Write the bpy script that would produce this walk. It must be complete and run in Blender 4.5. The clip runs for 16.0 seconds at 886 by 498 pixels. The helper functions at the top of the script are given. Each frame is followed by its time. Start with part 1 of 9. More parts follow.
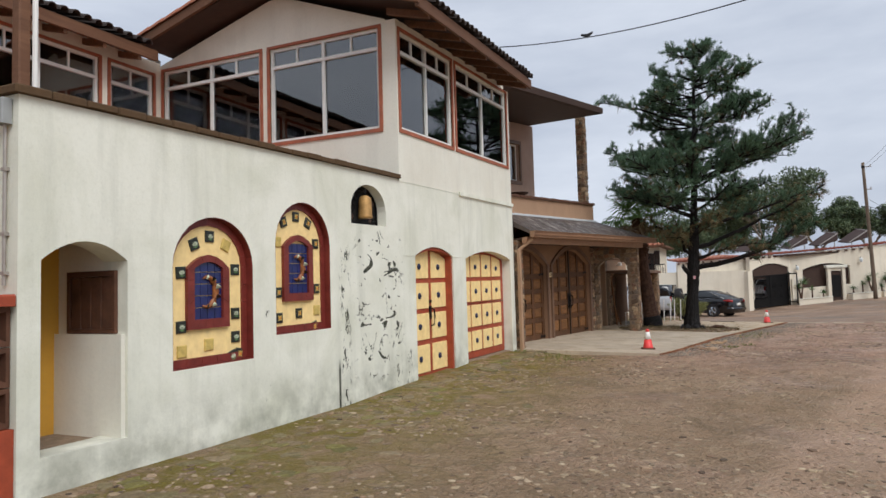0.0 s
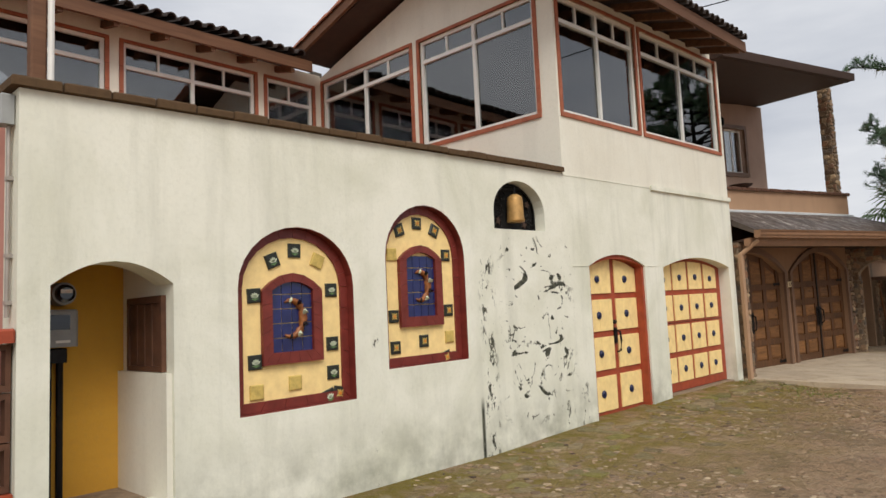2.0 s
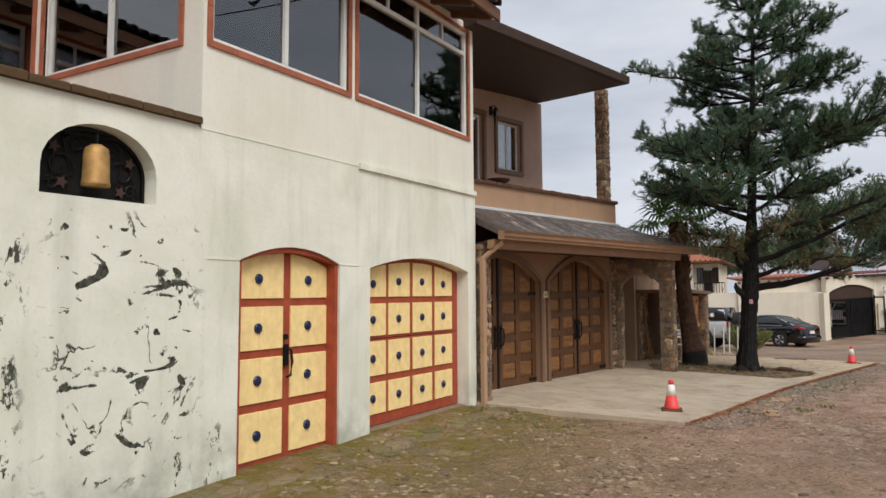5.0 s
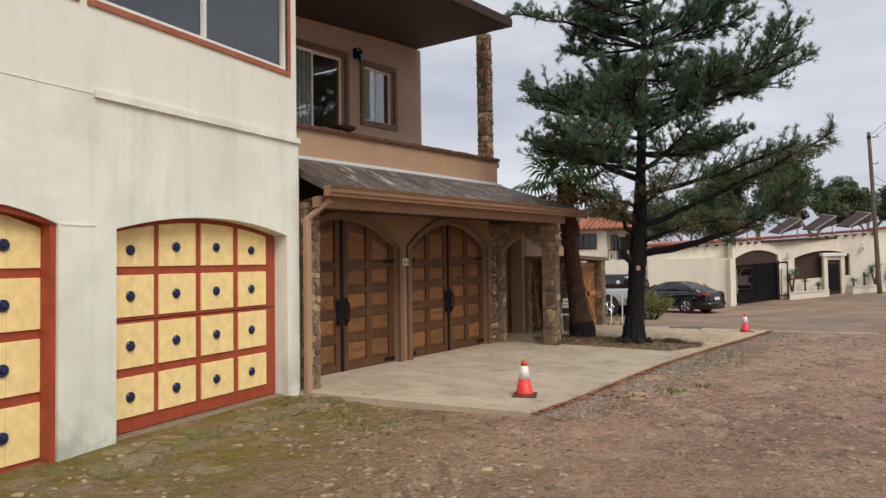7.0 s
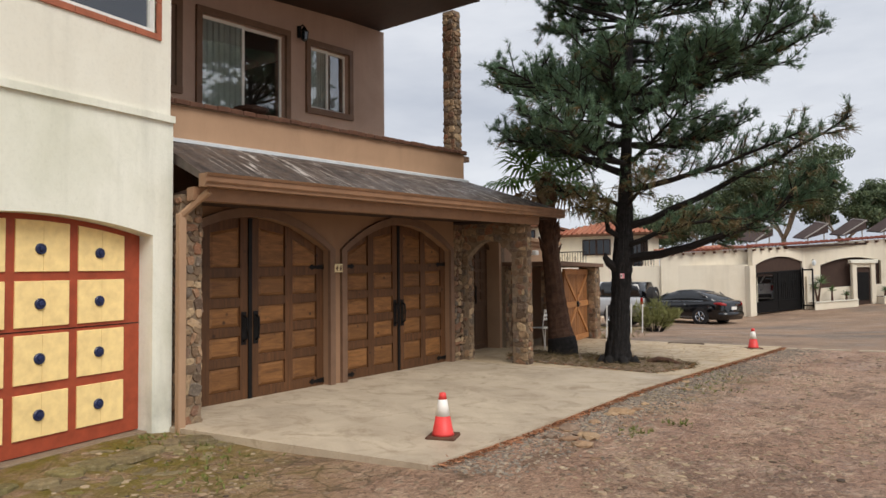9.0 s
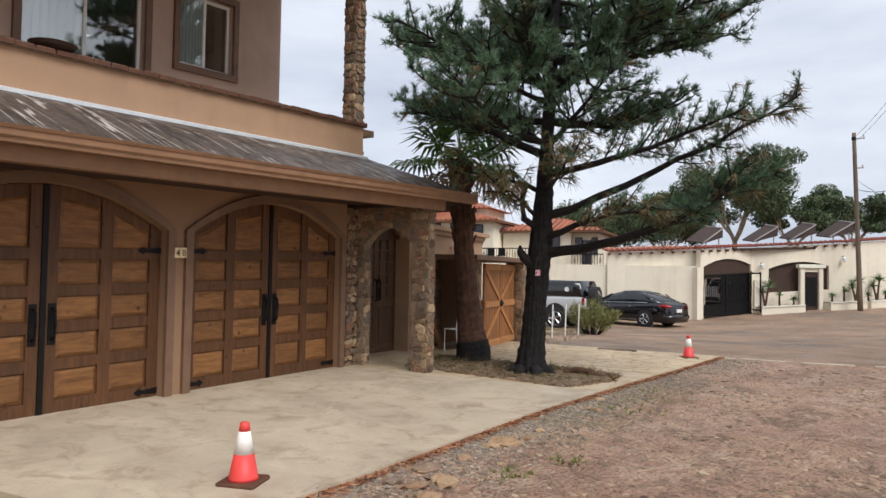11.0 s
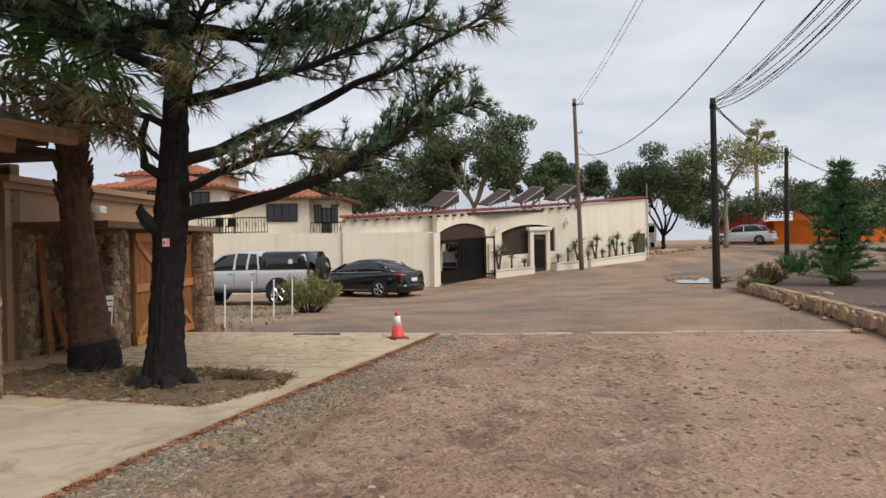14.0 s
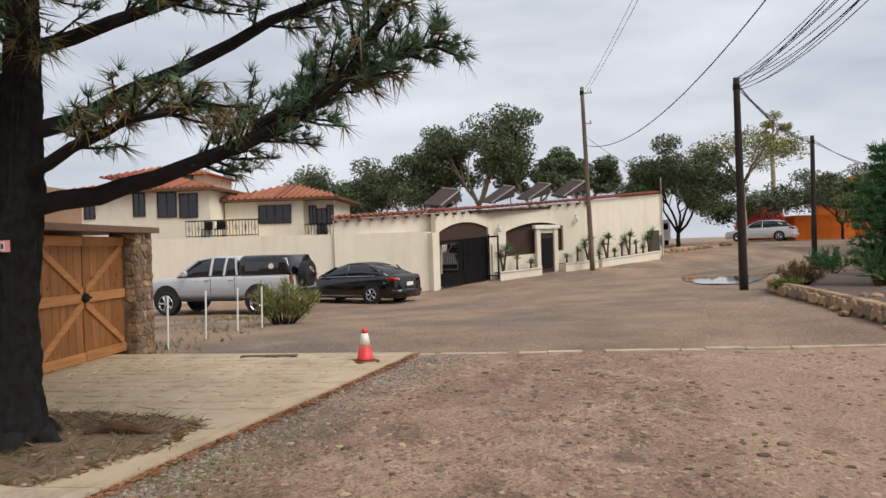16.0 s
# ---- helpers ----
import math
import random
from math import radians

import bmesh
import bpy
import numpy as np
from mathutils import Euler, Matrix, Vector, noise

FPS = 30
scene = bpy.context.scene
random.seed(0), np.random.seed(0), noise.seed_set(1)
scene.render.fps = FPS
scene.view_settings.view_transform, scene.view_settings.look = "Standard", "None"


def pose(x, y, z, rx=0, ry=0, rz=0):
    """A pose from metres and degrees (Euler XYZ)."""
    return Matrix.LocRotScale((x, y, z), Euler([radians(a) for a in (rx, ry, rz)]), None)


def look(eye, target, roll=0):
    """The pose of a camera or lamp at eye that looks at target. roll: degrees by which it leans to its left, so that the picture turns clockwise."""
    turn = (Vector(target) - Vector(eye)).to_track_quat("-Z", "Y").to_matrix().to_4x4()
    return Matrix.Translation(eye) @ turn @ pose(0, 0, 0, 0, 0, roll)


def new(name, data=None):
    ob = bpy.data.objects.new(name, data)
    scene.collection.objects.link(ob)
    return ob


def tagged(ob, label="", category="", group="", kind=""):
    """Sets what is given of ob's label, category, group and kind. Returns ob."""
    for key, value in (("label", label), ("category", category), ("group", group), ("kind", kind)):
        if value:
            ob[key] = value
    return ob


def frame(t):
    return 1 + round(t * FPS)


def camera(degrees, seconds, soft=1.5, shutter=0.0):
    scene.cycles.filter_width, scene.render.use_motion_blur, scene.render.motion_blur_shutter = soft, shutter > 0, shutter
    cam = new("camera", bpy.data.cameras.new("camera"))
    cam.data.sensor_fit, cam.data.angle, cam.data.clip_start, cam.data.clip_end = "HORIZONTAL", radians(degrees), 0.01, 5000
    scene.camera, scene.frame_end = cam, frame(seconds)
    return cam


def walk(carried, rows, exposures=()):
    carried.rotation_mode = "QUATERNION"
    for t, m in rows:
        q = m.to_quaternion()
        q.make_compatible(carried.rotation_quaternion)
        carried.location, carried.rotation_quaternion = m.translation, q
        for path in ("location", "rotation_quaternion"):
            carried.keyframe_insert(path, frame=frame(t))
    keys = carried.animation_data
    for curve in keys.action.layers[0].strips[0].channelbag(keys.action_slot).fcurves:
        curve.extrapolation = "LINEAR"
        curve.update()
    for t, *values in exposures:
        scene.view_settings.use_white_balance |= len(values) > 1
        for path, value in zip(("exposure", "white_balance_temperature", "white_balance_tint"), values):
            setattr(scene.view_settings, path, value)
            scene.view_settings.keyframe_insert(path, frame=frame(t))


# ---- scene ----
cam = camera(65.2, 16.0)
PATH = [
    (0, (-0.687, 0.545, 1.495), (-1.512, 2.363, 1.612), -1.6),
    (0.5, (-0.74, 1.092, 1.495), (-1.763, 2.805, 1.627), -1.8),
    (1, (-0.825, 1.62, 1.493), (-1.983, 3.244, 1.637), -2.3),
    (1.5, (-0.858, 2.123, 1.496), (-2.126, 3.661, 1.659), -2.7),
    (2, (-0.881, 2.68, 1.522), (-2.248, 4.127, 1.707), -2.6),
    (2.5, (-0.931, 3.173, 1.576), (-2.355, 4.563, 1.774), -2.3),
    (3, (-0.917, 3.716, 1.577), (-2.37, 5.075, 1.786), -1.9),
    (3.5, (-0.966, 4.216, 1.555), (-2.38, 5.615, 1.765), -1.4),
    (4, (-0.975, 4.746, 1.573), (-2.278, 6.251, 1.771), -1.0),
    (4.5, (-0.894, 5.262, 1.601), (-2.032, 6.897, 1.785), -0.7),
    (5, (-0.855, 5.872, 1.63), (-1.831, 7.611, 1.789), -0.3),
    (5.2, (-0.81, 6.084, 1.643), (-1.731, 7.853, 1.792), -0.2),
    (7.5, (-0.223, 8.706, 1.622), (-1.031, 10.535, 1.68), -0.9),
    (8.2, (-0.031, 9.461, 1.643), (-0.893, 11.265, 1.711), -1.3),
    (10.3, (0.257, 11.659, 1.644), (-0.593, 13.467, 1.746), 0.7),
    (10.5, (0.289, 11.868, 1.63), (-0.542, 13.685, 1.723), 1.1),
    (11, (0.353, 12.422, 1.622), (-0.425, 14.263, 1.692), 1.0),
    (11.5, (0.424, 12.935, 1.628), (-0.082, 14.87, 1.646), -0.3),
    (12, (0.577, 13.507, 1.61), (0.338, 15.492, 1.595), -0.9),
    (12.5, (0.648, 14.083, 1.589), (0.593, 16.082, 1.567), -1.0),
    (13, (0.777, 14.574, 1.58), (0.81, 16.574, 1.568), -1.0),
    (13.5, (0.878, 15.079, 1.583), (0.87, 17.079, 1.586), -0.7),
    (14, (0.946, 15.601, 1.586), (0.829, 17.598, 1.572), -1.0),
    (14.5, (1.108, 16.134, 1.573), (0.904, 18.123, 1.529), -1.0),
    (15, (1.166, 16.712, 1.567), (0.953, 18.7, 1.516), -1.1),
    (15.5, (1.229, 17.255, 1.537), (1.039, 19.245, 1.491), -1.8),
    (16, (1.26, 17.829, 1.555), (1.114, 19.824, 1.545), -1.8),
]
SKY, SUN = 0.95, 2.5
EXPOSE = [(0.0, -0.06, 6050, 10), (0.5, -0.02, 6400, 10), (1.5, -0.02, 6600, 10), (3.5, 0.0, 6450, 10), (5.0, -0.03, 6330, 10), (8.0, 0.0, 6500, 10), (10.5, 0.25, 6350, 10), (11.5, 0.21, 6100, 10), (12.5, 0.10, 6400, 10), (16.0, 0.06, 6450, 10)]
walk(cam, [(t, look(eye, target, roll)) for t, eye, target, roll in PATH], exposures=EXPOSE)

# ---- light: overcast day ----
world = bpy.data.worlds.new("overcast_sky")
scene.world = world
world.use_nodes = True
wn, wl = world.node_tree.nodes, world.node_tree.links
wn.clear()
w_out = wn.new("ShaderNodeOutputWorld")
w_bg = wn.new("ShaderNodeBackground")
w_sky = wn.new("ShaderNodeTexSky")
w_sky.sky_type, w_sky.sun_disc = "NISHITA", False
w_sky.sun_elevation, w_sky.sun_rotation = radians(49), radians(123)
w_sky.dust_density = 3.0
w_gain = wn.new("ShaderNodeMix")
w_gain.data_type, w_gain.blend_type = "RGBA", "MULTIPLY"
w_gain.inputs[0].default_value = 1.0
w_gain.inputs[7].default_value = (0.09, 0.09, 0.09, 1)
w_tc = wn.new("ShaderNodeTexCoord")
w_map = wn.new("ShaderNodeMapping")
w_map.inputs["Scale"].default_value = (1.0, 1.0, 3.6)
w_noise = wn.new("ShaderNodeTexNoise")
w_noise.inputs["Scale"].default_value, w_noise.inputs["Detail"].default_value = 2.1, 7.0
w_noise.inputs["Roughness"].default_value = 0.52
w_ramp = wn.new("ShaderNodeValToRGB")
w_ramp.color_ramp.elements[0].position, w_ramp.color_ramp.elements[0].color = 0.34, (0.56, 0.60, 0.68, 1)
w_ramp.color_ramp.elements[1].position, w_ramp.color_ramp.elements[1].color = 0.68, (0.92, 0.94, 0.98, 1)
w_mix = wn.new("ShaderNodeMix")
w_mix.data_type = "RGBA"
w_mix.inputs[0].default_value = 0.9
wl.new(w_sky.outputs[0], w_gain.inputs[6])
wl.new(w_tc.outputs["Generated"], w_map.inputs[0])
wl.new(w_map.outputs[0], w_noise.inputs["Vector"])
wl.new(w_noise.outputs[0], w_ramp.inputs[0])
wl.new(w_gain.outputs[2], w_mix.inputs[6])
wl.new(w_ramp.outputs[0], w_mix.inputs[7])
wl.new(w_mix.outputs[2], w_bg.inputs[0])
w_bg.inputs[1].default_value = SKY
wl.new(w_bg.outputs[0], w_out.inputs[0])
sun = new("sun", bpy.data.lights.new("sun", "SUN"))
sun.data.energy, sun.data.angle, sun.data.color = SUN, radians(35), (1.0, 0.96, 0.9)
sun.matrix_world = look((14, -9, 19), (0, 0, 0))


# ---- materials ----
def lin(r, g, b):
    return tuple((c / 255 / 12.92) if c < 10 else ((c / 255 + 0.055) / 1.055) ** 2.4 for c in (r, g, b)) + (1.0,)


class Nodes:
    """A small wrapper round one material's node tree."""

    def __init__(self, name, rough=0.8, metal=0.0, spec=0.4):
        self.m = bpy.data.materials.new(name)
        self.m.use_nodes = True
        self.n, self.l = self.m.node_tree.nodes, self.m.node_tree.links
        self.b = self.n["Principled BSDF"]
        self.b.inputs["Roughness"].default_value = rough
        self.b.inputs["Metallic"].default_value = metal
        self.b.inputs["Specular IOR Level"].default_value = spec
        self.pos = self.n.new("ShaderNodeNewGeometry").outputs["Position"]

    def scaled(self, sx, sy, sz, vec=None):
        k = self.n.new("ShaderNodeMapping")
        k.inputs["Scale"].default_value = (sx, sy, sz)
        self.l.new(vec or self.pos, k.inputs[0])
        return k.outputs[0]

    def local(self):
        return self.n.new("ShaderNodeTexCoord").outputs["Object"]

    def noise(self, scale, detail=5.0, rough=0.6, vec=None, warp=0.0):
        k = self.n.new("ShaderNodeTexNoise")
        k.inputs["Scale"].default_value, k.inputs["Detail"].default_value = scale, detail
        k.inputs["Roughness"].default_value, k.inputs["Distortion"].default_value = rough, warp
        self.l.new(vec or self.pos, k.inputs["Vector"])
        return k.outputs[0]

    def warped(self, amount, scale):
        """The place, pushed about by noise."""
        k = self.n.new("ShaderNodeTexNoise")
        k.inputs["Scale"].default_value = scale
        self.l.new(self.pos, k.inputs["Vector"])
        m = self.n.new("ShaderNodeVectorMath")
        m.operation = "MULTIPLY_ADD"
        m.inputs[1].default_value = (amount, amount, amount)
        self.l.new(k.outputs["Color"], m.inputs[0])
        self.l.new(self.pos, m.inputs[2])
        return m.outputs[0]

    def voronoi(self, scale, feature="F1", vec=None, out="Distance"):
        k = self.n.new("ShaderNodeTexVoronoi")
        k.feature = feature
        k.inputs["Scale"].default_value = scale
        self.l.new(vec or self.pos, k.inputs["Vector"])
        return k.outputs[out]

    def ramp(self, fac, *stops):
        k = self.n.new("ShaderNodeValToRGB")
        r = k.color_ramp
        while len(r.elements) < len(stops):
            r.elements.new(0.5)
        for e, (p, c) in zip(r.elements, stops):
            e.position = p
            e.color = c if len(c) == 4 else (*c, 1)
        self.l.new(fac, k.inputs[0])
        return k.outputs[0]

    def band(self, fac, a, b):
        k = self.n.new("ShaderNodeMapRange")
        k.inputs[1].default_value, k.inputs[2].default_value = a, b
        self.l.new(fac, k.inputs[0])
        return k.outputs[0]

    def math(self, op, a, b=None):
        k = self.n.new("ShaderNodeMath")
        k.operation = op
        for i, v in enumerate((a, b)):
            if v is None:
                continue
            if isinstance(v, (int, float)):
                k.inputs[i].default_value = v
            else:
                self.l.new(v, k.inputs[i])
        return k.outputs[0]

    def mix(self, fac, a, b, mode="MIX"):
        k = self.n.new("ShaderNodeMix")
        k.data_type, k.blend_type = "RGBA", mode
        for i, v in ((0, fac), (6, a), (7, b)):
            if isinstance(v, (int, float)):
                k.inputs[i].default_value = v
            elif isinstance(v, tuple):
                k.inputs[i].default_value = v
            else:
                self.l.new(v, k.inputs[i])
        return k.outputs[2]

    def axis(self, which):
        k = self.n.new("ShaderNodeSeparateXYZ")
        self.l.new(self.pos, k.inputs[0])
        return k.outputs[which]

    def random(self):
        return self.n.new("ShaderNodeObjectInfo").outputs["Random"]

    def island(self):
        return self.n.new("ShaderNodeNewGeometry").outputs["Random Per Island"]

    def colour(self, c):
        if isinstance(c, tuple):
            self.b.inputs["Base Color"].default_value = c
        else:
            self.l.new(c, self.b.inputs["Base Color"])
        return self

    def roughness(self, r):
        self.l.new(r, self.b.inputs["Roughness"])
        return self

    def bump(self, h, strength=0.3, distance=0.02):
        k = self.n.new("ShaderNodeBump")
        k.inputs["Strength"].default_value, k.inputs["Distance"].default_value = strength, distance
        self.l.new(h, k.inputs["Height"])
        self.l.new(k.outputs[0], self.b.inputs["Normal"])
        return self


def plain(name, rgb, rough=0.6, metal=0.0, vary=0.18, scale=6.0, bump=0.12, spec=0.4):
    """Paint or metal of one colour with soft wear at two scales."""
    k = Nodes(name, rough, metal, spec)
    c = lin(*rgb)
    a = tuple(v * (1 - vary) for v in c[:3]) + (1,)
    b = tuple(min(1, v * (1 + vary)) for v in c[:3]) + (1,)
    n = k.noise(scale, 6)
    k.colour(k.ramp(n, (0.3, a), (0.7, b))).bump(k.noise(scale * 9, 3), bump, 0.01)
    return k.m


def plaster(name, rgb, stain, amount=0.5, peel=False):
    k = Nodes(name, 0.9, spec=0.25)
    base = lin(*rgb)
    big = k.noise(0.9, 6, 0.62, warp=0.6)
    c = k.mix(k.band(big, 0.42, 0.78), base, lin(*stain))
    streak = k.noise(1.0, 5, 0.6, k.scaled(3.2, 3.2, 0.35))
    c = k.mix(k.math("MULTIPLY", k.band(streak, 0.5, 0.8), amount), c, lin(*[v * 0.82 for v in stain]))
    fine = k.noise(26, 4)
    c = k.mix(k.math("MULTIPLY", k.band(fine, 0.5, 0.9), 0.12), c, lin(120, 118, 100))
    if peel:
        y, z = k.axis(1), k.axis(2)
        zone = k.math("MULTIPLY", k.band(y, 6.2, 8.6), k.band(y, 10.6, 9.6))
        zone = k.math("MULTIPLY", zone, k.band(z, 2.5, 1.9))
        low = k.math("MULTIPLY", k.band(z, 0.7, 0.1), k.band(k.noise(2.4, 6), 0.36, 0.62))
        c = k.mix(k.math("MULTIPLY", low, 0.6), c, lin(128, 128, 112))
        # lost paint: ragged curved flakes under the bell, and columns of small chips
        ragged = k.math("MULTIPLY", k.math("SUBTRACT", k.noise(30, 4, 0.75), 0.5), 0.22)
        low_edge = k.band(z, 0.15, 0.3)
        panel = k.math("MULTIPLY", k.math("MULTIPLY", k.band(y, 8.75, 8.95), k.band(y, 10.3, 10.1)), k.math("MULTIPLY", k.band(z, 2.42, 2.32), low_edge))
        flake = k.math("ADD", k.noise(2.5, 2, 0.5, k.scaled(1.0, 1.0, 2.0), warp=1.3), ragged)
        thin = k.math("ADD", k.math("ABSOLUTE", k.math("SUBTRACT", k.noise(2.1, 3, 0.55, warp=0.8), 0.5)), k.math("MULTIPLY", ragged, 0.35))
        thin = k.math("MULTIPLY", k.band(thin, 0.016, 0.006), k.band(k.noise(3.4, 2), 0.53, 0.57))
        edge = k.math("MULTIPLY", k.math("MAXIMUM", k.band(flake, 0.625, 0.64), thin), panel)
        for yc, half, ztop, cut_ in ((8.56, 0.16, 2.2, 0.55), (8.4, 0.035, 0.62, 0.3), (6.92, 0.05, 1.9, 0.6), (10.42, 0.13, 0.62, 0.52), (10.02, 0.1, 2.35, 0.6)):
            near = k.band(k.math("ABSOLUTE", k.math("SUBTRACT", y, yc)), half, half * 0.4)
            chips = k.band(k.noise(7.5, 5, 0.75, k.scaled(1.6, 1.6, 0.8)), cut_ + 0.01, cut_ + 0.03)
            edge = k.math("MAXIMUM", edge, k.math("MULTIPLY", k.math("MULTIPLY", near, chips), k.band(z, ztop, ztop - 0.15)))
        c = k.mix(k.math("MULTIPLY", k.band(k.noise(1.5, 6, 0.7), 0.5, 0.7), k.math("MULTIPLY", panel, 0.25)), c, lin(246, 246, 238))
        tone = k.ramp(k.noise(24, 4), (0.35, lin(44, 46, 40)), (0.7, lin(96, 96, 82)))
        c = k.mix(edge, c, tone)
        k.colour(c).bump(k.math("SUBTRACT", k.noise(18, 6, 0.7), k.math("MULTIPLY", edge, 1.5)), 0.35, 0.012)
    else:
        k.colour(c).bump(k.noise(18, 6, 0.7), 0.3, 0.01)
    return k.m


def wood(name, dark, light, along="z", scale=1.0, knots=True, rough=0.55):
    k = Nodes(name, rough, spec=0.35)
    v = {"z": (9, 9, 0.8), "y": (9, 0.8, 9), "x": (0.8, 9, 9)}[along]
    vec = k.scaled(*[c * scale for c in v])
    g = k.noise(2.2, 8, 0.65, vec, warp=0.8)
    r = k.random()
    c = k.ramp(g, (0.3, lin(*dark)), (0.72, lin(*light)))
    c = k.mix(k.math("MULTIPLY", r, 0.4), c, lin(*[d * 0.8 for d in dark]))
    if knots:
        kn = k.voronoi(5.2 * scale)
        spot = k.math("MULTIPLY", k.band(kn, 0.17, 0.07), k.band(k.noise(2.7, 2), 0.46, 0.52))
        c = k.mix(k.math("MULTIPLY", spot, 0.8), c, lin(38, 22, 12))
    k.colour(c).bump(g, 0.25, 0.008)
    return k.m


def stone(name, *rgbs, rough=0.85, scale=7.0):
    """Field stone: each piece takes a tone of its own."""
    k = Nodes(name, rough, spec=0.3)
    n = len(rgbs)
    tone = k.ramp(k.random(), *[((i + 0.5) / n, lin(*c)) for i, c in enumerate(rgbs)])
    sp = k.noise(scale * 2.2, 7, 0.7)
    c = k.mix(k.math("MULTIPLY", k.band(sp, 0.45, 0.75), 0.7), tone, lin(*[v * 0.5 for v in rgbs[0]]))
    c = k.mix(k.math("MULTIPLY", k.band(k.noise(scale * 5, 3), 0.55, 0.8), 0.45), c, lin(196, 184, 162))
    k.colour(c).bump(sp, 0.7, 0.03)
    return k.m


def stones_joined(name, *rgbs, rough=0.9, spec=0.25):
    k = Nodes(name, rough, spec=spec)
    n = len(rgbs)
    tone = k.ramp(k.island(), *[((i + 0.5) / n, lin(*c)) for i, c in enumerate(rgbs)])
    sp = k.noise(22, 5, 0.7)
    c = k.mix(k.math("MULTIPLY", k.band(sp, 0.45, 0.8), 0.6), tone, lin(*[v * 0.55 for v in rgbs[0]]))
    k.colour(c).bump(sp, 0.5, 0.01)
    return k.m


def foliage(name, *rgbs, rough=0.6):
    k = Nodes(name, rough, spec=0.3)
    n = len(rgbs)
    c = k.ramp(k.island(), *[((i + 0.5) / n, lin(*c)) for i, c in enumerate(rgbs)])
    c = k.mix(k.math("MULTIPLY", k.band(k.noise(1.4, 3), 0.4, 0.7), 0.35), c, lin(*[v * 0.7 for v in rgbs[0]]))
    k.colour(c)
    return k.m


def glass(name, tint=(0.88, 0.9, 0.9), rough=0.0):
    """Window glass: a clear pane whose gloss rises towards grazing."""
    m = bpy.data.materials.new(name)
    m.use_nodes = True
    n, l = m.node_tree.nodes, m.node_tree.links
    n.clear()
    o, mx = n.new("ShaderNodeOutputMaterial"), n.new("ShaderNodeMixShader")
    tr, gl, fr = n.new("ShaderNodeBsdfTransparent"), n.new("ShaderNodeBsdfGlossy"), n.new("ShaderNodeFresnel")
    tr.inputs[0].default_value = (*tint, 1)
    gl.inputs["Roughness"].default_value = rough
    fr.inputs[0].default_value = 2.6
    l.new(fr.outputs[0], mx.inputs[0])
    l.new(tr.outputs[0], mx.inputs[1])
    l.new(gl.outputs[0], mx.inputs[2])
    l.new(mx.outputs[0], o.inputs[0])
    return m


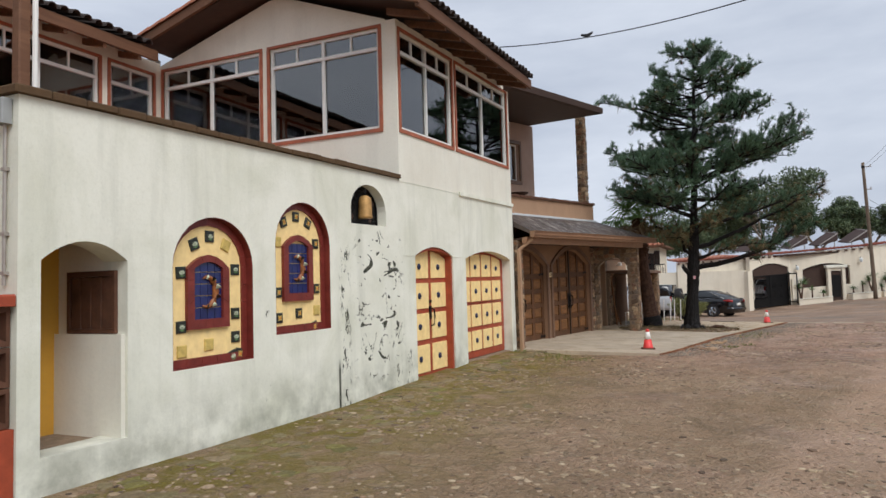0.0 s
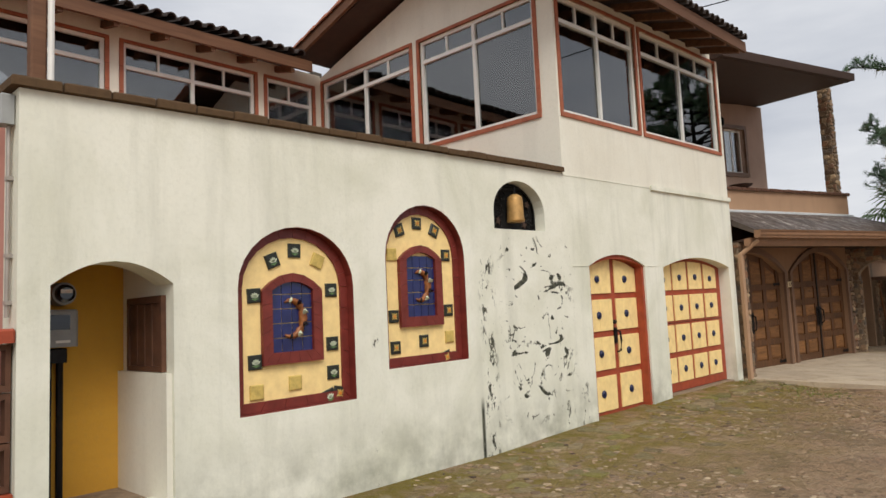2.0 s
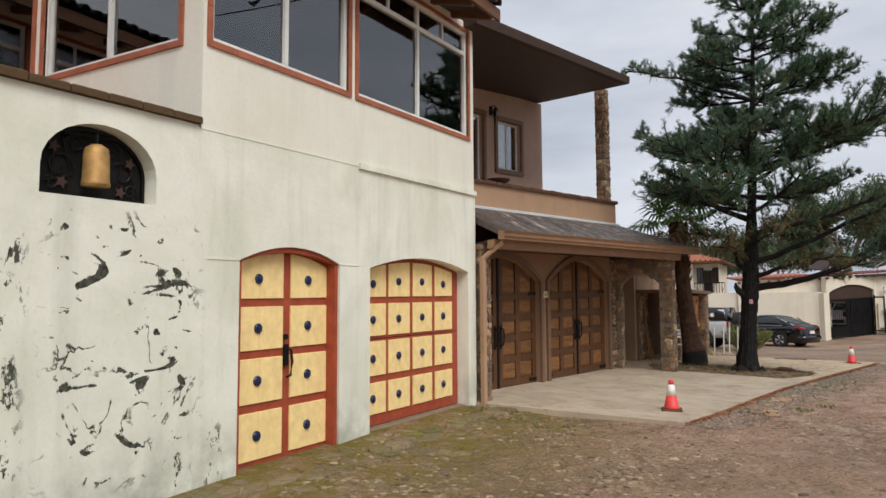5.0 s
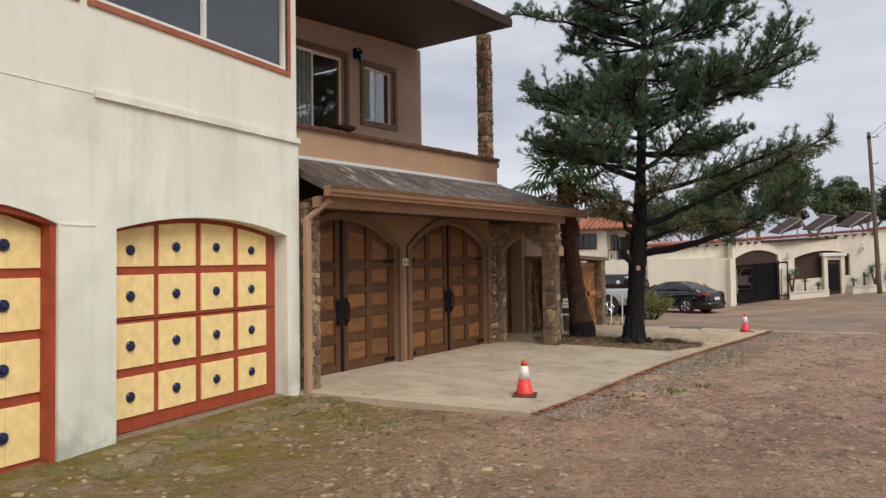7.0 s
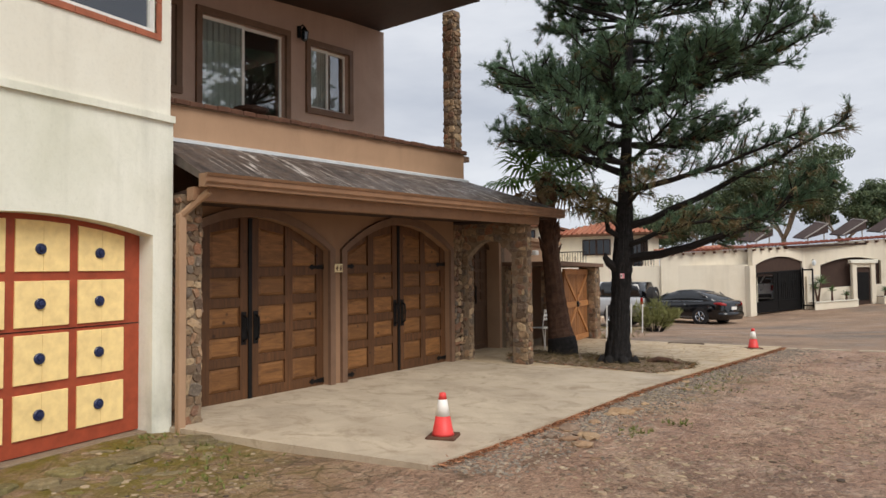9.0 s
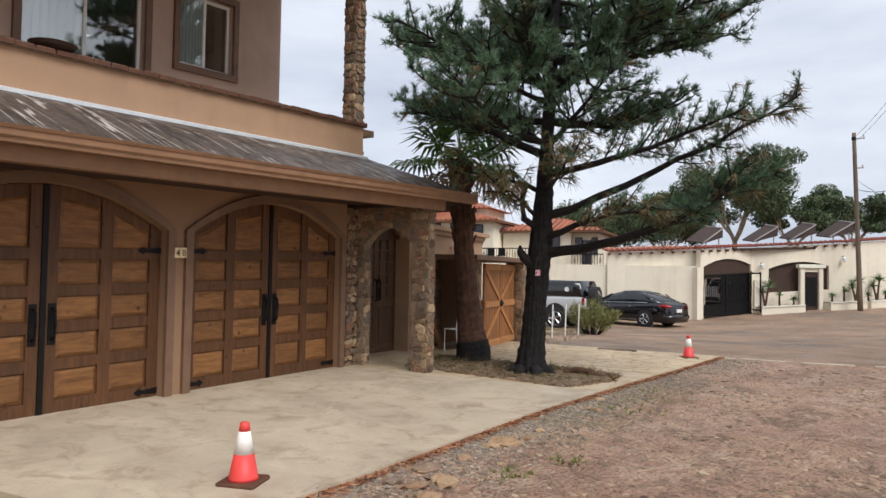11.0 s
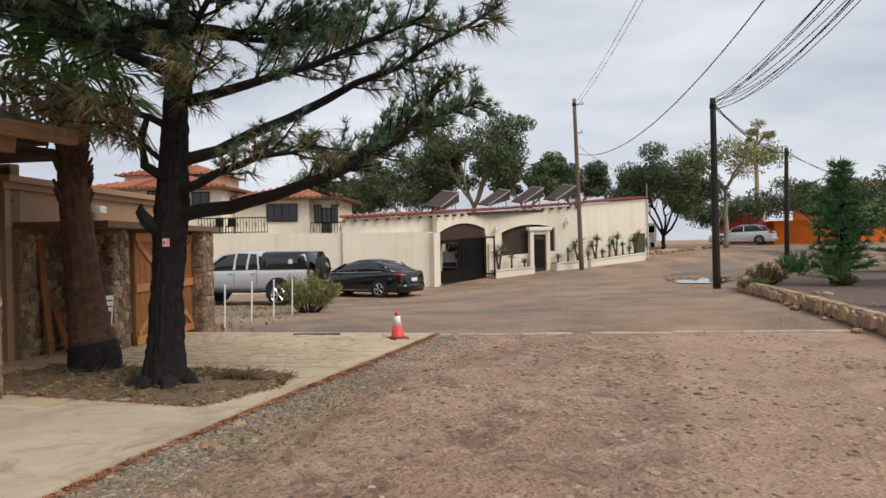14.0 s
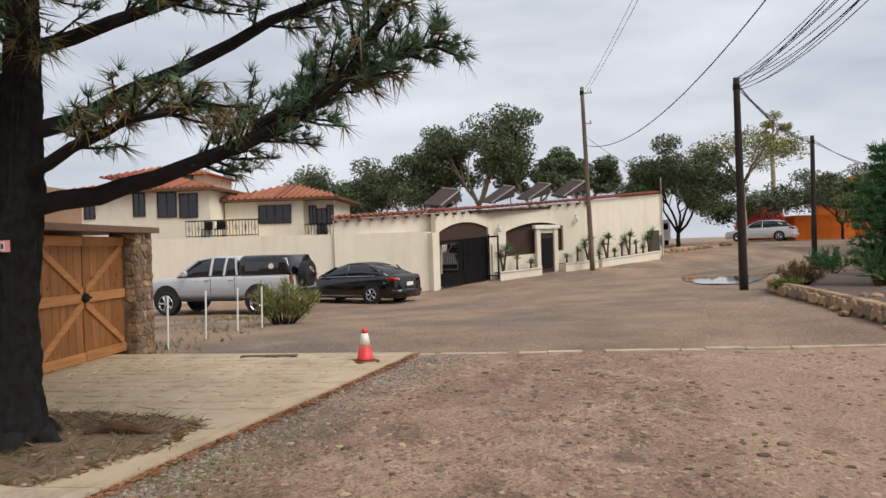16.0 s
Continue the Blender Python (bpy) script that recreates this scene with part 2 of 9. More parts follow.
def ground_material():
    k = Nodes("packed_dirt_road", 0.88, spec=0.3)
    x, y = k.axis(0), k.axis(1)
    big = k.noise(0.35, 6, 0.6, warp=0.5)
    c = k.ramp(big, (0.3, lin(140, 109, 90)), (0.5, lin(176, 139, 116)), (0.72, lin(200, 166, 140)))
    mid = k.noise(2.3, 6, 0.65)
    c = k.mix(k.math("MULTIPLY", k.band(mid, 0.5, 0.75), 0.6), c, lin(104, 84, 70))
    # pale worn faces of the stones bedded in the road
    cell = k.voronoi(6.5, "F1", k.scaled(1, 1, 1), "Color")
    dist = k.voronoi(6.5)
    pale = k.math("MULTIPLY", k.band(dist, 0.34, 0.2), k.band(k.noise(1.1, 4, 0.6), 0.46, 0.6))
    c = k.mix(k.math("MULTIPLY", pale, 0.7), c, k.ramp(cell, (0.2, lin(150, 132, 112)), (0.8, lin(182, 166, 144))))
    # flat chips and grit of many tones, trodden in
    for sc, amt in ((11.0, 0.7), (24.0, 0.7), (52.0, 0.6)):
        chip = k.scaled(1.0, 0.8, 1.0)
        tone = k.ramp(k.voronoi(sc, "F1", chip, "Color"), (0.15, lin(78, 61, 52)), (0.4, lin(142, 112, 92)), (0.65, lin(178, 145, 120)), (0.92, lin(222, 198, 170)))
        hit_ = k.math("MULTIPLY", k.band(k.voronoi(sc, "F1", chip), 0.42, 0.3), k.band(k.noise(sc * 0.16, 4, 0.7), 0.4, 0.58))
        c = k.mix(k.math("MULTIPLY", hit_, amt), c, tone)
    c = k.mix(k.math("MULTIPLY", k.band(k.noise(70, 3), 0.5, 0.75), 0.5), c, lin(70, 58, 50))
    # pale dusty wear in ragged patches, and darker scuffs
    c = k.mix(k.math("MULTIPLY", k.band(k.noise(1.7, 8, 0.72, warp=0.7), 0.53, 0.62), 0.42), c, lin(214, 184, 158))
    c = k.mix(k.math("MULTIPLY", k.band(k.noise(5.5, 7, 0.75, warp=0.5), 0.57, 0.64), 0.4), c, lin(88, 68, 57))
    # ragged worn patches and a net of dark joints in the old paving
    worn = k.noise(1.15, 9, 0.74, k.scaled(1.0, 0.7, 1.0), warp=1.0)
    c = k.mix(k.math("MULTIPLY", k.band(worn, 0.46, 0.39), 0.55), c, lin(92, 73, 58))
    c = k.mix(k.math("MULTIPLY", k.band(worn, 0.56, 0.63), 0.6), c, lin(202, 174, 146))
    fleck = k.noise(16, 6, 0.8, warp=0.5)
    c = k.mix(k.math("MULTIPLY", k.band(fleck, 0.43, 0.36), 0.75), c, lin(62, 50, 42))
    c = k.mix(k.math("MULTIPLY", k.band(fleck, 0.60, 0.66), 0.6), c, lin(216, 194, 168))
    net = k.band(k.voronoi(2.6, "DISTANCE_TO_EDGE", k.warped(0.35, 2.2)), 0.045, 0.01)
    net = k.math("MULTIPLY", net, k.math("MULTIPLY", k.band(x, -1.2, -3.2), k.band(k.noise(0.9, 4), 0.4, 0.52)))
    c = k.mix(k.math("MULTIPLY", net, 0.7), c, lin(66, 54, 42))
    # earth tinted olive-brown before the old building, fading out by y 17
    zone = k.math("MULTIPLY", k.band(y, 17.0, 11.0), k.band(k.noise(0.7, 5), 0.15, 0.5))
    c = k.mix(k.math("MULTIPLY", zone, 0.55), c, lin(138, 119, 86))
    # smoother pale strip beyond the long joint
    lane = k.band(k.math("SUBTRACT", x, k.math("MULTIPLY", y, 0.222)), -2.3, -2.0)
    lane = k.math("MULTIPLY", lane, k.band(k.noise(1.3, 5), 0.2, 0.5))
    c = k.mix(k.math("MULTIPLY", lane, 0.5), c, lin(198, 164, 138))
    # moss along the foot of the old wall
    wob = k.math("ADD", x, k.math("MULTIPLY", k.noise(1.6, 5), 1.6))
    moss = k.math("MULTIPLY", k.band(wob, -1.9, -4.1), k.math("MULTIPLY", k.band(k.noise(2.2, 7, 0.72, warp=0.6), 0.36, 0.56), k.band(y, 16.6, 15.2)))
    c = k.mix(k.math("MULTIPLY", moss, 0.95), c, lin(118, 104, 34))
    d_ = k.math("SUBTRACT", x, k.math("SUBTRACT", k.math("MULTIPLY", y, 0.24), 6.75))
    strip = k.math("MULTIPLY", k.band(d_, 1.3, 0.5), k.math("MULTIPLY", k.band(y, 18.5, 20.0), k.band(y, 25.0, 23.0)))
    c = k.mix(k.math("MULTIPLY", k.math("MULTIPLY", strip, k.band(k.noise(2.1, 6, 0.7), 0.45, 0.6)), 0.8), c, lin(116, 112, 56))
    # grey gravel street beyond the joint
    far = k.band(k.math("ADD", y, k.math("MULTIPLY", k.noise(0.8, 4), 0.5)), 27.9, 28.3)
    street = k.ramp(k.noise(0.5, 6, 0.6), (0.3, lin(134, 111, 93)), (0.7, lin(178, 148, 123)))
    street = k.mix(k.math("MULTIPLY", k.band(k.noise(30, 4), 0.5, 0.8), 0.6), street, lin(84, 74, 66))
    street = k.mix(k.math("MULTIPLY", k.band(k.noise(0.24, 4, 0.6), 0.5, 0.62), 0.6), street, lin(112, 104, 96))
    street = k.mix(k.math("MULTIPLY", k.band(k.noise(9, 5, 0.7), 0.55, 0.7), 0.5), street, lin(182, 162, 138))
    c = k.mix(far, c, street)
    h = k.math("ADD", k.math("MULTIPLY", k.band(dist, 0.5, 0.05), 0.6), k.noise(30, 5, 0.7))
    h = k.math("ADD", h, k.math("MULTIPLY", k.band(k.voronoi(17.0), 0.5, 0.1), 0.5))
    k.colour(c).bump(h, 1.0, 0.045)
    k.roughness(k.band(k.noise(0.7, 4), 0.0, 0.7))
    return k.m


def slab_material(name, a, b, stainc):
    k = Nodes(name, 0.7, spec=0.35)
    c = k.ramp(k.noise(1.1, 7, 0.65, warp=0.8), (0.3, lin(*a)), (0.7, lin(*b)))
    c = k.mix(k.math("MULTIPLY", k.band(k.noise(2.6, 6, 0.7, warp=1.0), 0.5, 0.72), 0.7), c, lin(*stainc))
    c = k.mix(k.math("MULTIPLY", k.band(k.noise(40, 3), 0.55, 0.8), 0.25), c, lin(110, 98, 80))
    k.colour(c).bump(k.noise(24, 5), 0.3, 0.008)
    k.roughness(k.band(k.noise(1.3, 4), -0.3, 0.9))
    return k.m


def streaked(name, dark, light):
    """Old dark roofing with a few pale scratches that run down the slope."""
    k = Nodes(name, 0.5, spec=0.45)
    s = k.noise(1.0, 6, 0.65, k.scaled(1.6, 7.0, 1.0), warp=0.4)
    c = k.ramp(s, (0.3, lin(*dark)), (0.75, lin(*light)))
    c = k.mix(k.math("MULTIPLY", k.band(k.noise(11, 5, 0.7), 0.5, 0.75), 0.5), c, lin(*[v * 0.7 for v in dark]))
    line = k.math("ABSOLUTE", k.math("SUBTRACT", k.noise(1.0, 1, 0.3, k.scaled(0.45, 6.5, 0.45)), 0.5))
    line = k.math("MULTIPLY", k.band(line, 0.02, 0.008), k.band(k.noise(2.2, 4, 0.7), 0.44, 0.54))
    c = k.mix(k.math("MULTIPLY", line, 0.75), c, lin(196, 186, 176))
    k.colour(c).bump(s, 0.6, 0.02)
    k.roughness(k.band(k.noise(6, 4), 0.1, 0.8))
    return k.m


M = {
    "plaster": plaster("cream_plaster_weathered", (232, 231, 216), (208, 208, 188), 0.45, peel=True),
    "plaster_up": plaster("cream_plaster", (230, 227, 212), (220, 215, 198), 0.3),
    "pink": plaster("pink_plaster", (196, 140, 126), (178, 128, 114), 0.3),
    "brown_wall": plaster("tan_stucco", (150, 118, 92), (138, 106, 82), 0.2),
    # same stucco as brown_wall, colour lifted and greyed to offset soffit shade
    "mauve_lit_wall": plaster("mauve_brown_lit_stucco", (186, 160, 144), (172, 146, 130), 0.2),
    "gutter": plain("tan_gutter_paint", (144, 110, 83), 0.5, vary=0.14),
    "tan_wall": plaster("light_tan_stucco", (170, 138, 110), (154, 124, 99), 0.2),
    "beige": plaster("beige_stucco", (228, 218, 198), (218, 206, 184), 0.3),
    "yellow_wall": plaster("ochre_plaster", (214, 164, 66), (196, 146, 56), 0.4),
    "orange": plaster("orange_plaster", (226, 118, 40), (206, 98, 34), 0.3),
    "yellow": plain("yellow_door_paint", (246, 214, 148), 0.6, vary=0.12, scale=9),
    "red": plain("oxide_red_paint", (156, 70, 44), 0.6, vary=0.2, scale=8),
    "red_tile": plain("oxide_red_glazed_tile", (116, 48, 40), 0.4, vary=0.25, scale=7),
    "terra": plain("terracotta_trim", (160, 94, 68), 0.7, vary=0.22, scale=5),
    "roof_red": stones_joined("clay_roof_tile", (164, 100, 76), (146, 86, 66), (176, 118, 92), (130, 80, 64)),
    "verge_red": stones_joined("dark_red_verge_tile", (142, 80, 64), (124, 66, 54), (156, 94, 74)),
    "roof_dark": stones_joined("weathered_roof_tile", (74, 66, 62), (92, 80, 72), (60, 54, 52), (104, 84, 70)),
    "rail_tile": stones_joined("mossy_cap_tile", (98, 74, 54), (112, 84, 58), (84, 66, 46), (96, 88, 56)),
    "blue": plain("cobalt_glazed_tile", (34, 42, 92), 0.22, vary=0.3, scale=6, spec=0.6),
    "navy": plain("navy_glazed_clay", (36, 44, 78), 0.3, vary=0.3, scale=20),
    "talavera": plain("dark_glazed_tile", (40, 44, 38), 0.3, vary=0.3, scale=18),
    "petal": plain("pale_glaze", (206, 214, 186), 0.3),
    "leafglaze": plain("green_glaze", (96, 128, 80), 0.3),
    "sunglaze": plain("amber_glaze", (204, 130, 48), 0.3, vary=0.3, scale=20),
    "grout": plain("buff_mortar", (196, 170, 96), 0.9, vary=0.25, scale=20),
    "white_frame": plain("white_aluminium", (222, 222, 216), 0.45, vary=0.06),
    "iron": plain("black_iron", (30, 29, 29), 0.5, 0.6, vary=0.3, scale=14),
    "bell": plain("worn_bell_metal", (176, 138, 84), 0.55, 0.4, vary=0.35, scale=9),
    "rust": plain("brown_sheet_metal", (92, 62, 46), 0.7, 0.2, vary=0.3, scale=8),
    "grey_box": plain("grey_meter_box", (150, 152, 150), 0.5, vary=0.1),
    "conduit": plain("galvanised_conduit", (168, 160, 152), 0.45, 0.5, vary=0.12),
    "white": plain("white_enamel", (228, 226, 220), 0.45, vary=0.06),
    # near-black that stands in for shade in the recess, garage and court
    "shade_hole": plain("shade_black", (16, 15, 14), 0.9),
    "room": plain("room_wall", (84, 78, 70), 0.9, vary=0.1),
    "fascia": wood("painted_fascia", (96, 65, 46), (126, 90, 65), "y", 0.6, False, 0.7),
    "brown_trim": plain("brown_trim_paint", (116, 89, 70), 0.55, vary=0.15),
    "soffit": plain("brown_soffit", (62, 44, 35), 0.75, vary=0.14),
    "metal_roof": streaked("brown_roofing", (46, 39, 36), (106, 92, 82)),
    "flashing": plain("galvanised_flashing", (206, 210, 212), 0.4, 0.15, vary=0.1),
    "gdoor": wood("stained_garage_timber", (72, 47, 28), (112, 75, 46), "z", 1.0),
    "gpanel": wood("stained_raised_panel", (98, 64, 36), (158, 110, 64), "y", 1.0),
    "entry": wood("dark_entry_timber", (74, 52, 36), (112, 82, 58), "z", 1.0, False),
    "barn": wood("fresh_cedar_board", (126, 80, 44), (178, 122, 72), "z", 1.1),
    "cedar_brace": wood("cedar_brace", (168, 110, 62), (206, 150, 96), "y", 1.1),
    "stone": stone("field_stone", (122, 98, 76), (160, 134, 104), (88, 70, 58), (186, 160, 126), (140, 98, 74), (112, 100, 88)),
    "mortar": plain("grey_brown_mortar", (132, 114, 94), 0.95, vary=0.25, scale=14, bump=0.5),
    "rubble": stone("warm_rubble", (170, 138, 104), (188, 158, 122), (150, 118, 92), (132, 112, 96)),
    "slab": slab_material("weathered_concrete", (166, 150, 130), (198, 182, 158), (132, 112, 88)),
    "slab_paved": slab_material("stamped_concrete", (168, 148, 120), (196, 176, 146), (140, 114, 86)),
    "ground": ground_material(),
    "mulch": plain("dry_needle_mulch", (118, 98, 78), 0.95, vary=0.4, scale=16, bump=0.9),
    "soil": plain("dark_bed_soil", (98, 82, 74), 0.95, vary=0.3, scale=7, bump=0.8),
    "gravel": stones_joined("grey_gravel", (132, 122, 110), (154, 142, 126), (108, 98, 90), (172, 156, 136)),
    "roadstone": stones_joined("bedded_road_stone", (132, 112, 92), (162, 142, 116), (104, 86, 70), (188, 168, 140), (148, 120, 96), (78, 65, 55), (168, 148, 120)),
    "roadstone_one": stone("single_road_stone", (128, 108, 86), (146, 124, 98), (112, 92, 74), (160, 140, 112)),
    "flag": stone("mossy_flagstone", (112, 98, 70), (130, 112, 84), (104, 98, 54), (142, 124, 96), (120, 112, 58)),
    "bark": plain("black_pine_bark", (28, 25, 24), 0.9, vary=0.8, scale=14, bump=1.0),
    "branch": plain("pine_branch_bark", (30, 26, 24), 0.95, vary=0.4, scale=12, bump=0.6),
    "palm_bark": plain("palm_trunk", (84, 60, 46), 0.95, vary=0.4, scale=10, bump=0.9),
    "euc_bark": plain("pale_eucalyptus_bark", (150, 136, 118), 0.9, vary=0.3, scale=4),
    "needles": foliage("pine_needles", (78, 106, 82), (94, 122, 92), (64, 90, 72), (106, 130, 94)),
    "dry_needles": foliage("dry_pine_needles", (112, 96, 62), (92, 84, 52), (128, 108, 76)),
    "palm_leaf": foliage("fan_palm_leaf", (104, 140, 72), (124, 158, 84), (84, 116, 62)),
    "dry_leaf": foliage("dry_palm_leaf", (136, 112, 80), (116, 92, 64)),
    "euc_leaf": foliage("eucalyptus_leaf", (76, 92, 64), (94, 108, 74), (60, 74, 54), (108, 118, 80)),
    "norfolk": foliage("norfolk_needles", (70, 112, 66), (86, 128, 72), (54, 92, 58)),
    "shrub": foliage("shrub_leaf", (128, 130, 74), (110, 116, 64), (146, 142, 88)),
    "yucca": foliage("yucca_leaf", (84, 108, 62), (70, 94, 56), (98, 120, 70)),
    "weed": foliage("weed_leaf", (108, 116, 56), (122, 124, 66)),
    "grass": foliage("dry_verge_grass", (132, 122, 80), (112, 112, 64), (150, 134, 96)),
    "litter": foliage("rust_litter", (156, 104, 72), (132, 90, 64), (176, 124, 88)),
    "cone_red": plain("orange_red_cone_plastic", (222, 70, 66), 0.45, vary=0.12, scale=8),
    "cone_white": plain("reflective_white_band", (232, 226, 218), 0.4, vary=0.08),
    "rubber": plain("black_rubber", (40, 38, 38), 0.8, vary=0.2),
    "car_black": plain("black_car_paint", (12, 12, 15), 0.12, 0.0, vary=0.1, bump=0.0, spec=0.8),
    "car_silver": plain("silver_car_paint", (186, 188, 190), 0.3, 0.15, vary=0.06, bump=0.0),
    "car_white": plain("white_car_paint", (220, 220, 222), 0.25, vary=0.05, bump=0.0),
    "car_glass": plain("dark_car_glass", (20, 24, 28), 0.05, vary=0.1, bump=0.0, spec=0.8),
    "chrome": plain("chrome", (210, 212, 214), 0.15, 1.0, vary=0.05, bump=0.0),
    "tail": plain("red_tail_lens", (150, 24, 22), 0.2, vary=0.1, bump=0.0),
    "lamp_lens": plain("clear_lamp_lens", (216, 220, 222), 0.15, vary=0.05, bump=0.0),
    "pole_wood": wood("grey_pole_timber", (92, 78, 66), (134, 116, 98), "z", 1.0, False, 0.9),
    "pole_dark": wood("creosoted_pole", (40, 34, 30), (66, 56, 48), "z", 1.0, False, 0.9),
    "cable": plain("black_cable", (44, 46, 50), 0.7, vary=0.1),
    "water": None,
    "solar": plain("solar_panel", (70, 56, 52), 0.85, 0.0, vary=0.2),
    "curtain": plain("pale_curtain", (224, 230, 222), 0.9, vary=0.1),
    "green_panel": plain("olive_metal_door", (70, 68, 52), 0.6, vary=0.15),
    "grey_roof": plain("grey_membrane", (104, 110, 120), 0.7, vary=0.12),
    "tag_pink": plain("faded_pink_card", (222, 150, 158), 0.5),
    "moon_clay": plain("mottled_mosaic_clay", (142, 86, 44), 0.4, vary=0.6, scale=34),
    "number": plain("ivory_number_tile", (226, 206, 160), 0.4),
    "number_ink": plain("dark_brown_glaze", (70, 36, 20), 0.4),
}
GLASS = glass("window_glass")
CLEAR = glass("clear_sash_glass")
cn = CLEAR.node_tree
lw, pw, sc_ = cn.nodes.new("ShaderNodeLayerWeight"), cn.nodes.new("ShaderNodeMath"), cn.nodes.new("ShaderNodeMath")
pw.operation, sc_.operation = "POWER", "MULTIPLY_ADD"
pw.inputs[1].default_value, sc_.inputs[1].default_value, sc_.inputs[2].default_value = 3.0, 0.6, 0.22
cn.links.new(lw.outputs["Facing"], pw.inputs[0])
cn.links.new(pw.outputs[0], sc_.inputs[0])
for nd in cn.nodes:
    if nd.type == "MIX_SHADER":
        cn.links.new(sc_.outputs[0], nd.inputs[0])
wm = Nodes("puddle_water", 0.03, spec=0.6)
wm.colour(lin(70, 62, 54))
wm.bump(wm.noise(3.0, 2), 0.03, 0.01)
M["water"] = wm.m


# ---- building blocks ----
class Mesh:
    """Gathers vertices and faces; place turns local coordinates into the world's."""

    def __init__(self, place=None):
        self.v, self.f, self.place = [], [], place

    def add(self, pts, faces):
        k = len(self.v)
        self.v += [tuple(self.place(*p)) if self.place else tuple(p) for p in pts]
        self.f += [tuple(i + k for i in f) for f in faces]
        return self

    def hexa(self, p):
        """Eight corners: four below, four above, in the same turn."""
        return self.add(p, [(0, 3, 2, 1), (4, 5, 6, 7), (0, 1, 5, 4), (1, 2, 6, 5), (2, 3, 7, 6), (3, 0, 4, 7)])

    def box(self, x0, x1, y0, y1, z0, z1):
        return self.hexa([(x0, y0, z0), (x1, y0, z0), (x1, y1, z0), (x0, y1, z0), (x0, y0, z1), (x1, y0, z1), (x1, y1, z1), (x0, y1, z1)])

    def chamfer(self, x0, x1, y0, y1, z0, z1, c):
        """A box with its upright and upper edges cut back by c."""
        def ring(d, z):
            return [(x0 + d, y0 + c, z), (x0 + c, y0 + d, z), (x1 - c, y0 + d, z), (x1 - d, y0 + c, z), (x1 - d, y1 - c, z), (x1 - c, y1 - d, z), (x0 + c, y1 - d, z), (x0 + d, y1 - c, z)]
        a, b, t = ring(0, z0), ring(0, z1 - c), ring(c * 0.7, z1)
        f = [tuple(range(7, -1, -1)), tuple(range(16, 24))]
        for r in (0, 8):
            f += [(r + i, r + (i + 1) % 8, r + 8 + (i + 1) % 8, r + 8 + i) for i in range(8)]
        return self.add(a + b + t, f)

    def prism(self, poly, lift):
        """poly: points round a face; lift: function that gives the far copy of a point."""
        n = len(poly)
        far = [lift(*p) for p in poly]
        return self.add(list(poly) + far, [tuple(range(n - 1, -1, -1)), tuple(range(n, 2 * n))] + [(i, (i + 1) % n, n + (i + 1) % n, n + i) for i in range(n)])

    def tube(self, pts, radii, sides=8, cap=True):
        pts = [Vector(p) for p in pts]
        if isinstance(radii, (int, float)):
            radii = [radii] * len(pts)
        k = len(self.v)
        up = Vector((0, 0, 1))
        for i, (p, r) in enumerate(zip(pts, radii)):
            d = (pts[min(i + 1, len(pts) - 1)] - pts[max(i - 1, 0)])
            d = d.normalized() if d.length > 1e-9 else Vector((0, 0, 1))
            a = d.cross(up if abs(d.z) < 0.95 else Vector((0, 1, 0))).normalized()
            b = d.cross(a)
            for j in range(sides):
                w = 2 * math.pi * j / sides
                q = p + (a * math.cos(w) + b * math.sin(w)) * r
                self.v.append(tuple(self.place(*q)) if self.place else tuple(q))
        for i in range(len(pts) - 1):
            for j in range(sides):
                a, b = k + i * sides + j, k + i * sides + (j + 1) % sides
                self.f.append((a, b, b + sides, a + sides))
        if cap:
            self.f.append(tuple(k + j for j in range(sides))[::-1])
            self.f.append(tuple(k + (len(pts) - 1) * sides + j for j in range(sides)))
        return self

    def lathe(self, centre, profile, sides=16):
        """profile: (radius, height) pairs round the z axis at centre."""
        cx, cy, cz = centre
        pts = [(cx + r * math.cos(2 * math.pi * j / sides), cy + r * math.sin(2 * math.pi * j / sides), cz + h) for r, h in profile for j in range(sides)]
        f = [(i * sides + j, i * sides + (j + 1) % sides, (i + 1) * sides + (j + 1) % sides, (i + 1) * sides + j) for i in range(len(profile) - 1) for j in range(sides)]
        f += [tuple(range(sides))[::-1], tuple((len(profile) - 1) * sides + j for j in range(sides))]
        return self.add(pts, f)


def part(name, mesh, material, parent=None, label="", smooth=False):
    me = bpy.data.meshes.new(name)
    me.from_pydata(mesh.v, [], mesh.f)
    if len(mesh.f) < 6000:
        bm = bmesh.new()
        bm.from_mesh(me)
        bmesh.ops.recalc_face_normals(bm, faces=bm.faces)
        bm.to_mesh(me)
        bm.free()
    me.materials.append(material)
    if smooth:
        me.polygons.foreach_set("use_smooth", [True] * len(me.polygons))
    ob = new(name, me)
    if parent is not None:
        ob.parent = parent
        ob.matrix_parent_inverse = parent.matrix_world.inverted()
    if label:
        ob["label"] = label
    return ob


def thing(name, at, label, category, group="", kind="", m=None):
    ob = new(name)
    ob.empty_display_size = 0.2
    ob.matrix_world = m if m is not None else Matrix.Translation(at)
    return tagged(ob, label, category, group, kind)


def child(name, data, parent, m):
    """A part that shares its mesh, at the pose m in the world."""
    ob = new(name, data)
    ob.parent = parent
    ob.matrix_parent_inverse = parent.matrix_world.inverted()
    ob.matrix_basis = m
    return ob


def smooth(a, b, v):
    k = min(1.0, max(0.0, (v - a) / (b - a)))
    return k * k * (3 - 2 * k)


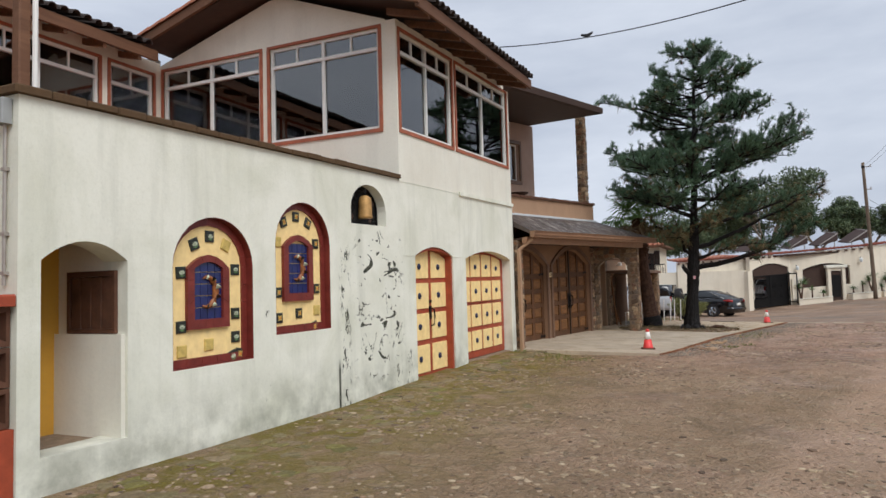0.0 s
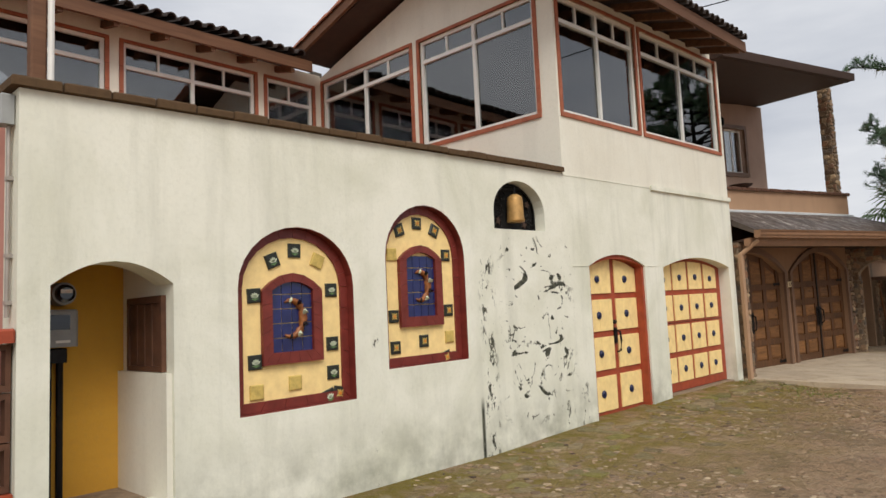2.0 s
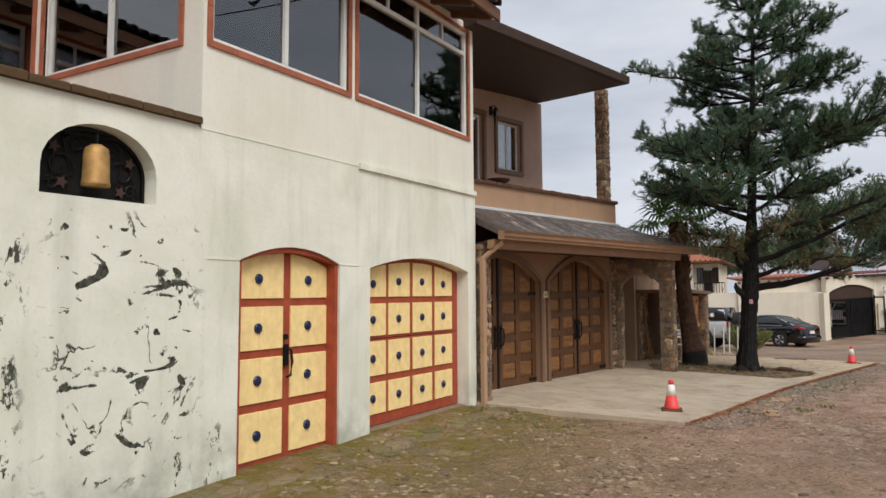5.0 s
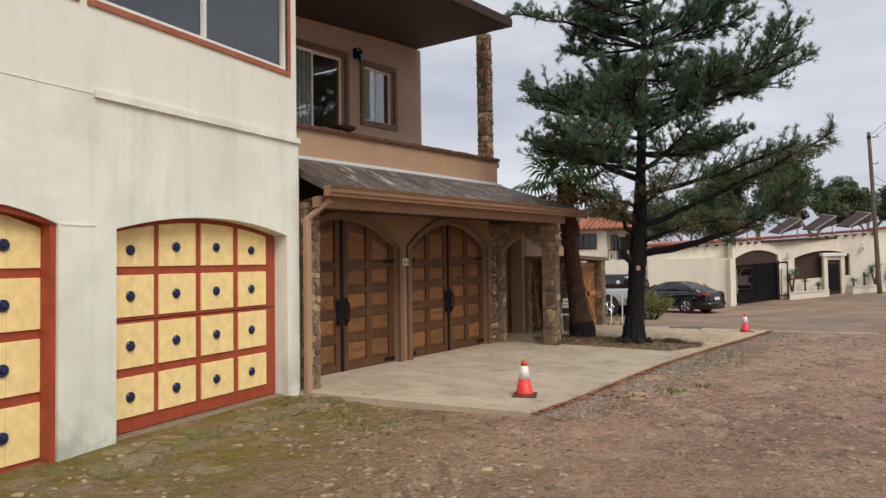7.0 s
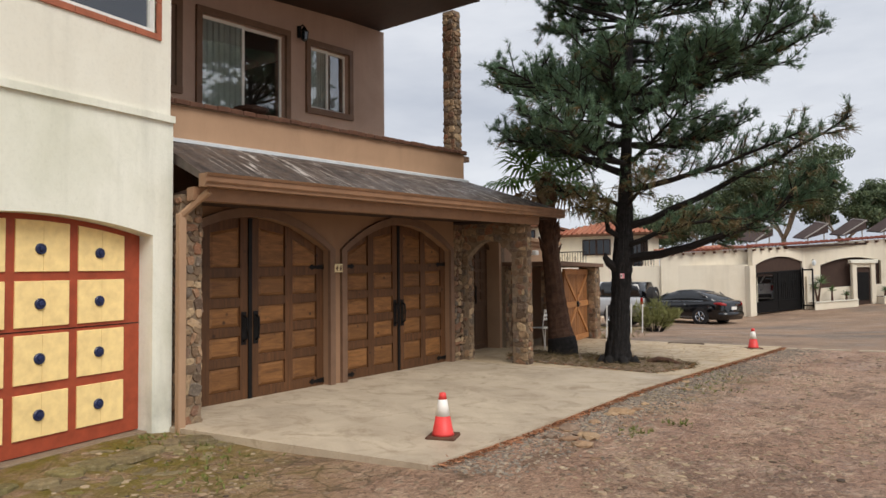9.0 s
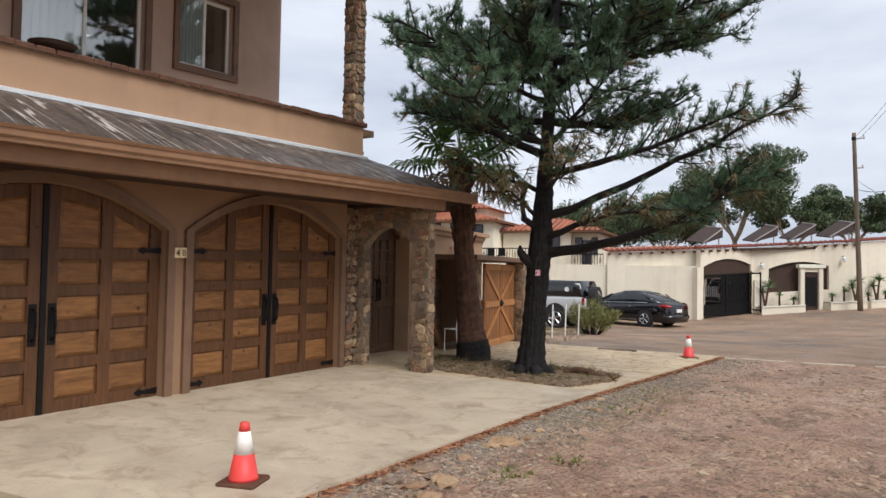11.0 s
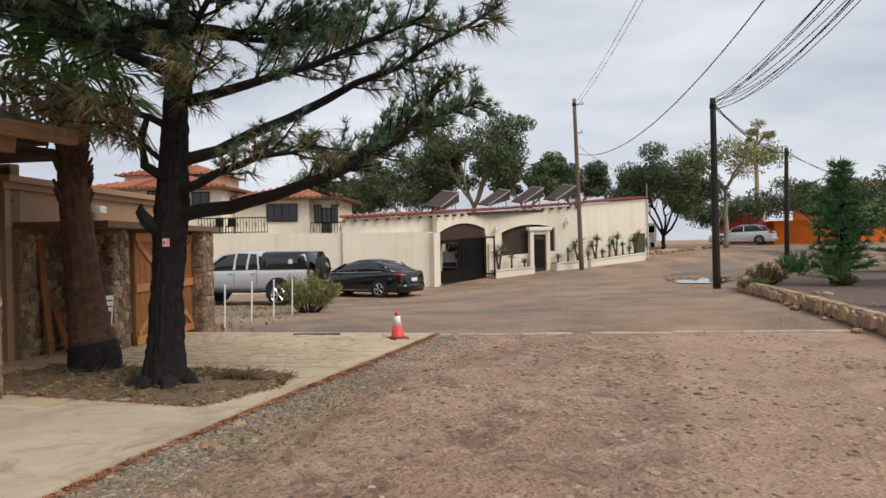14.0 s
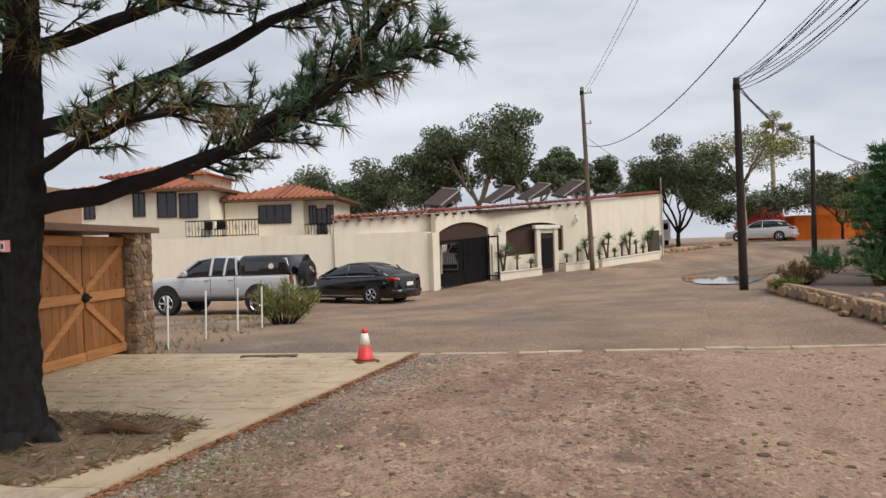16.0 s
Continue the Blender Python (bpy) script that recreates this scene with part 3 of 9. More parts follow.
def gz(x, y):
    """The ground's height."""
    dip = -0.42 * smooth(29, 41, y) * (1 - smooth(-3, 8, x))
    mid = 11.8 + 0.75 * max(0.0, min(y, 60) - 47)
    y = y - 11.0 * math.exp(-((x - mid) / 3.6) ** 2) * (1 - smooth(56, 66, y))
    rise = 0.062 * min(max(0.0, y - 45.5), 12) + 0.03 * min(max(0.0, y - 57.5), 14)
    return dip + rise


def fac(u, n, z):
    """The old facade: u along the wall, n out of it."""
    return (-5.8 + n, u, z * (1 + 0.0085 * (u - 10)))


def gab(u, n, z):
    """The gable wall over the terrace: u is the world's x, n out of it."""
    return (u, 10.2 - n, z)


def bck(u, n, z):
    """The wall at the back of the terrace."""
    return (-10.9 + n, u, z)


C76, S76 = math.cos(radians(7.6)), math.sin(radians(7.6))


def hou(u, n, z):
    """The stone-trimmed house: u along its garage wall, n out of it."""
    return (-6.25 + n * C76 + u * S76, 16.2 - n * S76 + u * C76, z * (1 + 0.0135 * u))


def perp(u0):
    """A wall across the house's porch at u0: its own u runs outward."""
    return lambda u, n, z: hou(u0 - n, u, z)


def arch(o, u):
    """Height of the opening's head at u."""
    ua, ub, zb, zs, rise = o
    k = (u - (ua + ub) / 2) / ((ub - ua) / 2)
    return zs + rise * math.sqrt(max(0.0, 1 - k * k)) if rise > 0.3 * (ub - ua) else zs + rise * (1 - k * k)


def wall(mesh, u0, u1, z0, top, thick, openings=(), steps=14):
    """A wall with its face at n = 0, and openings (ua, ub, bottom, spring, rise) cut through it."""
    cuts = {u0, u1}
    for ua, ub, zb, zs, rise in openings:
        for i in range(steps + 1):
            cuts.add(ua + (ub - ua) * (0.5 - 0.5 * math.cos(math.pi * i / steps)) if rise else (ua, ub)[i % 2])
    cuts = sorted(cuts)
    for a, b in zip(cuts, cuts[1:]):
        if b - a < 1e-6:
            continue
        lo_a = lo_b = z0
        for o in sorted((o for o in openings if o[0] < (a + b) / 2 < o[1]), key=lambda o: o[2]):
            if o[2] > z0 + 1e-4:
                mesh.hexa([(a, 0, lo_a), (b, 0, lo_b), (b, -thick, lo_b), (a, -thick, lo_a), (a, 0, o[2]), (b, 0, o[2]), (b, -thick, o[2]), (a, -thick, o[2])])
            lo_a, lo_b = arch(o, a), arch(o, b)
        mesh.hexa([(a, 0, lo_a), (b, 0, lo_b), (b, -thick, lo_b), (a, -thick, lo_a), (a, 0, top), (b, 0, top), (b, -thick, top), (a, -thick, top)])
    return mesh


def arch_ring(mesh, outer, inner, n0, n1, steps=16, sill=True):
    """A band between two arched outlines, from depth n0 to n1."""
    def outline(o):
        ua, ub, zb, zs, rise = o
        us = [ua + (ub - ua) * (0.5 - 0.5 * math.cos(math.pi * i / steps)) for i in range(steps + 1)]
        return [(ua, zb)] + [(u, arch(o, u)) for u in us] + [(ub, zb)]
    a, b = outline(outer), outline(inner)
    n = len(a)
    for i in range(n if sill else n - 1):
        j = (i + 1) % n
        mesh.hexa([(a[i][0], n0, a[i][1]), (a[j][0], n0, a[j][1]), (b[j][0], n0, b[j][1]), (b[i][0], n0, b[i][1]), (a[i][0], n1, a[i][1]), (a[j][0], n1, a[j][1]), (b[j][0], n1, b[j][1]), (b[i][0], n1, b[i][1])])
    return mesh


def arch_panel(mesh, o, n0, n1, steps=16):
    ua, ub, zb, zs, rise = o
    us = [ua + (ub - ua) * (0.5 - 0.5 * math.cos(math.pi * i / steps)) for i in range(steps + 1)]
    poly = [(ua, n0, zb), (ub, n0, zb)] + [(u, n0, arch(o, u)) for u in reversed(us)]
    return mesh.prism(poly, lambda u, n, z: (u, n1, z))


def structure(name, mesh, material, label=""):
    return tagged(part(name, mesh, material), label or name.replace("_", " "), "", "", "structure")

# ---- ground ----
def spread(lo, a, b, hi, step, far):
    xs = [a + step * i for i in range(int((b - a) / step) + 1)]
    k, d = a, step
    while k > lo:
        d *= far
        k -= d
        xs.insert(0, k)
    k, d = xs[-1], step
    while k < hi:
        d *= far
        k += d
        xs.append(k)
    return xs


gx, gy = spread(-1500, -14, 26, 1500, 0.5, 1.5), spread(-1500, -6, 92, 1500, 0.5, 1.5)
g = Mesh()
rng = random.Random(3)
for yy in gy:
    for xx in gx:
        bump = (noise.noise((xx * 0.9, yy * 0.9, 0)) * 0.018) if -14 < xx < 20 and -6 < yy < 60 else 0.0
        # a bank of flagstones rises to the foot of the old wall
        bank = smooth(-4.4, -5.7, xx) * (1 - smooth(15.3, 16.3, yy)) * (0.055 * smooth(8.5, 10.5, yy) + 0.045 * smooth(11.5, 13.0, yy))
        g.v.append((xx, yy, gz(xx, yy) + bump - 0.02 + bank))
nx = len(gx)
for j in range(len(gy) - 1):
    for i in range(nx - 1):
        g.f.append((j * nx + i, j * nx + i + 1, (j + 1) * nx + i + 1, (j + 1) * nx + i))
ground = structure("ground", g, M["ground"], "reddish packed dirt and gravel street with bedded stones")
ground.data.polygons.foreach_set("use_smooth", [True] * len(ground.data.polygons))

# concrete forecourt, laid to fall from the garage to the street
EDGE = [(-2.7, 15.68), (-2.42, 16.9), (-2.12, 18.65), (-1.8, 20.45), (-1.1, 23.3), (-0.45, 25.7), (0.06, 27.72)]


def edge_x(y):
    for (xa, ya), (xb, yb) in zip(EDGE, EDGE[1:]):
        if y <= yb:
            return xa + (xb - xa) * (y - ya) / (yb - ya)
    return EDGE[-1][0]


def slab_z(x, y):
    back = -6.6
    k = (x - back) / (edge_x(y) - back)
    return 0.115 - 0.085 * k + 0.0 * y


def slab_piece(y0, y1, steps):
    s = Mesh()
    for i in range(steps):
        a, b = y0 + (y1 - y0) * i / steps, y0 + (y1 - y0) * (i + 1) / steps
        la = -5.78 if a < 15.9 else -7.6
        for k in range(6):
            xa0, xa1 = la + (edge_x(a) - la) * k / 6, la + (edge_x(a) - la) * (k + 1) / 6
            xb0, xb1 = la + (edge_x(b) - la) * k / 6, la + (edge_x(b) - la) * (k + 1) / 6
            s.hexa([(xa0, a, -0.2), (xa1, a, -0.2), (xb1, b, -0.2), (xb0, b, -0.2), (xa0, a, slab_z(xa0, a)), (xa1, a, slab_z(xa1, a)), (xb1, b, slab_z(xb1, b)), (xb0, b, slab_z(xb0, b))])
    return s


structure("forecourt_slab", slab_piece(15.7, 22.2, 14), M["slab"], "weathered tan concrete forecourt with stains")
structure("paved_forecourt", slab_piece(22.21, 27.75, 12), M["slab_paved"], "stamped tan concrete paving")
jrg = random.Random(31)
joint = thing("street_joint", (3.5, 27.76, 0), "worn broken concrete joint across the street", "kerb", kind="structure")
jx = 0.12
while jx < 7.2:
    jl = jrg.uniform(0.25, 0.7)
    jd = jrg.uniform(-0.03, 0.03)
    part("joint_slab", Mesh().chamfer(jx, jx + jl - 0.01, 27.69 + jd, 27.80 + jd + jrg.uniform(-0.02, 0.03), -0.05, 0.004 + jrg.uniform(-0.008, 0.01), 0.008), M["slab"], joint)
    jx += jl + (jrg.uniform(0.05, 0.35) if jrg.random() < 0.25 else 0)

# ---- the old cream building: wing with the terrace ----
NICHE = (4.18, 5.0, 0.29, 1.91, 0.17)
W1 = (5.52, 6.68, 0.82, 1.86, 0.53)
W2 = (7.08, 8.21, 1.05, 2.14, 0.54)
BELL = (8.75, 9.74, 2.48, 2.70, 0.37)
D1 = (10.70, 12.25, 0.03, 2.05, 0.16)
D2 = (12.85, 15.48, 0.10, 2.03, 0.16)
w = Mesh(fac)
wall(w, 3.99, 10.17, -0.15, 3.26, 0.3, [NICHE, W1, W2, BELL])
structure("wall_old_wing", w, M["plaster"], "weathered cream plaster wall with peeling patches")
structure("wall_wing_side", Mesh().box(-10.9, -6.1, 3.99, 4.25, -0.15, 3.11), M["pink"], "faded pink plaster side wall")
structure("terrace_floor", Mesh().box(-10.9, -6.1, 4.25, 10.1, 2.75, 2.9), M["terra"], "terrace deck behind the parapet")
w = Mesh(fac)
wall(w, 10.17, 15.74, -0.15, 3.24, 0.35, [D1, (D2[0], D2[1], -0.15, D2[3], D2[4])])
structure("wall_doors", w, M["plaster"], "cream plaster wall round the two yellow doors")
structure("ledge_crack", Mesh(fac).box(10.2, 12.6, -0.1, 0.005, 3.228, 3.24), M["plaster"], "uneven plaster seam")
for a_, b_ in ((10.3, 10.69), (12.26, 12.62)):
    structure("plaster_seam", Mesh(fac).box(a_, b_, -0.1, 0.007, 2.045, 2.058), M["plaster"], "thin seam in the plaster beside the door head")
structure("ledge", Mesh(fac).box(12.6, 15.74, -0.3, 0.035, 3.2, 3.27), M["plaster"], "thin plaster ledge")
WINS = [(10.30, 12.38), (12.58, 15.50)]
w = Mesh(fac)
wall(w, 10.2, 15.70, 3.24, 5.86, 0.2, [(a, b, 4.08, 5.70, 0) for a, b in WINS])
structure("wall_upper_front", w, M["plaster_up"], "cream plaster upper wall")
GWINS = [(-10.80, -8.52), (-8.30, -6.12)]
w = Mesh(gab)
wall(w, -10.9, -6.0, 2.9, 5.9, 0.2, [(a, b, 4.12, 5.78, 0) for a, b in GWINS])
w.hexa([(-10.9, 0, 5.9), (-6.0, 0, 5.9), (-6.0, -0.2, 5.9), (-10.9, -0.2, 5.9), (-8.3, 0, 6.66), (-8.0, 0, 6.66), (-8.0, -0.2, 6.66), (-8.3, -0.2, 6.66)])
structure("wall_gable", w, M["plaster_up"], "cream plaster gable wall")
BWINS = [(-1.6, 0.55), (0.8, 2.95), (3.2, 6.42), (6.68, 8.84), (9.08, 10.02)]
w = Mesh(bck)
wall(w, -2.2, 10.2, 2.9, 5.95, 0.2, [(a, b, 4.2, 5.68, 0) for a, b in BWINS])
structure("wall_terrace_back", w, M["plaster_up"], "cream plaster wall with a band of windows")
structure("wall_house_end", Mesh().box(-10.9, -6.0, 15.51, 15.695, -0.1, 6.0), M["plaster_up"])
# dark rooms behind the glass
structure("room_floor", Mesh().box(-10.8, -6.05, 10.45, 15.55, 3.3, 3.45), M["room"])
structure("room_ceiling", Mesh().box(-10.8, -6.05, 10.45, 15.55, 5.86, 5.9), M["room"])
structure("room_back", Mesh().box(-10.95, -10.8, 10.4, 15.6, 3.2, 5.9), M["room"])
structure("back_room_floor", Mesh().box(-15.0, -11.15, -2.2, 10.2, 3.3, 3.45), M["room"])
structure("back_room_wall", Mesh().box(-15.2, -15.0, -2.2, 10.2, 3.2, 6.1), M["room"])
structure("back_room_end", Mesh().box(-15.2, -11.1, -2.4, -2.2, 2.0, 6.1), M["room"])
structure("back_room_partition", Mesh().box(-15.2, -11.1, 10.2, 10.4, 2.0, 6.1), M["room"])
structure("back_room_ceiling", Mesh().box(-15.0, -11.15, -2.2, 10.2, 5.74, 5.79), M["room"])
structure("wall_below_back", Mesh().box(-15.2, -11.0, -2.4, 4.0, -0.1, 3.2), M["pink"])

# roofs
def roof_slab(corners, lift=0.1):
    m = Mesh()
    return m.hexa([*corners, *[(x, y, z + lift) for x, y, z in corners]])


r = roof_slab([(-5.1, 9.6, 5.80), (-5.1, 15.15, 6.00), (-8.15, 15.15, 6.86), (-8.15, 9.6, 6.74)])
structure("roof_right_slope", r, M["soffit"], "timber roof deck with dark soffit")
r = roof_slab([(-10.75, 9.6, 6.08), (-10.75, 15.15, 6.08), (-8.15, 15.15, 6.86), (-8.15, 9.6, 6.74)])
structure("roof_left_slope", r, M["soffit"])
r = roof_slab([(-10.4, -2.4, 5.80), (-10.4, 9.6, 5.86), (-15.2, 9.6, 7.1), (-15.2, -2.4, 7.0)])
structure("roof_back_wing", r, M["soffit"])
structure("fascia_right", Mesh().hexa([(-5.12, 9.55, 5.70), (-5.07, 9.55, 5.70), (-5.07, 15.2, 5.90), (-5.12, 15.2, 5.90), (-5.12, 9.55, 5.88), (-5.07, 9.55, 5.88), (-5.07, 15.2, 6.08), (-5.12, 15.2, 6.08)]), M["fascia"], "brown timber fascia board")
structure("fascia_back", Mesh().hexa([(-10.42, -2.4, 5.66), (-10.36, -2.4, 5.66), (-10.36, 9.65, 5.76), (-10.42, 9.65, 5.76), (-10.42, -2.4, 5.84), (-10.36, -2.4, 5.84), (-10.36, 9.65, 5.94), (-10.42, 9.65, 5.94)]), M["fascia"], "brown timber fascia board")
for nm, xa, za, xb, zb in (("rake_left", -10.85, 6.0, -8.15, 6.78), ("rake_right", -5.05, 5.74, -8.15, 6.78)):
    structure(nm, Mesh().hexa([(xa, 9.52, za), (xb, 9.52, zb), (xb, 9.58, zb), (xa, 9.58, za), (xa, 9.52, za + 0.16), (xb, 9.52, zb + 0.16), (xb, 9.58, zb + 0.16), (xa, 9.58, za + 0.16)]), M["fascia"], "timber barge board")

# ---- the stone-trimmed house ----
G1, G2 = (-0.22, 2.57, 0.05, 2.0, 0.44), (2.94, 5.83, 0.05, 2.0, 0.42)
w = Mesh(hou)
wall(w, -0.55, 6.0, -0.1, 3.24, 0.3, [G1, G2])
structure("wall_garage", w, M["brown_wall"], "brown stucco wall round the arched garage doors")
structure("balcony_parapet", Mesh(hou).box(-0.5, 6.3, -0.12, 0.06, 3.24, 3.70), M["tan_wall"], "tan stucco balcony parapet")
cap_ = structure("balcony_cap", Mesh(hou).box(-0.5, 6.36, -0.15, 0.09, 3.70, 3.745), M["mortar"], "brown tile parapet cap")
for i in range(34):
    part("cap_tile", Mesh(hou).chamfer(-0.5 + i * 0.202, -0.306 + i * 0.202, -0.17, 0.11 + 0.006 * (i % 3), 3.712, 3.765 + 0.003 * (i * 7 % 4), 0.014), M["rust"], cap_)
structure("balcony_floor", Mesh(hou).box(-0.5, 6.3, -2.0, -0.12, 3.2, 3.35), M["slab"])
structure("balcony_end", Mesh(hou).box(6.18, 6.3, -2.2, -0.12, 3.35, 3.70), M["tan_wall"])
HW = [(0.35, 1.38, 4.5, 5.72, 0), (1.84, 3.62, 3.55, 5.72, 0), (4.22, 5.31, 4.57, 5.68, 0)]
w = Mesh(lambda u, n, z: hou(u, n - 2.0, z))
wall(w, -0.7, 6.45, 3.2, 6.34, 0.2, HW)
structure("wall_balcony", w, M["mauve_lit_wall"], "mauve-brown stucco wall behind the balcony, lightened to offset soffit shade")
structure("wall_house_side", Mesh(hou).box(6.25, 6.45, -8.0, -2.2, 2.4, 6.25), M["mauve_lit_wall"])
structure("wall_house_back", Mesh(hou).box(-0.7, 6.45, -8.2, -8.0, 2.4, 6.25), M["brown_wall"])
structure("house_room_floor", Mesh(hou).box(-0.7, 6.2, -8.0, -2.2, 3.2, 3.3), M["room"])
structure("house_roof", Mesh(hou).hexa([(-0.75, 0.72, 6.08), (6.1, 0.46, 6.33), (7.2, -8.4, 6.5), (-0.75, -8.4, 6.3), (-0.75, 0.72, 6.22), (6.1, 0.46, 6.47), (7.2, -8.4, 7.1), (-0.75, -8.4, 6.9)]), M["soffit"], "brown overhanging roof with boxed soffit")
structure("roof_gutter", Mesh(hou).hexa([(-0.75, 0.72, 6.09), (6.14, 0.46, 6.34), (6.14, 0.56, 6.34), (-0.75, 0.81, 6.09), (-0.75, 0.72, 6.25), (6.14, 0.46, 6.5), (6.14, 0.57, 6.5), (-0.75, 0.83, 6.25)]), M["soffit"], "brown eaves gutter")
# porch roof with a hipped end
def eave(u):
    return 0.94 + (u + 0.23) * 0.095


def porch(u, n, z):
    """The porch roof stands level while the house's courses climb."""
    k = smooth(0.0, eave(u), n)
    return hou(u, n, z + (0.05 + 0.08 * k) * (7.2 - u) / 7.6)


p = Mesh(porch)
p.hexa([(-0.36, 0.06, 3.08), (6.3, 0.06, 3.08), (7.15, eave(7.15), 2.6), (-0.36, eave(-0.36), 2.6), (-0.36, 0.06, 3.24), (6.3, 0.06, 3.24), (7.15, eave(7.15), 2.68), (-0.36, eave(-0.36), 2.68)])
p.hexa([(6.3, -1.6, 3.08), (6.3, 0.06, 3.08), (7.15, eave(7.15), 2.6), (7.15, -1.6, 2.6), (6.3, -1.6, 3.24), (6.3, 0.06, 3.24), (7.15, eave(7.15), 2.68), (7.15, -1.6, 2.68)])
structure("porch_roof", p, M["metal_roof"], "dark brown sheet roof over the porch")
structure("porch_flashing", Mesh(porch).hexa([(-0.36, 0.061, 3.22), (6.3, 0.061, 3.22), (6.32, 0.16, 3.2), (-0.36, 0.16, 3.2), (-0.36, 0.061, 3.27), (6.3, 0.061, 3.27), (6.32, 0.16, 3.235), (-0.36, 0.16, 3.235)]), M["flashing"], "bright metal flashing strip")
gut = Mesh(porch)
for a, b, z0, z1, d0, d1 in ((-0.38, 7.2, 2.52, 2.66, 0.0, 0.1), (-0.38, 6.6, 2.39, 2.53, -0.2, -0.1), (-0.38, 7.2, 2.632, 2.662, 0.101, 0.128), (-0.38, 7.2, 2.555, 2.572, 0.101, 0.115)):
    gut.hexa([(a, eave(a) + d0, z0), (b, eave(b) + d0, z0), (b, eave(b) + d1, z0), (a, eave(a) + d1, z0), (a, eave(a) + d0, z1), (b, eave(b) + d0, z1), (b, eave(b) + d1 + 0.02, z1), (a, eave(a) + d1 + 0.02, z1)])
structure("porch_gutter", gut, M["gutter"], "brown gutter and fascia beam along the porch")
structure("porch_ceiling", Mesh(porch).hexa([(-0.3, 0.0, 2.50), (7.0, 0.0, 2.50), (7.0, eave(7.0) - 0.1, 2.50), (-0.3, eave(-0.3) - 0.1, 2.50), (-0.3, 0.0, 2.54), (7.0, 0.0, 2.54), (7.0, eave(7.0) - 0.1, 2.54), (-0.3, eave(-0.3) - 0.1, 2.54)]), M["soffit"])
# mortar cores of the stonework (the stones are laid on later)
ENTRY = (0.14, 1.08, 0.0, 1.90, 0.26)
w = Mesh(perp(6.3))
wall(w, -0.08, 1.39, -0.1, 2.46, 0.18, [ENTRY])
stone_arch = structure("stone_arch_wall", w, M["mortar"], "field stone arch beside the garage")
stone_col = structure("stone_column_corner", Mesh(hou).box(-0.34, -0.08, 0.16, 0.58, -0.1, 2.6), M["mortar"], "field stone porch column")
UPU0, UPU1, UPN0, UPN1 = 6.42, 6.66, -0.47, -0.22
stone_up = structure("stone_column_balcony", Mesh(hou).box(UPU0, UPU1, UPN0, UPN1, 3.1, 6.42), M["mortar"], "field stone balcony column")
structure("column_bracket", Mesh(hou).box(6.66, 7.02, -0.6, -0.25, 3.66, 3.76), M["brown_trim"])
w = Mesh(lambda u, n, z: hou(u, n - 0.6, z))
wall(w, 6.3, 8.7, -0.1, 2.5, 0.2, [(7.05, 8.45, 0.0, 2.05, 0.3)])
structure("wall_entry", w, M["brown_wall"], "brown stucco wall round the entry door")
stone_entry = structure("stone_entry_wall", Mesh(perp(8.55)).box(-0.6, -0.38, -0.15, 0.0, -0.1, 2.5), M["mortar"], "field stone return wall beside the entry")
structure("entry_side", Mesh(hou).box(6.0, 8.3, -1.9, -1.6, -0.1, 2.6), M["brown_wall"])
structure("entry_ceiling", Mesh(hou).box(6.3, 8.5, -1.7, 0.7, 2.5, 2.6), M["soffit"])
stone_yard = structure("stone_yard_wall", Mesh().box(-5.62, -5.42, 24.75, 26.0, -0.1, 1.895), M["mortar"], "field stone yard wall")
stone_post = structure("stone_gate_post", Mesh().box(-4.66, -4.24, 28.12, 28.62, -0.1, 1.9), M["mortar"], "field stone gate post")
structure("yard_beam", Mesh().box(-5.49, -4.15, 24.75, 28.72, 1.90, 1.99), M["brown_trim"], "tan cap beam over the gate")
stone_pier = structure("stone_gate_pier", Mesh().box(-4.84, -4.52, 25.52, 26.0, -0.1, 1.9), M["mortar"], "field stone gate pier")
structure("annex_wall", Mesh().box(-14, -5.5, 24.6, 28.8, 0, 2.5), M["tan_wall"], "tan stucco annex")
structure("annex_cornice", Mesh().box(-14.1, -5.44, 24.5, 28.86, 2.44, 2.53).box(-14.1, -5.36, 24.5, 28.94, 2.53, 2.62), M["tan_wall"], "stepped stucco cornice")

# ---- the compound across the way ----
A0, A1, A2, A3 = (-1.15, 46.95), (1.16, 49.3), (5.84, 51.5), (10.26, 55.5)


def line_place(p, q):
    """u from p to q, n out to the street."""
    d = Vector((q[0] - p[0], q[1] - p[1]))
    d.normalize()
    return lambda u, n, z: (p[0] + d.x * u + d.y * n, p[1] + d.y * u - d.x * n, z)


def dist(p, q):
    return math.hypot(q[0] - p[0], q[1] - p[1])


# low wall behind the parked cars
LW = ((-24.0, 42.2), (-1.35, 46.9))
structure("compound_low_wall", Mesh(line_place(*LW)).box(0, dist(*LW), -0.25, 0, -0.8, 2.16), M["beige"], "plain beige stucco yard wall")
structure("compound_pier", Mesh(line_place(A0, A1)).box(-0.3, 0.0, -0.3, 0.12, -0.8, 2.1), M["beige"])


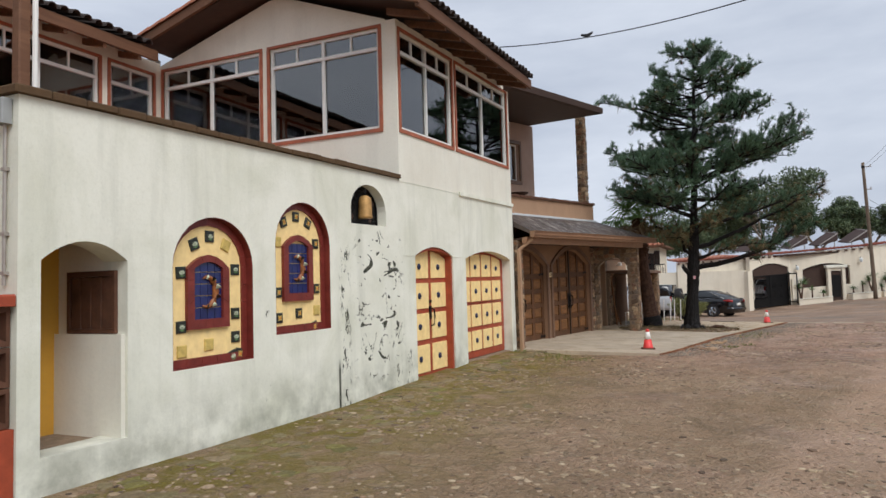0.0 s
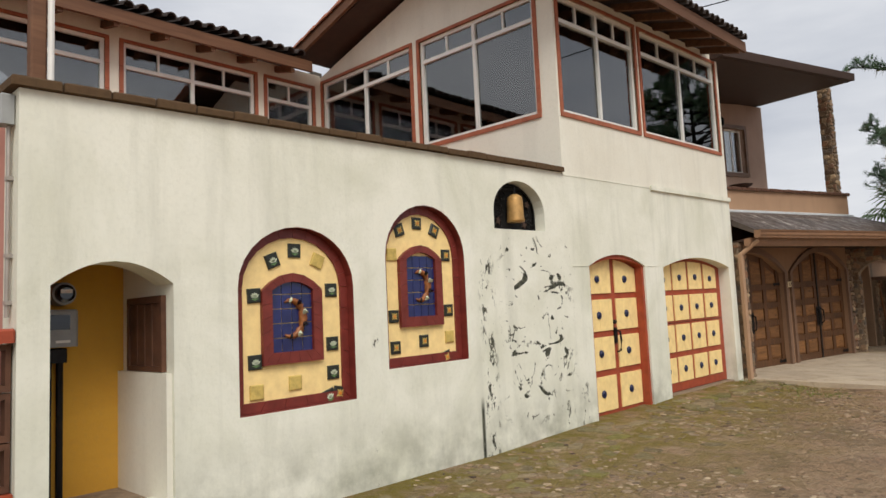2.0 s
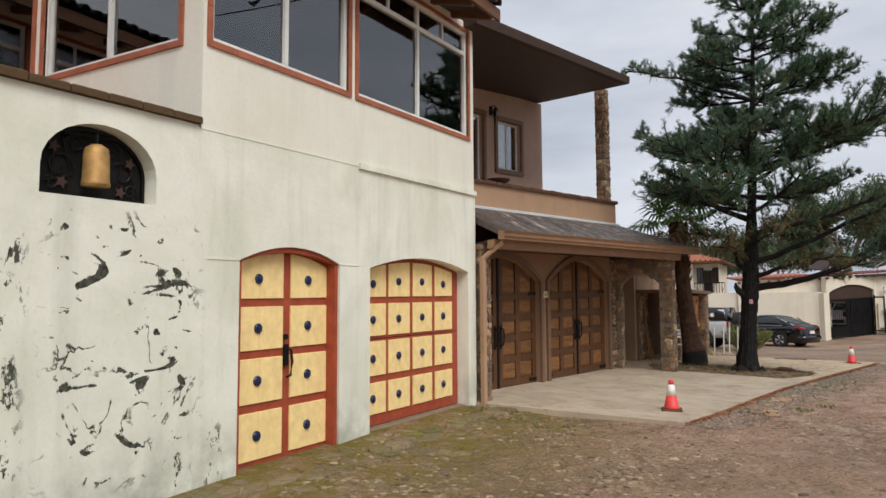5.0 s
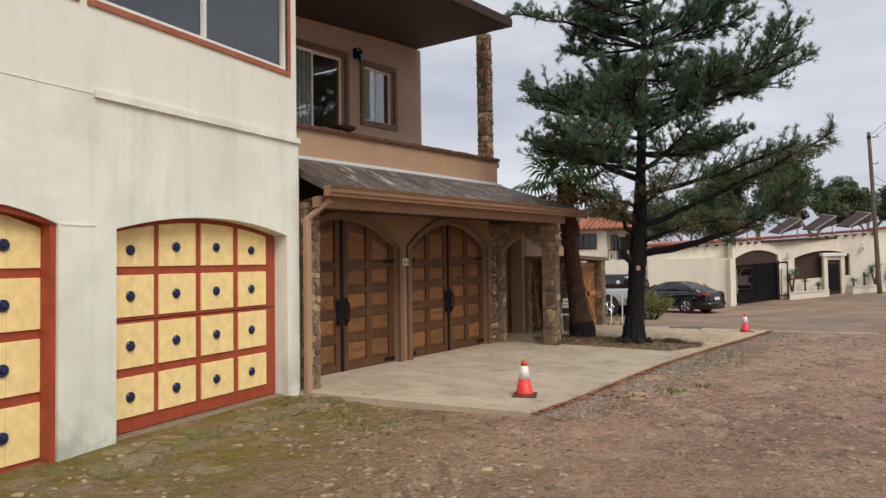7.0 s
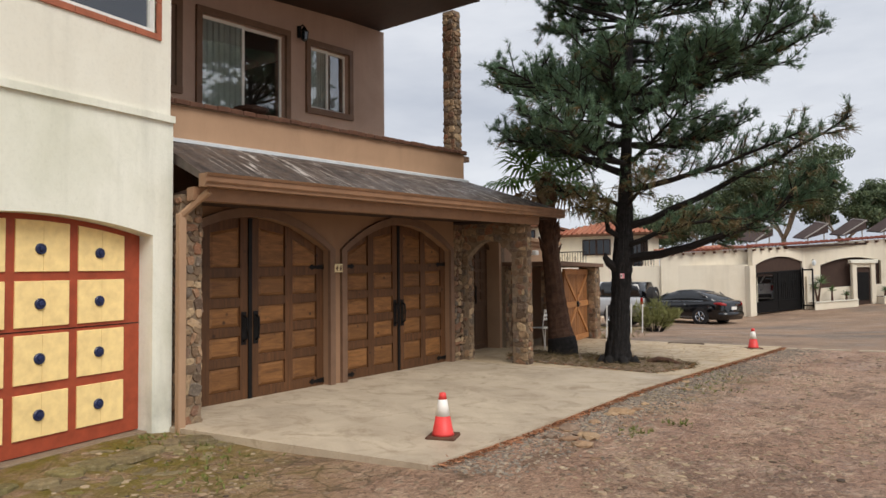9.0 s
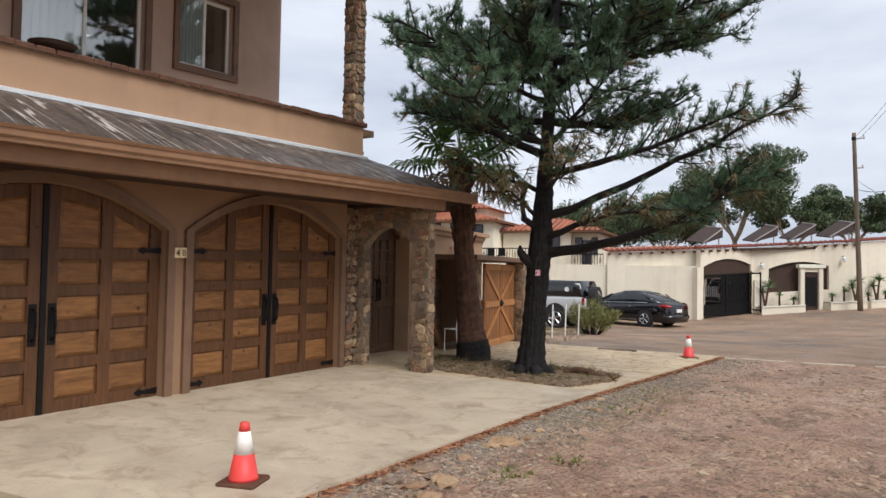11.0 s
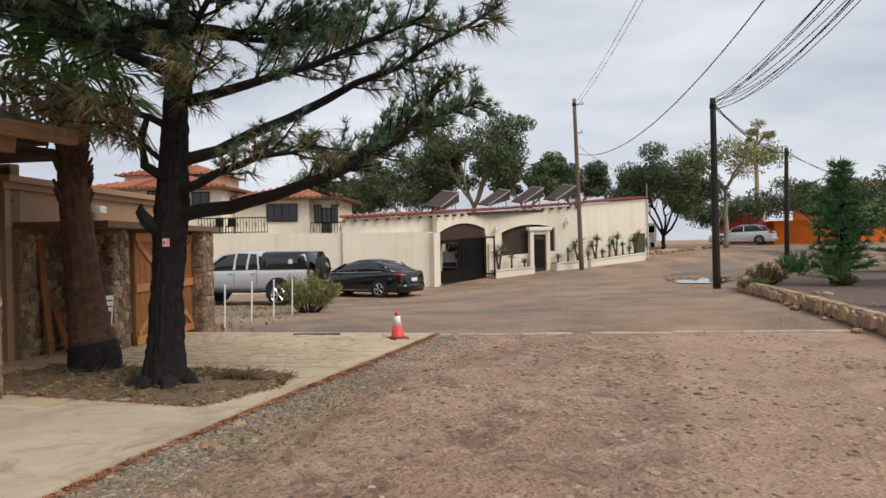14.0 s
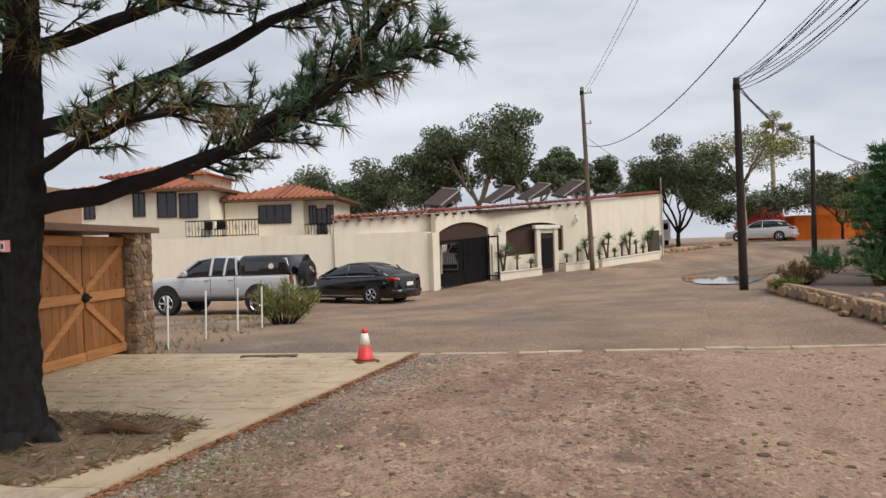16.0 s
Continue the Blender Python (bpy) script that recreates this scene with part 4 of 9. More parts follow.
# ---- windows of the old building ----
def glazed(name, place, ua, ub, zb, zt, label, transom=0.76, cols=2, trim=True, frame="white_frame"):
    """A window with a row of small lights over the large ones."""
    o = thing(name, place((ua + ub) / 2, 0, zb), label, "window", kind="structure")
    f = Mesh(place)
    zt2 = zb + (zt - zb) * transom
    t = 0.028
    f.box(ua, ub, -0.09, -0.03, zt - 0.05, zt).box(ua, ub, -0.09, -0.03, zb, zb + 0.05)
    f.box(ua, ua + 0.05, -0.09, -0.03, zb + 0.05, zt - 0.05).box(ub - 0.05, ub, -0.09, -0.03, zb + 0.05, zt - 0.05)
    f.box(ua + 0.05, ub - 0.05, -0.095, -0.02, zt2 - t, zt2 + t)
    w_ = (ub - ua) / cols
    for i in range(1, cols):
        f.box(ua + w_ * i - t, ua + w_ * i + t, -0.092, -0.024, zb + 0.05, zt - 0.05)
    for i in range(cols):
        c = ua + w_ * (i + 0.5)
        f.box(c - 0.016, c + 0.016, -0.085, -0.035, zt2 + t, zt - 0.05)
    part("window_frame", f, M[frame], o)
    for i in range(cols):
        a, b = ua + w_ * i, ua + w_ * (i + 1)
        p_ = part("pane", Mesh(place).box(a + 0.03, b - 0.03, -0.066, -0.06, zb + 0.05, zt2 - t), GLASS, o)
        p_.visible_shadow = False
        for c, d in ((a, a + w_ / 2), (a + w_ / 2, b)):
            p_ = part("transom_pane", Mesh(place).box(c + 0.02, d - 0.02, -0.066, -0.06, zt2 + t, zt - 0.05), GLASS, o)
            p_.visible_shadow = False
    if trim:
        tw = 0.06
        m = Mesh(place)
        n = max(3, int((ub - ua) / 0.3))
        for i in range(n):
            a, b = ua - tw + (ub - ua + 2 * tw) * i / n, ua - tw + (ub - ua + 2 * tw) * (i + 1) / n
            m.box(a + 0.003, b - 0.003, -0.02, 0.022, zb - tw, zb)
            m.box(a + 0.003, b - 0.003, -0.02, 0.018, zt, zt + tw * 0.8)
        k = max(3, int((zt - zb) / 0.3))
        for i in range(k):
            a, b = zb + (zt - zb) * i / k, zb + (zt - zb) * (i + 1) / k
            m.box(ua - tw, ua, -0.02, 0.02, a + 0.003, b - 0.003)
            m.box(ub, ub + tw, -0.02, 0.02, a + 0.003, b - 0.003)
        part("tile_trim", m, M["terra"], o, "terracotta tile surround")
    return o


for i, (a, b) in enumerate(WINS):
    glazed("window_%d" % (i + 1), fac, a, b, 4.08, 5.70, "white-framed picture window with terracotta tile surround", 0.79)
for i, (a, b) in enumerate(GWINS):
    glazed("window_%d" % (i + 3), gab, a, b, 4.12, 5.78, "white-framed gable window with terracotta surround", 0.80)
for i, (a, b) in enumerate(BWINS):
    glazed("window_%d" % (i + 5), bck, a, b, 4.2, 5.68, "white-framed window facing the terrace", 0.76, 2 if b - a > 1.2 else 1)

# ---- roof edges ----
def half_pipe(length, r0, r1, thick=0.018, sides=7):
    """A barrel tile along +x, open below."""
    m = Mesh()
    pts = []
    for x, r in ((0, r0), (length, r1)):
        for rr in (r, r - thick):
            pts += [(x, rr * math.cos(math.pi * j / sides), rr * math.sin(math.pi * j / sides)) for j in range(sides + 1)]
    s = sides + 1
    f = []
    for j in range(sides):
        f += [(j, j + 1, 2 * s + j + 1, 2 * s + j), (s + j + 1, s + j, 3 * s + j, 3 * s + j + 1), (j + 1, j, s + j, s + j + 1), (2 * s + j, 2 * s + j + 1, 3 * s + j + 1, 3 * s + j)]
    return m.add(pts, f)


def mesh_data(name, m, material):
    ob = part(name, m, material)
    me = ob.data
    bpy.data.objects.remove(ob)
    return me


TILE_D = mesh_data("barrel_tile", half_pipe(0.9, 0.085, 0.095), M["roof_dark"])
TILE_R = mesh_data("barrel_tile_red", half_pipe(0.42, 0.09, 0.105), M["roof_red"])
trng = random.Random(5)
eaves = thing("eave_tiling", (-5.1, 12.4, 6.0), "dark weathered barrel tiles along the eaves", "roof tiles", kind="structure")
for i in range(27):
    y = 9.68 + i * 0.205
    z = 5.90 + 0.2 * (y - 9.6) / 5.55
    child("barrel_tile", TILE_D, eaves, pose(-5.0, y, z + trng.uniform(-0.01, 0.015), 0, 0, 180) @ pose(0, 0, 0, 0, -15.5 + trng.uniform(-1.5, 1.5), trng.uniform(-2, 2)))
eaves = thing("terrace_eave_tiling", (-10.4, 4, 5.9), "dark weathered barrel tiles over the terrace windows", "roof tiles", kind="structure")
for i in range(58):
    y = -2.3 + i * 0.205
    child("barrel_tile", TILE_D, eaves, pose(-10.3, y, 5.93 + 0.06 * (y + 2.4) / 12 + trng.uniform(-0.01, 0.015), 0, 0, 180) @ pose(0, 0, 0, 0, -14.5 + trng.uniform(-1.5, 1.5), trng.uniform(-2, 2)))
rake = thing("rake_tiling", (-9.5, 9.55, 6.4), "red clay barrel tiles along the gable rake", "roof tiles", kind="structure")
for i in range(8):
    x = -10.85 + i * 0.35
    child("barrel_tile", TILE_R, rake, pose(x, 9.58, 6.17 + (x + 10.85) * 0.288, 0, -16, 0))
for i in range(9):
    x = -5.1 - i * 0.35
    child("barrel_tile", TILE_R, rake, pose(x, 9.58, 5.9 + (-5.1 - x) * 0.32, 0, 0, 180) @ pose(0, 0, 0, 0, -17, 0))
for i in range(9):
    y = 10.0 + i * 0.62
    z = 5.66 + 0.2 * (y - 9.6) / 5.55
    tagged(part("rafter_tail", Mesh().hexa([(-5.12, y, z), (-5.85, y, z + 0.2), (-5.85, y + 0.07, z + 0.2), (-5.12, y + 0.07, z), (-5.12, y, z + 0.11), (-5.85, y, z + 0.31), (-5.85, y + 0.07, z + 0.31), (-5.12, y + 0.07, z + 0.11)]), M["fascia"]), "exposed brown rafter tail", "", "", "structure")
for i in range(13):
    y = 0.6 + i * 0.72
    tagged(part("rafter_tail", Mesh().hexa([(-10.4, y, 5.68), (-10.95, y, 5.82), (-10.95, y + 0.07, 5.82), (-10.4, y + 0.07, 5.68), (-10.4, y, 5.79), (-10.95, y, 5.93), (-10.95, y + 0.07, 5.93), (-10.4, y + 0.07, 5.79)]), M["fascia"]), "exposed brown rafter tail", "", "", "structure")
# cap tiles of the terrace parapet
cap = thing("parapet_cap", fac(7, 0, 3.26), "brown mossy tile coping on the parapet", "coping", kind="structure")
for i in range(20):
    a = 3.93 + i * 0.313
    part("cap_tile", Mesh(fac).chamfer(a + 0.004, a + 0.309, -0.34, 0.05, 3.262 + trng.uniform(0, 0.008), 3.325 + trng.uniform(-0.008, 0.008), 0.012), M["rail_tile"], cap)
for i in range(15):
    a = -6.16 - i * 0.313
    part("cap_tile", Mesh().chamfer(a - 0.309, a - 0.004, 3.93, 4.3, 3.112, 3.17 + trng.uniform(-0.008, 0.008), 0.012), M["rail_tile"], cap)

# ---- terrace post and wall camera ----
post = thing("terrace_post", (-6.0, 4.16, 3.1), "brown pergola post with a white pipe", "post")
part("post_shaft", Mesh().chamfer(-6.06, -5.96, 4.1, 4.2, 3.1, 6.6, 0.012), M["fascia"], post)
part("white_pipe", Mesh().tube([(-5.935, 4.215, 3.15), (-5.935, 4.215, 6.6)], 0.022), M["white"], post, "white downpipe")
cam_box = thing("security_camera", (-5.95, 3.9, 2.95), "white security camera on the wall corner", "camera")
part("junction_box", Mesh().chamfer(-5.98, -5.86, 3.90, 3.988, 2.86, 3.06, 0.01), M["grey_box"], cam_box)
part("housing", Mesh().tube([(-6.0, 3.86, 3.0), (-6.1, 3.76, 2.97), (-6.24, 3.62, 2.93)], [0.03, 0.05, 0.052], 12), M["white"], cam_box)
part("lens_ring", Mesh().tube([(-6.24, 3.62, 2.93), (-6.27, 3.59, 2.922)], [0.044, 0.04], 12), M["rubber"], cam_box)
pipe = thing("conduit", (-5.92, 3.96, 1.6), "thin galvanised conduit clipped to the wall", "conduit")
part("pipe", Mesh().tube([(-5.92, 3.965, 2.86), (-5.92, 3.965, 1.62)], 0.014), M["conduit"], pipe)
for z in (2.5, 2.0, 1.7):
    part("clip", Mesh().box(-5.945, -5.895, 3.948, 3.99, z, z + 0.025), M["conduit"], pipe)

# ---- breeze block fence ----
fence = thing("breeze_block_fence", (-5.9, 2.9, 0), "brown openwork block fence on a red base", "fence")
part("base", Mesh().box(-6.0, -5.82, 0.2, 3.985, -0.15, 0.54), M["red"], fence, "red painted base course")
part("coping", Mesh().chamfer(-6.03, -5.79, 0.2, 3.985, 1.46, 1.55, 0.015), M["red"], fence, "red painted coping")


def breeze_block():
    m = Mesh()
    s, t, d = 0.148, 0.03, 0.05
    m.box(-d, d, -s, s, -s, -s + t).box(-d, d, -s, s, s - t, s).box(-d, d, -s, -s + t, -s + t, s - t).box(-d, d, s - t, s, -s + t, s - t)
    for sy in (-1, 1):
        for sz in (-1, 1):
            # four curved petals that meet the frame at its corners
            pts = [(sy * (s - 0.02 - 0.125 * math.sin(a)), sz * (s - 0.02 - 0.125 * (1 - math.cos(a)))) for a in [math.pi / 2 * i / 5 for i in range(6)]]
            for (ya, za), (yb, zb) in zip(pts, pts[1:]):
                k = 0.016
                m.hexa([(-d, ya - k, za - k), (d, ya - k, za - k), (d, yb - k, zb - k), (-d, yb - k, zb - k), (-d, ya + k, za + k), (d, ya + k, za + k), (d, yb + k, zb + k), (-d, yb + k, zb + k)])
    m.prism([(-d, 0, -0.055), (-d, 0.055, 0), (-d, 0, 0.055), (-d, -0.055, 0)], lambda x, y, z: (d, y, z))
    return m


BLOCK = mesh_data("breeze_block", breeze_block(), M["rust"])
for r_ in range(3):
    for c_ in range(12):
        child("breeze_block", BLOCK, fence, pose(-5.91, 3.83 - 0.302 * c_, 0.695 + 0.305 * r_))

# ---- meter niche ----
structure("niche_floor", Mesh().box(-7.0, -5.81, 4.18, 5.0, -0.1, 0.262), M["mortar"], "grey concrete niche floor")
structure("niche_back", Mesh().box(-6.85, -6.7, 4.1, 5.3, 0.262, 2.74), M["yellow_wall"], "ochre painted back wall")
structure("niche_side", Mesh().box(-6.7, -6.1, 5.0, 5.25, 0.262, 2.74), M["plaster_up"], "white niche side wall")
structure("niche_side_low", Mesh().box(-6.7, -5.83, 4.955, 4.998, 0.262, 1.18), M["plaster_up"], "white half-height lining")
structure("niche_near", Mesh().box(-6.7, -6.1, 4.05, 4.18, 0.262, 2.74), M["yellow_wall"])
structure("niche_ceiling", Mesh().box(-6.85, -6.1, 4.1, 5.3, 2.4, 2.6), M["plaster_up"])
sh = thing("shutter", (-6.2, 4.99, 1.18), "rusty brown sheet metal shutter", "shutter")
for xa, xb, za, zb in ((-6.54, -5.92, 1.185, 1.225), (-6.54, -5.92, 1.70, 1.75), (-6.54, -6.5, 1.225, 1.70), (-5.96, -5.92, 1.225, 1.70)):
    part("frame_bar", Mesh().box(xa, xb, 4.962, 4.998, za, zb), M["rust"], sh)
for i in range(4):
    part("slat", Mesh().chamfer(-6.495 + 0.133 * i, -6.37 + 0.133 * i, 4.974, 4.998, 1.227, 1.698, 0.006), M["rust"], sh)
meter = thing("electric_meter", (-6.65, 4.51, 1.3), "grey electric meter over a box with conduits", "meter")
part("meter_box", Mesh().chamfer(-6.7, -6.56, 4.37, 4.61, 1.40, 1.68, 0.015), M["grey_box"], meter)
part("meter_window", Mesh().box(-6.56, -6.555, 4.41, 4.55, 1.53, 1.64), M["car_glass"], meter)
part("meter_dial", Mesh().tube([(-6.7, 4.51, 1.80), (-6.56, 4.51, 1.80)], [0.09, 0.085], 18), M["grey_box"], meter, "round grey meter collar")
part("dial_glass", Mesh().tube([(-6.56, 4.51, 1.80), (-6.53, 4.51, 1.80), (-6.515, 4.51, 1.80)], [0.07, 0.066, 0.045], 18), M["car_glass"], meter, "domed dark meter glass")
part("dial_plate", Mesh().box(-6.514, -6.512, 4.47, 4.55, 1.80, 1.83), M["white"], meter)
part("meter_label", Mesh().box(-6.556, -6.553, 4.45, 4.55, 1.43, 1.45), M["white"], meter)
part("switch_box", Mesh().chamfer(-6.7, -6.61, 4.41, 4.55, 1.28, 1.39, 0.01), M["iron"], meter)
for y in (4.43, 4.51):
    part("meter_conduit", Mesh().tube([(-6.66, y, 1.28), (-6.66, y, 0.262)], 0.026), M["iron"], meter)


# ---- tiled wall shrines ----
def outline(o, steps):
    ua, ub, zb, zs, rise = o
    us = [ua + (ub - ua) * (0.5 - 0.5 * math.cos(math.pi * i / steps)) for i in range(steps + 1)]
    n = 5
    left = [(ua, zb + (zs - zb) * i / n) for i in range(n)]
    right = [(ub, zs - (zs - zb) * (i + 1) / n) for i in range(n)]
    base = [(ub - (ub - ua) * (i + 1) / 5, zb) for i in range(4)]
    return left + [(u, arch(o, u)) for u in us] + right + base


def ring_tiles(parent, name, outer, inner, n0, n1, mat, steps=12, skip_base=False):
    a, b = outline(outer, steps), outline(inner, steps)
    n = len(a)
    for i in range(n):
        j = (i + 1) % n
        g_ = 0.012
        def pt(p, q, k):
            return (p[0] + (q[0] - p[0]) * k, p[1] + (q[1] - p[1]) * k)
        p = [pt(a[i], a[j], g_), pt(a[i], a[j], 1 - g_), pt(b[i], b[j], 1 - g_), pt(b[i], b[j], g_)]
        m = Mesh(fac).hexa([(u, n0, z) for u, z in p] + [(u, n1, z) for u, z in p])
        part(name, m, mat, parent)


def inset(o, d, db=None):
    ua, ub, zb, zs, rise = o
    return (ua + d, ub - d, zb + (d if db is None else db), zs, rise - d)


def glazed_tile(parent, u, z, n0, turn, motif, size=0.062):
    """A small square tile with a modelled flower."""
    c, s = math.cos(turn), math.sin(turn)
    def at(a, b, n):
        return (u + a * c - b * s, n, z + a * s + b * c)
    m = Mesh(fac)
    q = [(-size, -size), (size, -size), (size, size), (-size, size)]
    k = 0.86
    m.add([at(a, b, n0) for a, b in q] + [at(a, b, n0 + 0.012) for a, b in q] + [at(a * k, b * k, n0 + 0.018) for a, b in q],
          [(3, 2, 1, 0), (8, 9, 10, 11)] + [(r + i, r + (i + 1) % 4, r + 4 + (i + 1) % 4, r + 4 + i) for r in (0, 4) for i in range(4)])
    t = part("deco_tile", m, M["talavera"] if motif != "plain" else M["grout"], parent, "dark square tile with a glazed flower" if motif != "plain" else "bare mortar square where a tile fell")
    if motif == "plain":
        return
    petals = Mesh(fac)
    if motif == "lotus":
        for w_ in (-0.9, -0.45, 0, 0.45, 0.9):
            l_ = size * 0.82
            a0, b0 = math.sin(w_) * l_, math.cos(w_) * l_ - size * 0.35
            px, pz = math.cos(w_) * size * 0.17, -math.sin(w_) * size * 0.17
            petals.prism([at(0, -size * 0.35, n0 + 0.017), at(a0 * 0.5 + px, (b0 - size * 0.35) * 0.5 + pz, n0 + 0.017), at(a0, b0, n0 + 0.017), at(a0 * 0.5 - px, (b0 - size * 0.35) * 0.5 - pz, n0 + 0.017)], lambda x, n, y: (x, n + 0.006, y))
        part("flower", petals, M["petal"], t, "white and green lotus")
        part("leaf", Mesh(fac).prism([at(-size * 0.6, -size * 0.4, n0 + 0.017), at(0, -size * 0.72, n0 + 0.017), at(size * 0.6, -size * 0.4, n0 + 0.017)], lambda x, n, y: (x, n + 0.005, y)), M["leafglaze"], t)
    else:
        for i in range(8):
            w_ = math.pi * i / 4
            l_ = size * (0.78 if i % 2 else 0.6)
            petals.prism([at(0, 0, n0 + 0.017), at(math.cos(w_ - 0.3) * l_ * 0.6, math.sin(w_ - 0.3) * l_ * 0.6, n0 + 0.017), at(math.cos(w_) * l_, math.sin(w_) * l_, n0 + 0.017), at(math.cos(w_ + 0.3) * l_ * 0.6, math.sin(w_ + 0.3) * l_ * 0.6, n0 + 0.017)], lambda x, n, y: (x, n + 0.004, y))
        part("flower", petals, M["grout"], t, "buff petals")
        ring = [at(math.cos(math.pi * i / 5) * size * 0.26, math.sin(math.pi * i / 5) * size * 0.26, n0 + 0.02) for i in range(10)]
        part("boss", Mesh(fac).prism(ring, lambda x, n, y: (x, n + 0.006, y)), M["sunglaze"], t)


def shrine(o, tiles, label, moon_size):
    ua, ub, zb, zs, rise = o
    back = -0.115
    sh_ = thing("wall_shrine", fac((ua + ub) / 2, 0, zb), label, "tile mural", "arched tile murals")
    part("reveal", arch_ring(Mesh(fac), o, inset(o, 0.004), back, -0.001), M["red_tile"], sh_, "oxide red painted reveal")
    part("backing", arch_panel(Mesh(fac), inset(o, 0.0), back - 0.1, back), M["grout"], sh_)
    ring_tiles(sh_, "border_tile", inset(o, 0.006), inset(o, 0.085, 0.09), back + 0.001, back + 0.03, M["red_tile"])
    part("yellow_field", arch_panel(Mesh(fac), inset(o, 0.084, 0.089), back + 0.001, back + 0.01), M["yellow"], sh_, "yellow painted field")
    mid = (ua + ub) / 2 - 0.02
    hw = 0.30
    inner = (mid - hw, mid + hw, zb + 0.385, zs - 0.02, 0.15)
    hole = (mid - hw + 0.095, mid + hw - 0.095, zb + 0.485, zs - 0.02, 0.075)
    ring_tiles(sh_, "frame_tile", inner, hole, back + 0.012, back + 0.05, M["red_tile"], 8)
    z = hole[2]
    cw = (hole[1] - hole[0]) / 4
    r_ = 0
    while z < hole[3] + hole[4] - 0.02:
        for c_ in range(4):
            a, b = hole[0] + cw * c_ + 0.004, hole[0] + cw * (c_ + 1) - 0.004
            ta, tb = min(z + 0.118, arch(hole, a)), min(z + 0.118, arch(hole, b))
            if min(ta, tb) - z > 0.015:
                part("blue_tile", Mesh(fac).hexa([(a, back + 0.012, z), (b, back + 0.012, z), (b, back + 0.022, z), (a, back + 0.022, z), (a, back + 0.012, ta), (b, back + 0.012, tb), (b, back + 0.022, tb), (a, back + 0.022, ta)]), M["blue"], sh_)
        z += 0.126
    # crescent moon in relief
    cz, cu = (hole[2] + hole[3]) / 2 + 0.02, mid - 0.02
    R = moon_size
    pts, rad = [], []
    for i in range(13):
        w_ = radians(-118 + 236 * i / 12)
        pts.append((cu + math.cos(w_) * R * 0.78, back + 0.03, cz + math.sin(w_) * R))
        rad.append(0.008 + 0.04 * math.sin(math.pi * i / 12) ** 0.8)
    moon = part("crescent_moon", Mesh(fac).tube(pts, [r * 0.8 for r in rad], 8), M["moon_clay"], sh_, "mosaic clay crescent moon", True)
    for i in (1, 3, 5, 7, 9, 11):
        part("mosaic_chip", Mesh(fac).tube([(pts[i][0] - 0.01, back + 0.06, pts[i][2] - 0.02), (pts[i][0], back + 0.055 + rad[i] * 0.7, pts[i][2]), (pts[i][0] + 0.012, back + 0.06, pts[i][2] + 0.022)], [0.006, rad[i] * 0.6, 0.006], 6), M["car_black"] if i % 4 == 1 else M["petal"], moon)
    for u, zz, turn, motif in tiles:
        glazed_tile(sh_, u, zz, back + 0.011, turn, motif)
    return sh_


shrine(W1, [(5.72, 1.80, 0.05, "lotus"), (5.90, 2.10, 0.35, "lotus"), (6.12, 2.19, -0.02, "lotus"), (6.36, 2.10, -0.4, "plain"), (6.50, 1.83, 0, "lotus"),
            (5.72, 1.24, 0.02, "lotus"), (6.50, 1.34, 0, "lotus"), (6.50, 1.08, 0, "lotus"), (5.73, 0.99, 0, "plain"), (6.10, 1.03, 0, "plain"), (6.56, 0.885, -0.2, "sun"), (6.45, 0.87, 0.3, "lotus")],
       "arched tile mural with a clay moon and lotus tiles", 0.16)
shrine(W2, [(7.36, 2.42, 0.3, "sun"), (7.61, 2.50, -0.02, "sun"), (7.86, 2.43, -0.4, "sun"), (8.02, 2.17, 0, "sun"), (7.25, 2.17, 0, "plain"),
            (7.25, 1.55, 0, "sun"), (8.03, 1.58, 0, "sun"), (7.26, 1.24, 0, "sun"), (7.65, 1.28, 0, "sun"), (8.03, 1.30, 0, "plain"), (7.97, 1.09, 0.25, "sun")],
       "arched tile mural with a clay moon and sunflower tiles", 0.15)

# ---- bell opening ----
# near-black box and arched panel painted as the shade behind the bell
structure("bell_recess", Mesh(fac).box(8.6, 9.9, -0.95, -0.85, 2.3, 3.2), M["shade_hole"])
structure("bell_recess_sides", Mesh(fac).box(8.6, 8.7, -0.85, -0.3, 2.3, 3.2).box(9.8, 9.9, -0.85, -0.3, 2.3, 3.2).box(8.7, 9.8, -0.85, -0.3, 3.1, 3.2).box(8.7, 9.8, -0.85, -0.3, 2.3, 2.42), M["shade_hole"])
structure("bell_backing", arch_panel(Mesh(fac), BELL, -0.19, -0.17), M["shade_hole"])
grille = thing("iron_grille", fac(9.25, -0.24, 2.48), "black wrought iron scroll grille with leaves", "grille")
part("grille_frame", arch_ring(Mesh(fac), inset(BELL, 0.01), inset(BELL, 0.035), -0.165, -0.14), M["iron"], grille)
for cu, cz, r0, tw in ((8.98, 2.72, 0.12, 1), (9.52, 2.72, 0.12, -1), (9.10, 2.90, 0.09, -1), (9.42, 2.90, 0.09, 1), (8.92, 2.58, 0.07, -1), (9.60, 2.58, 0.07, 1)):
    pts = [(cu + tw * r0 * (1 - i / 20) * math.cos(i * 0.42), -0.15, cz + r0 * (1 - i / 20) * math.sin(i * 0.42)) for i in range(17)]
    part("scroll", Mesh(fac).tube(pts, 0.008, 5), M["iron"], grille)
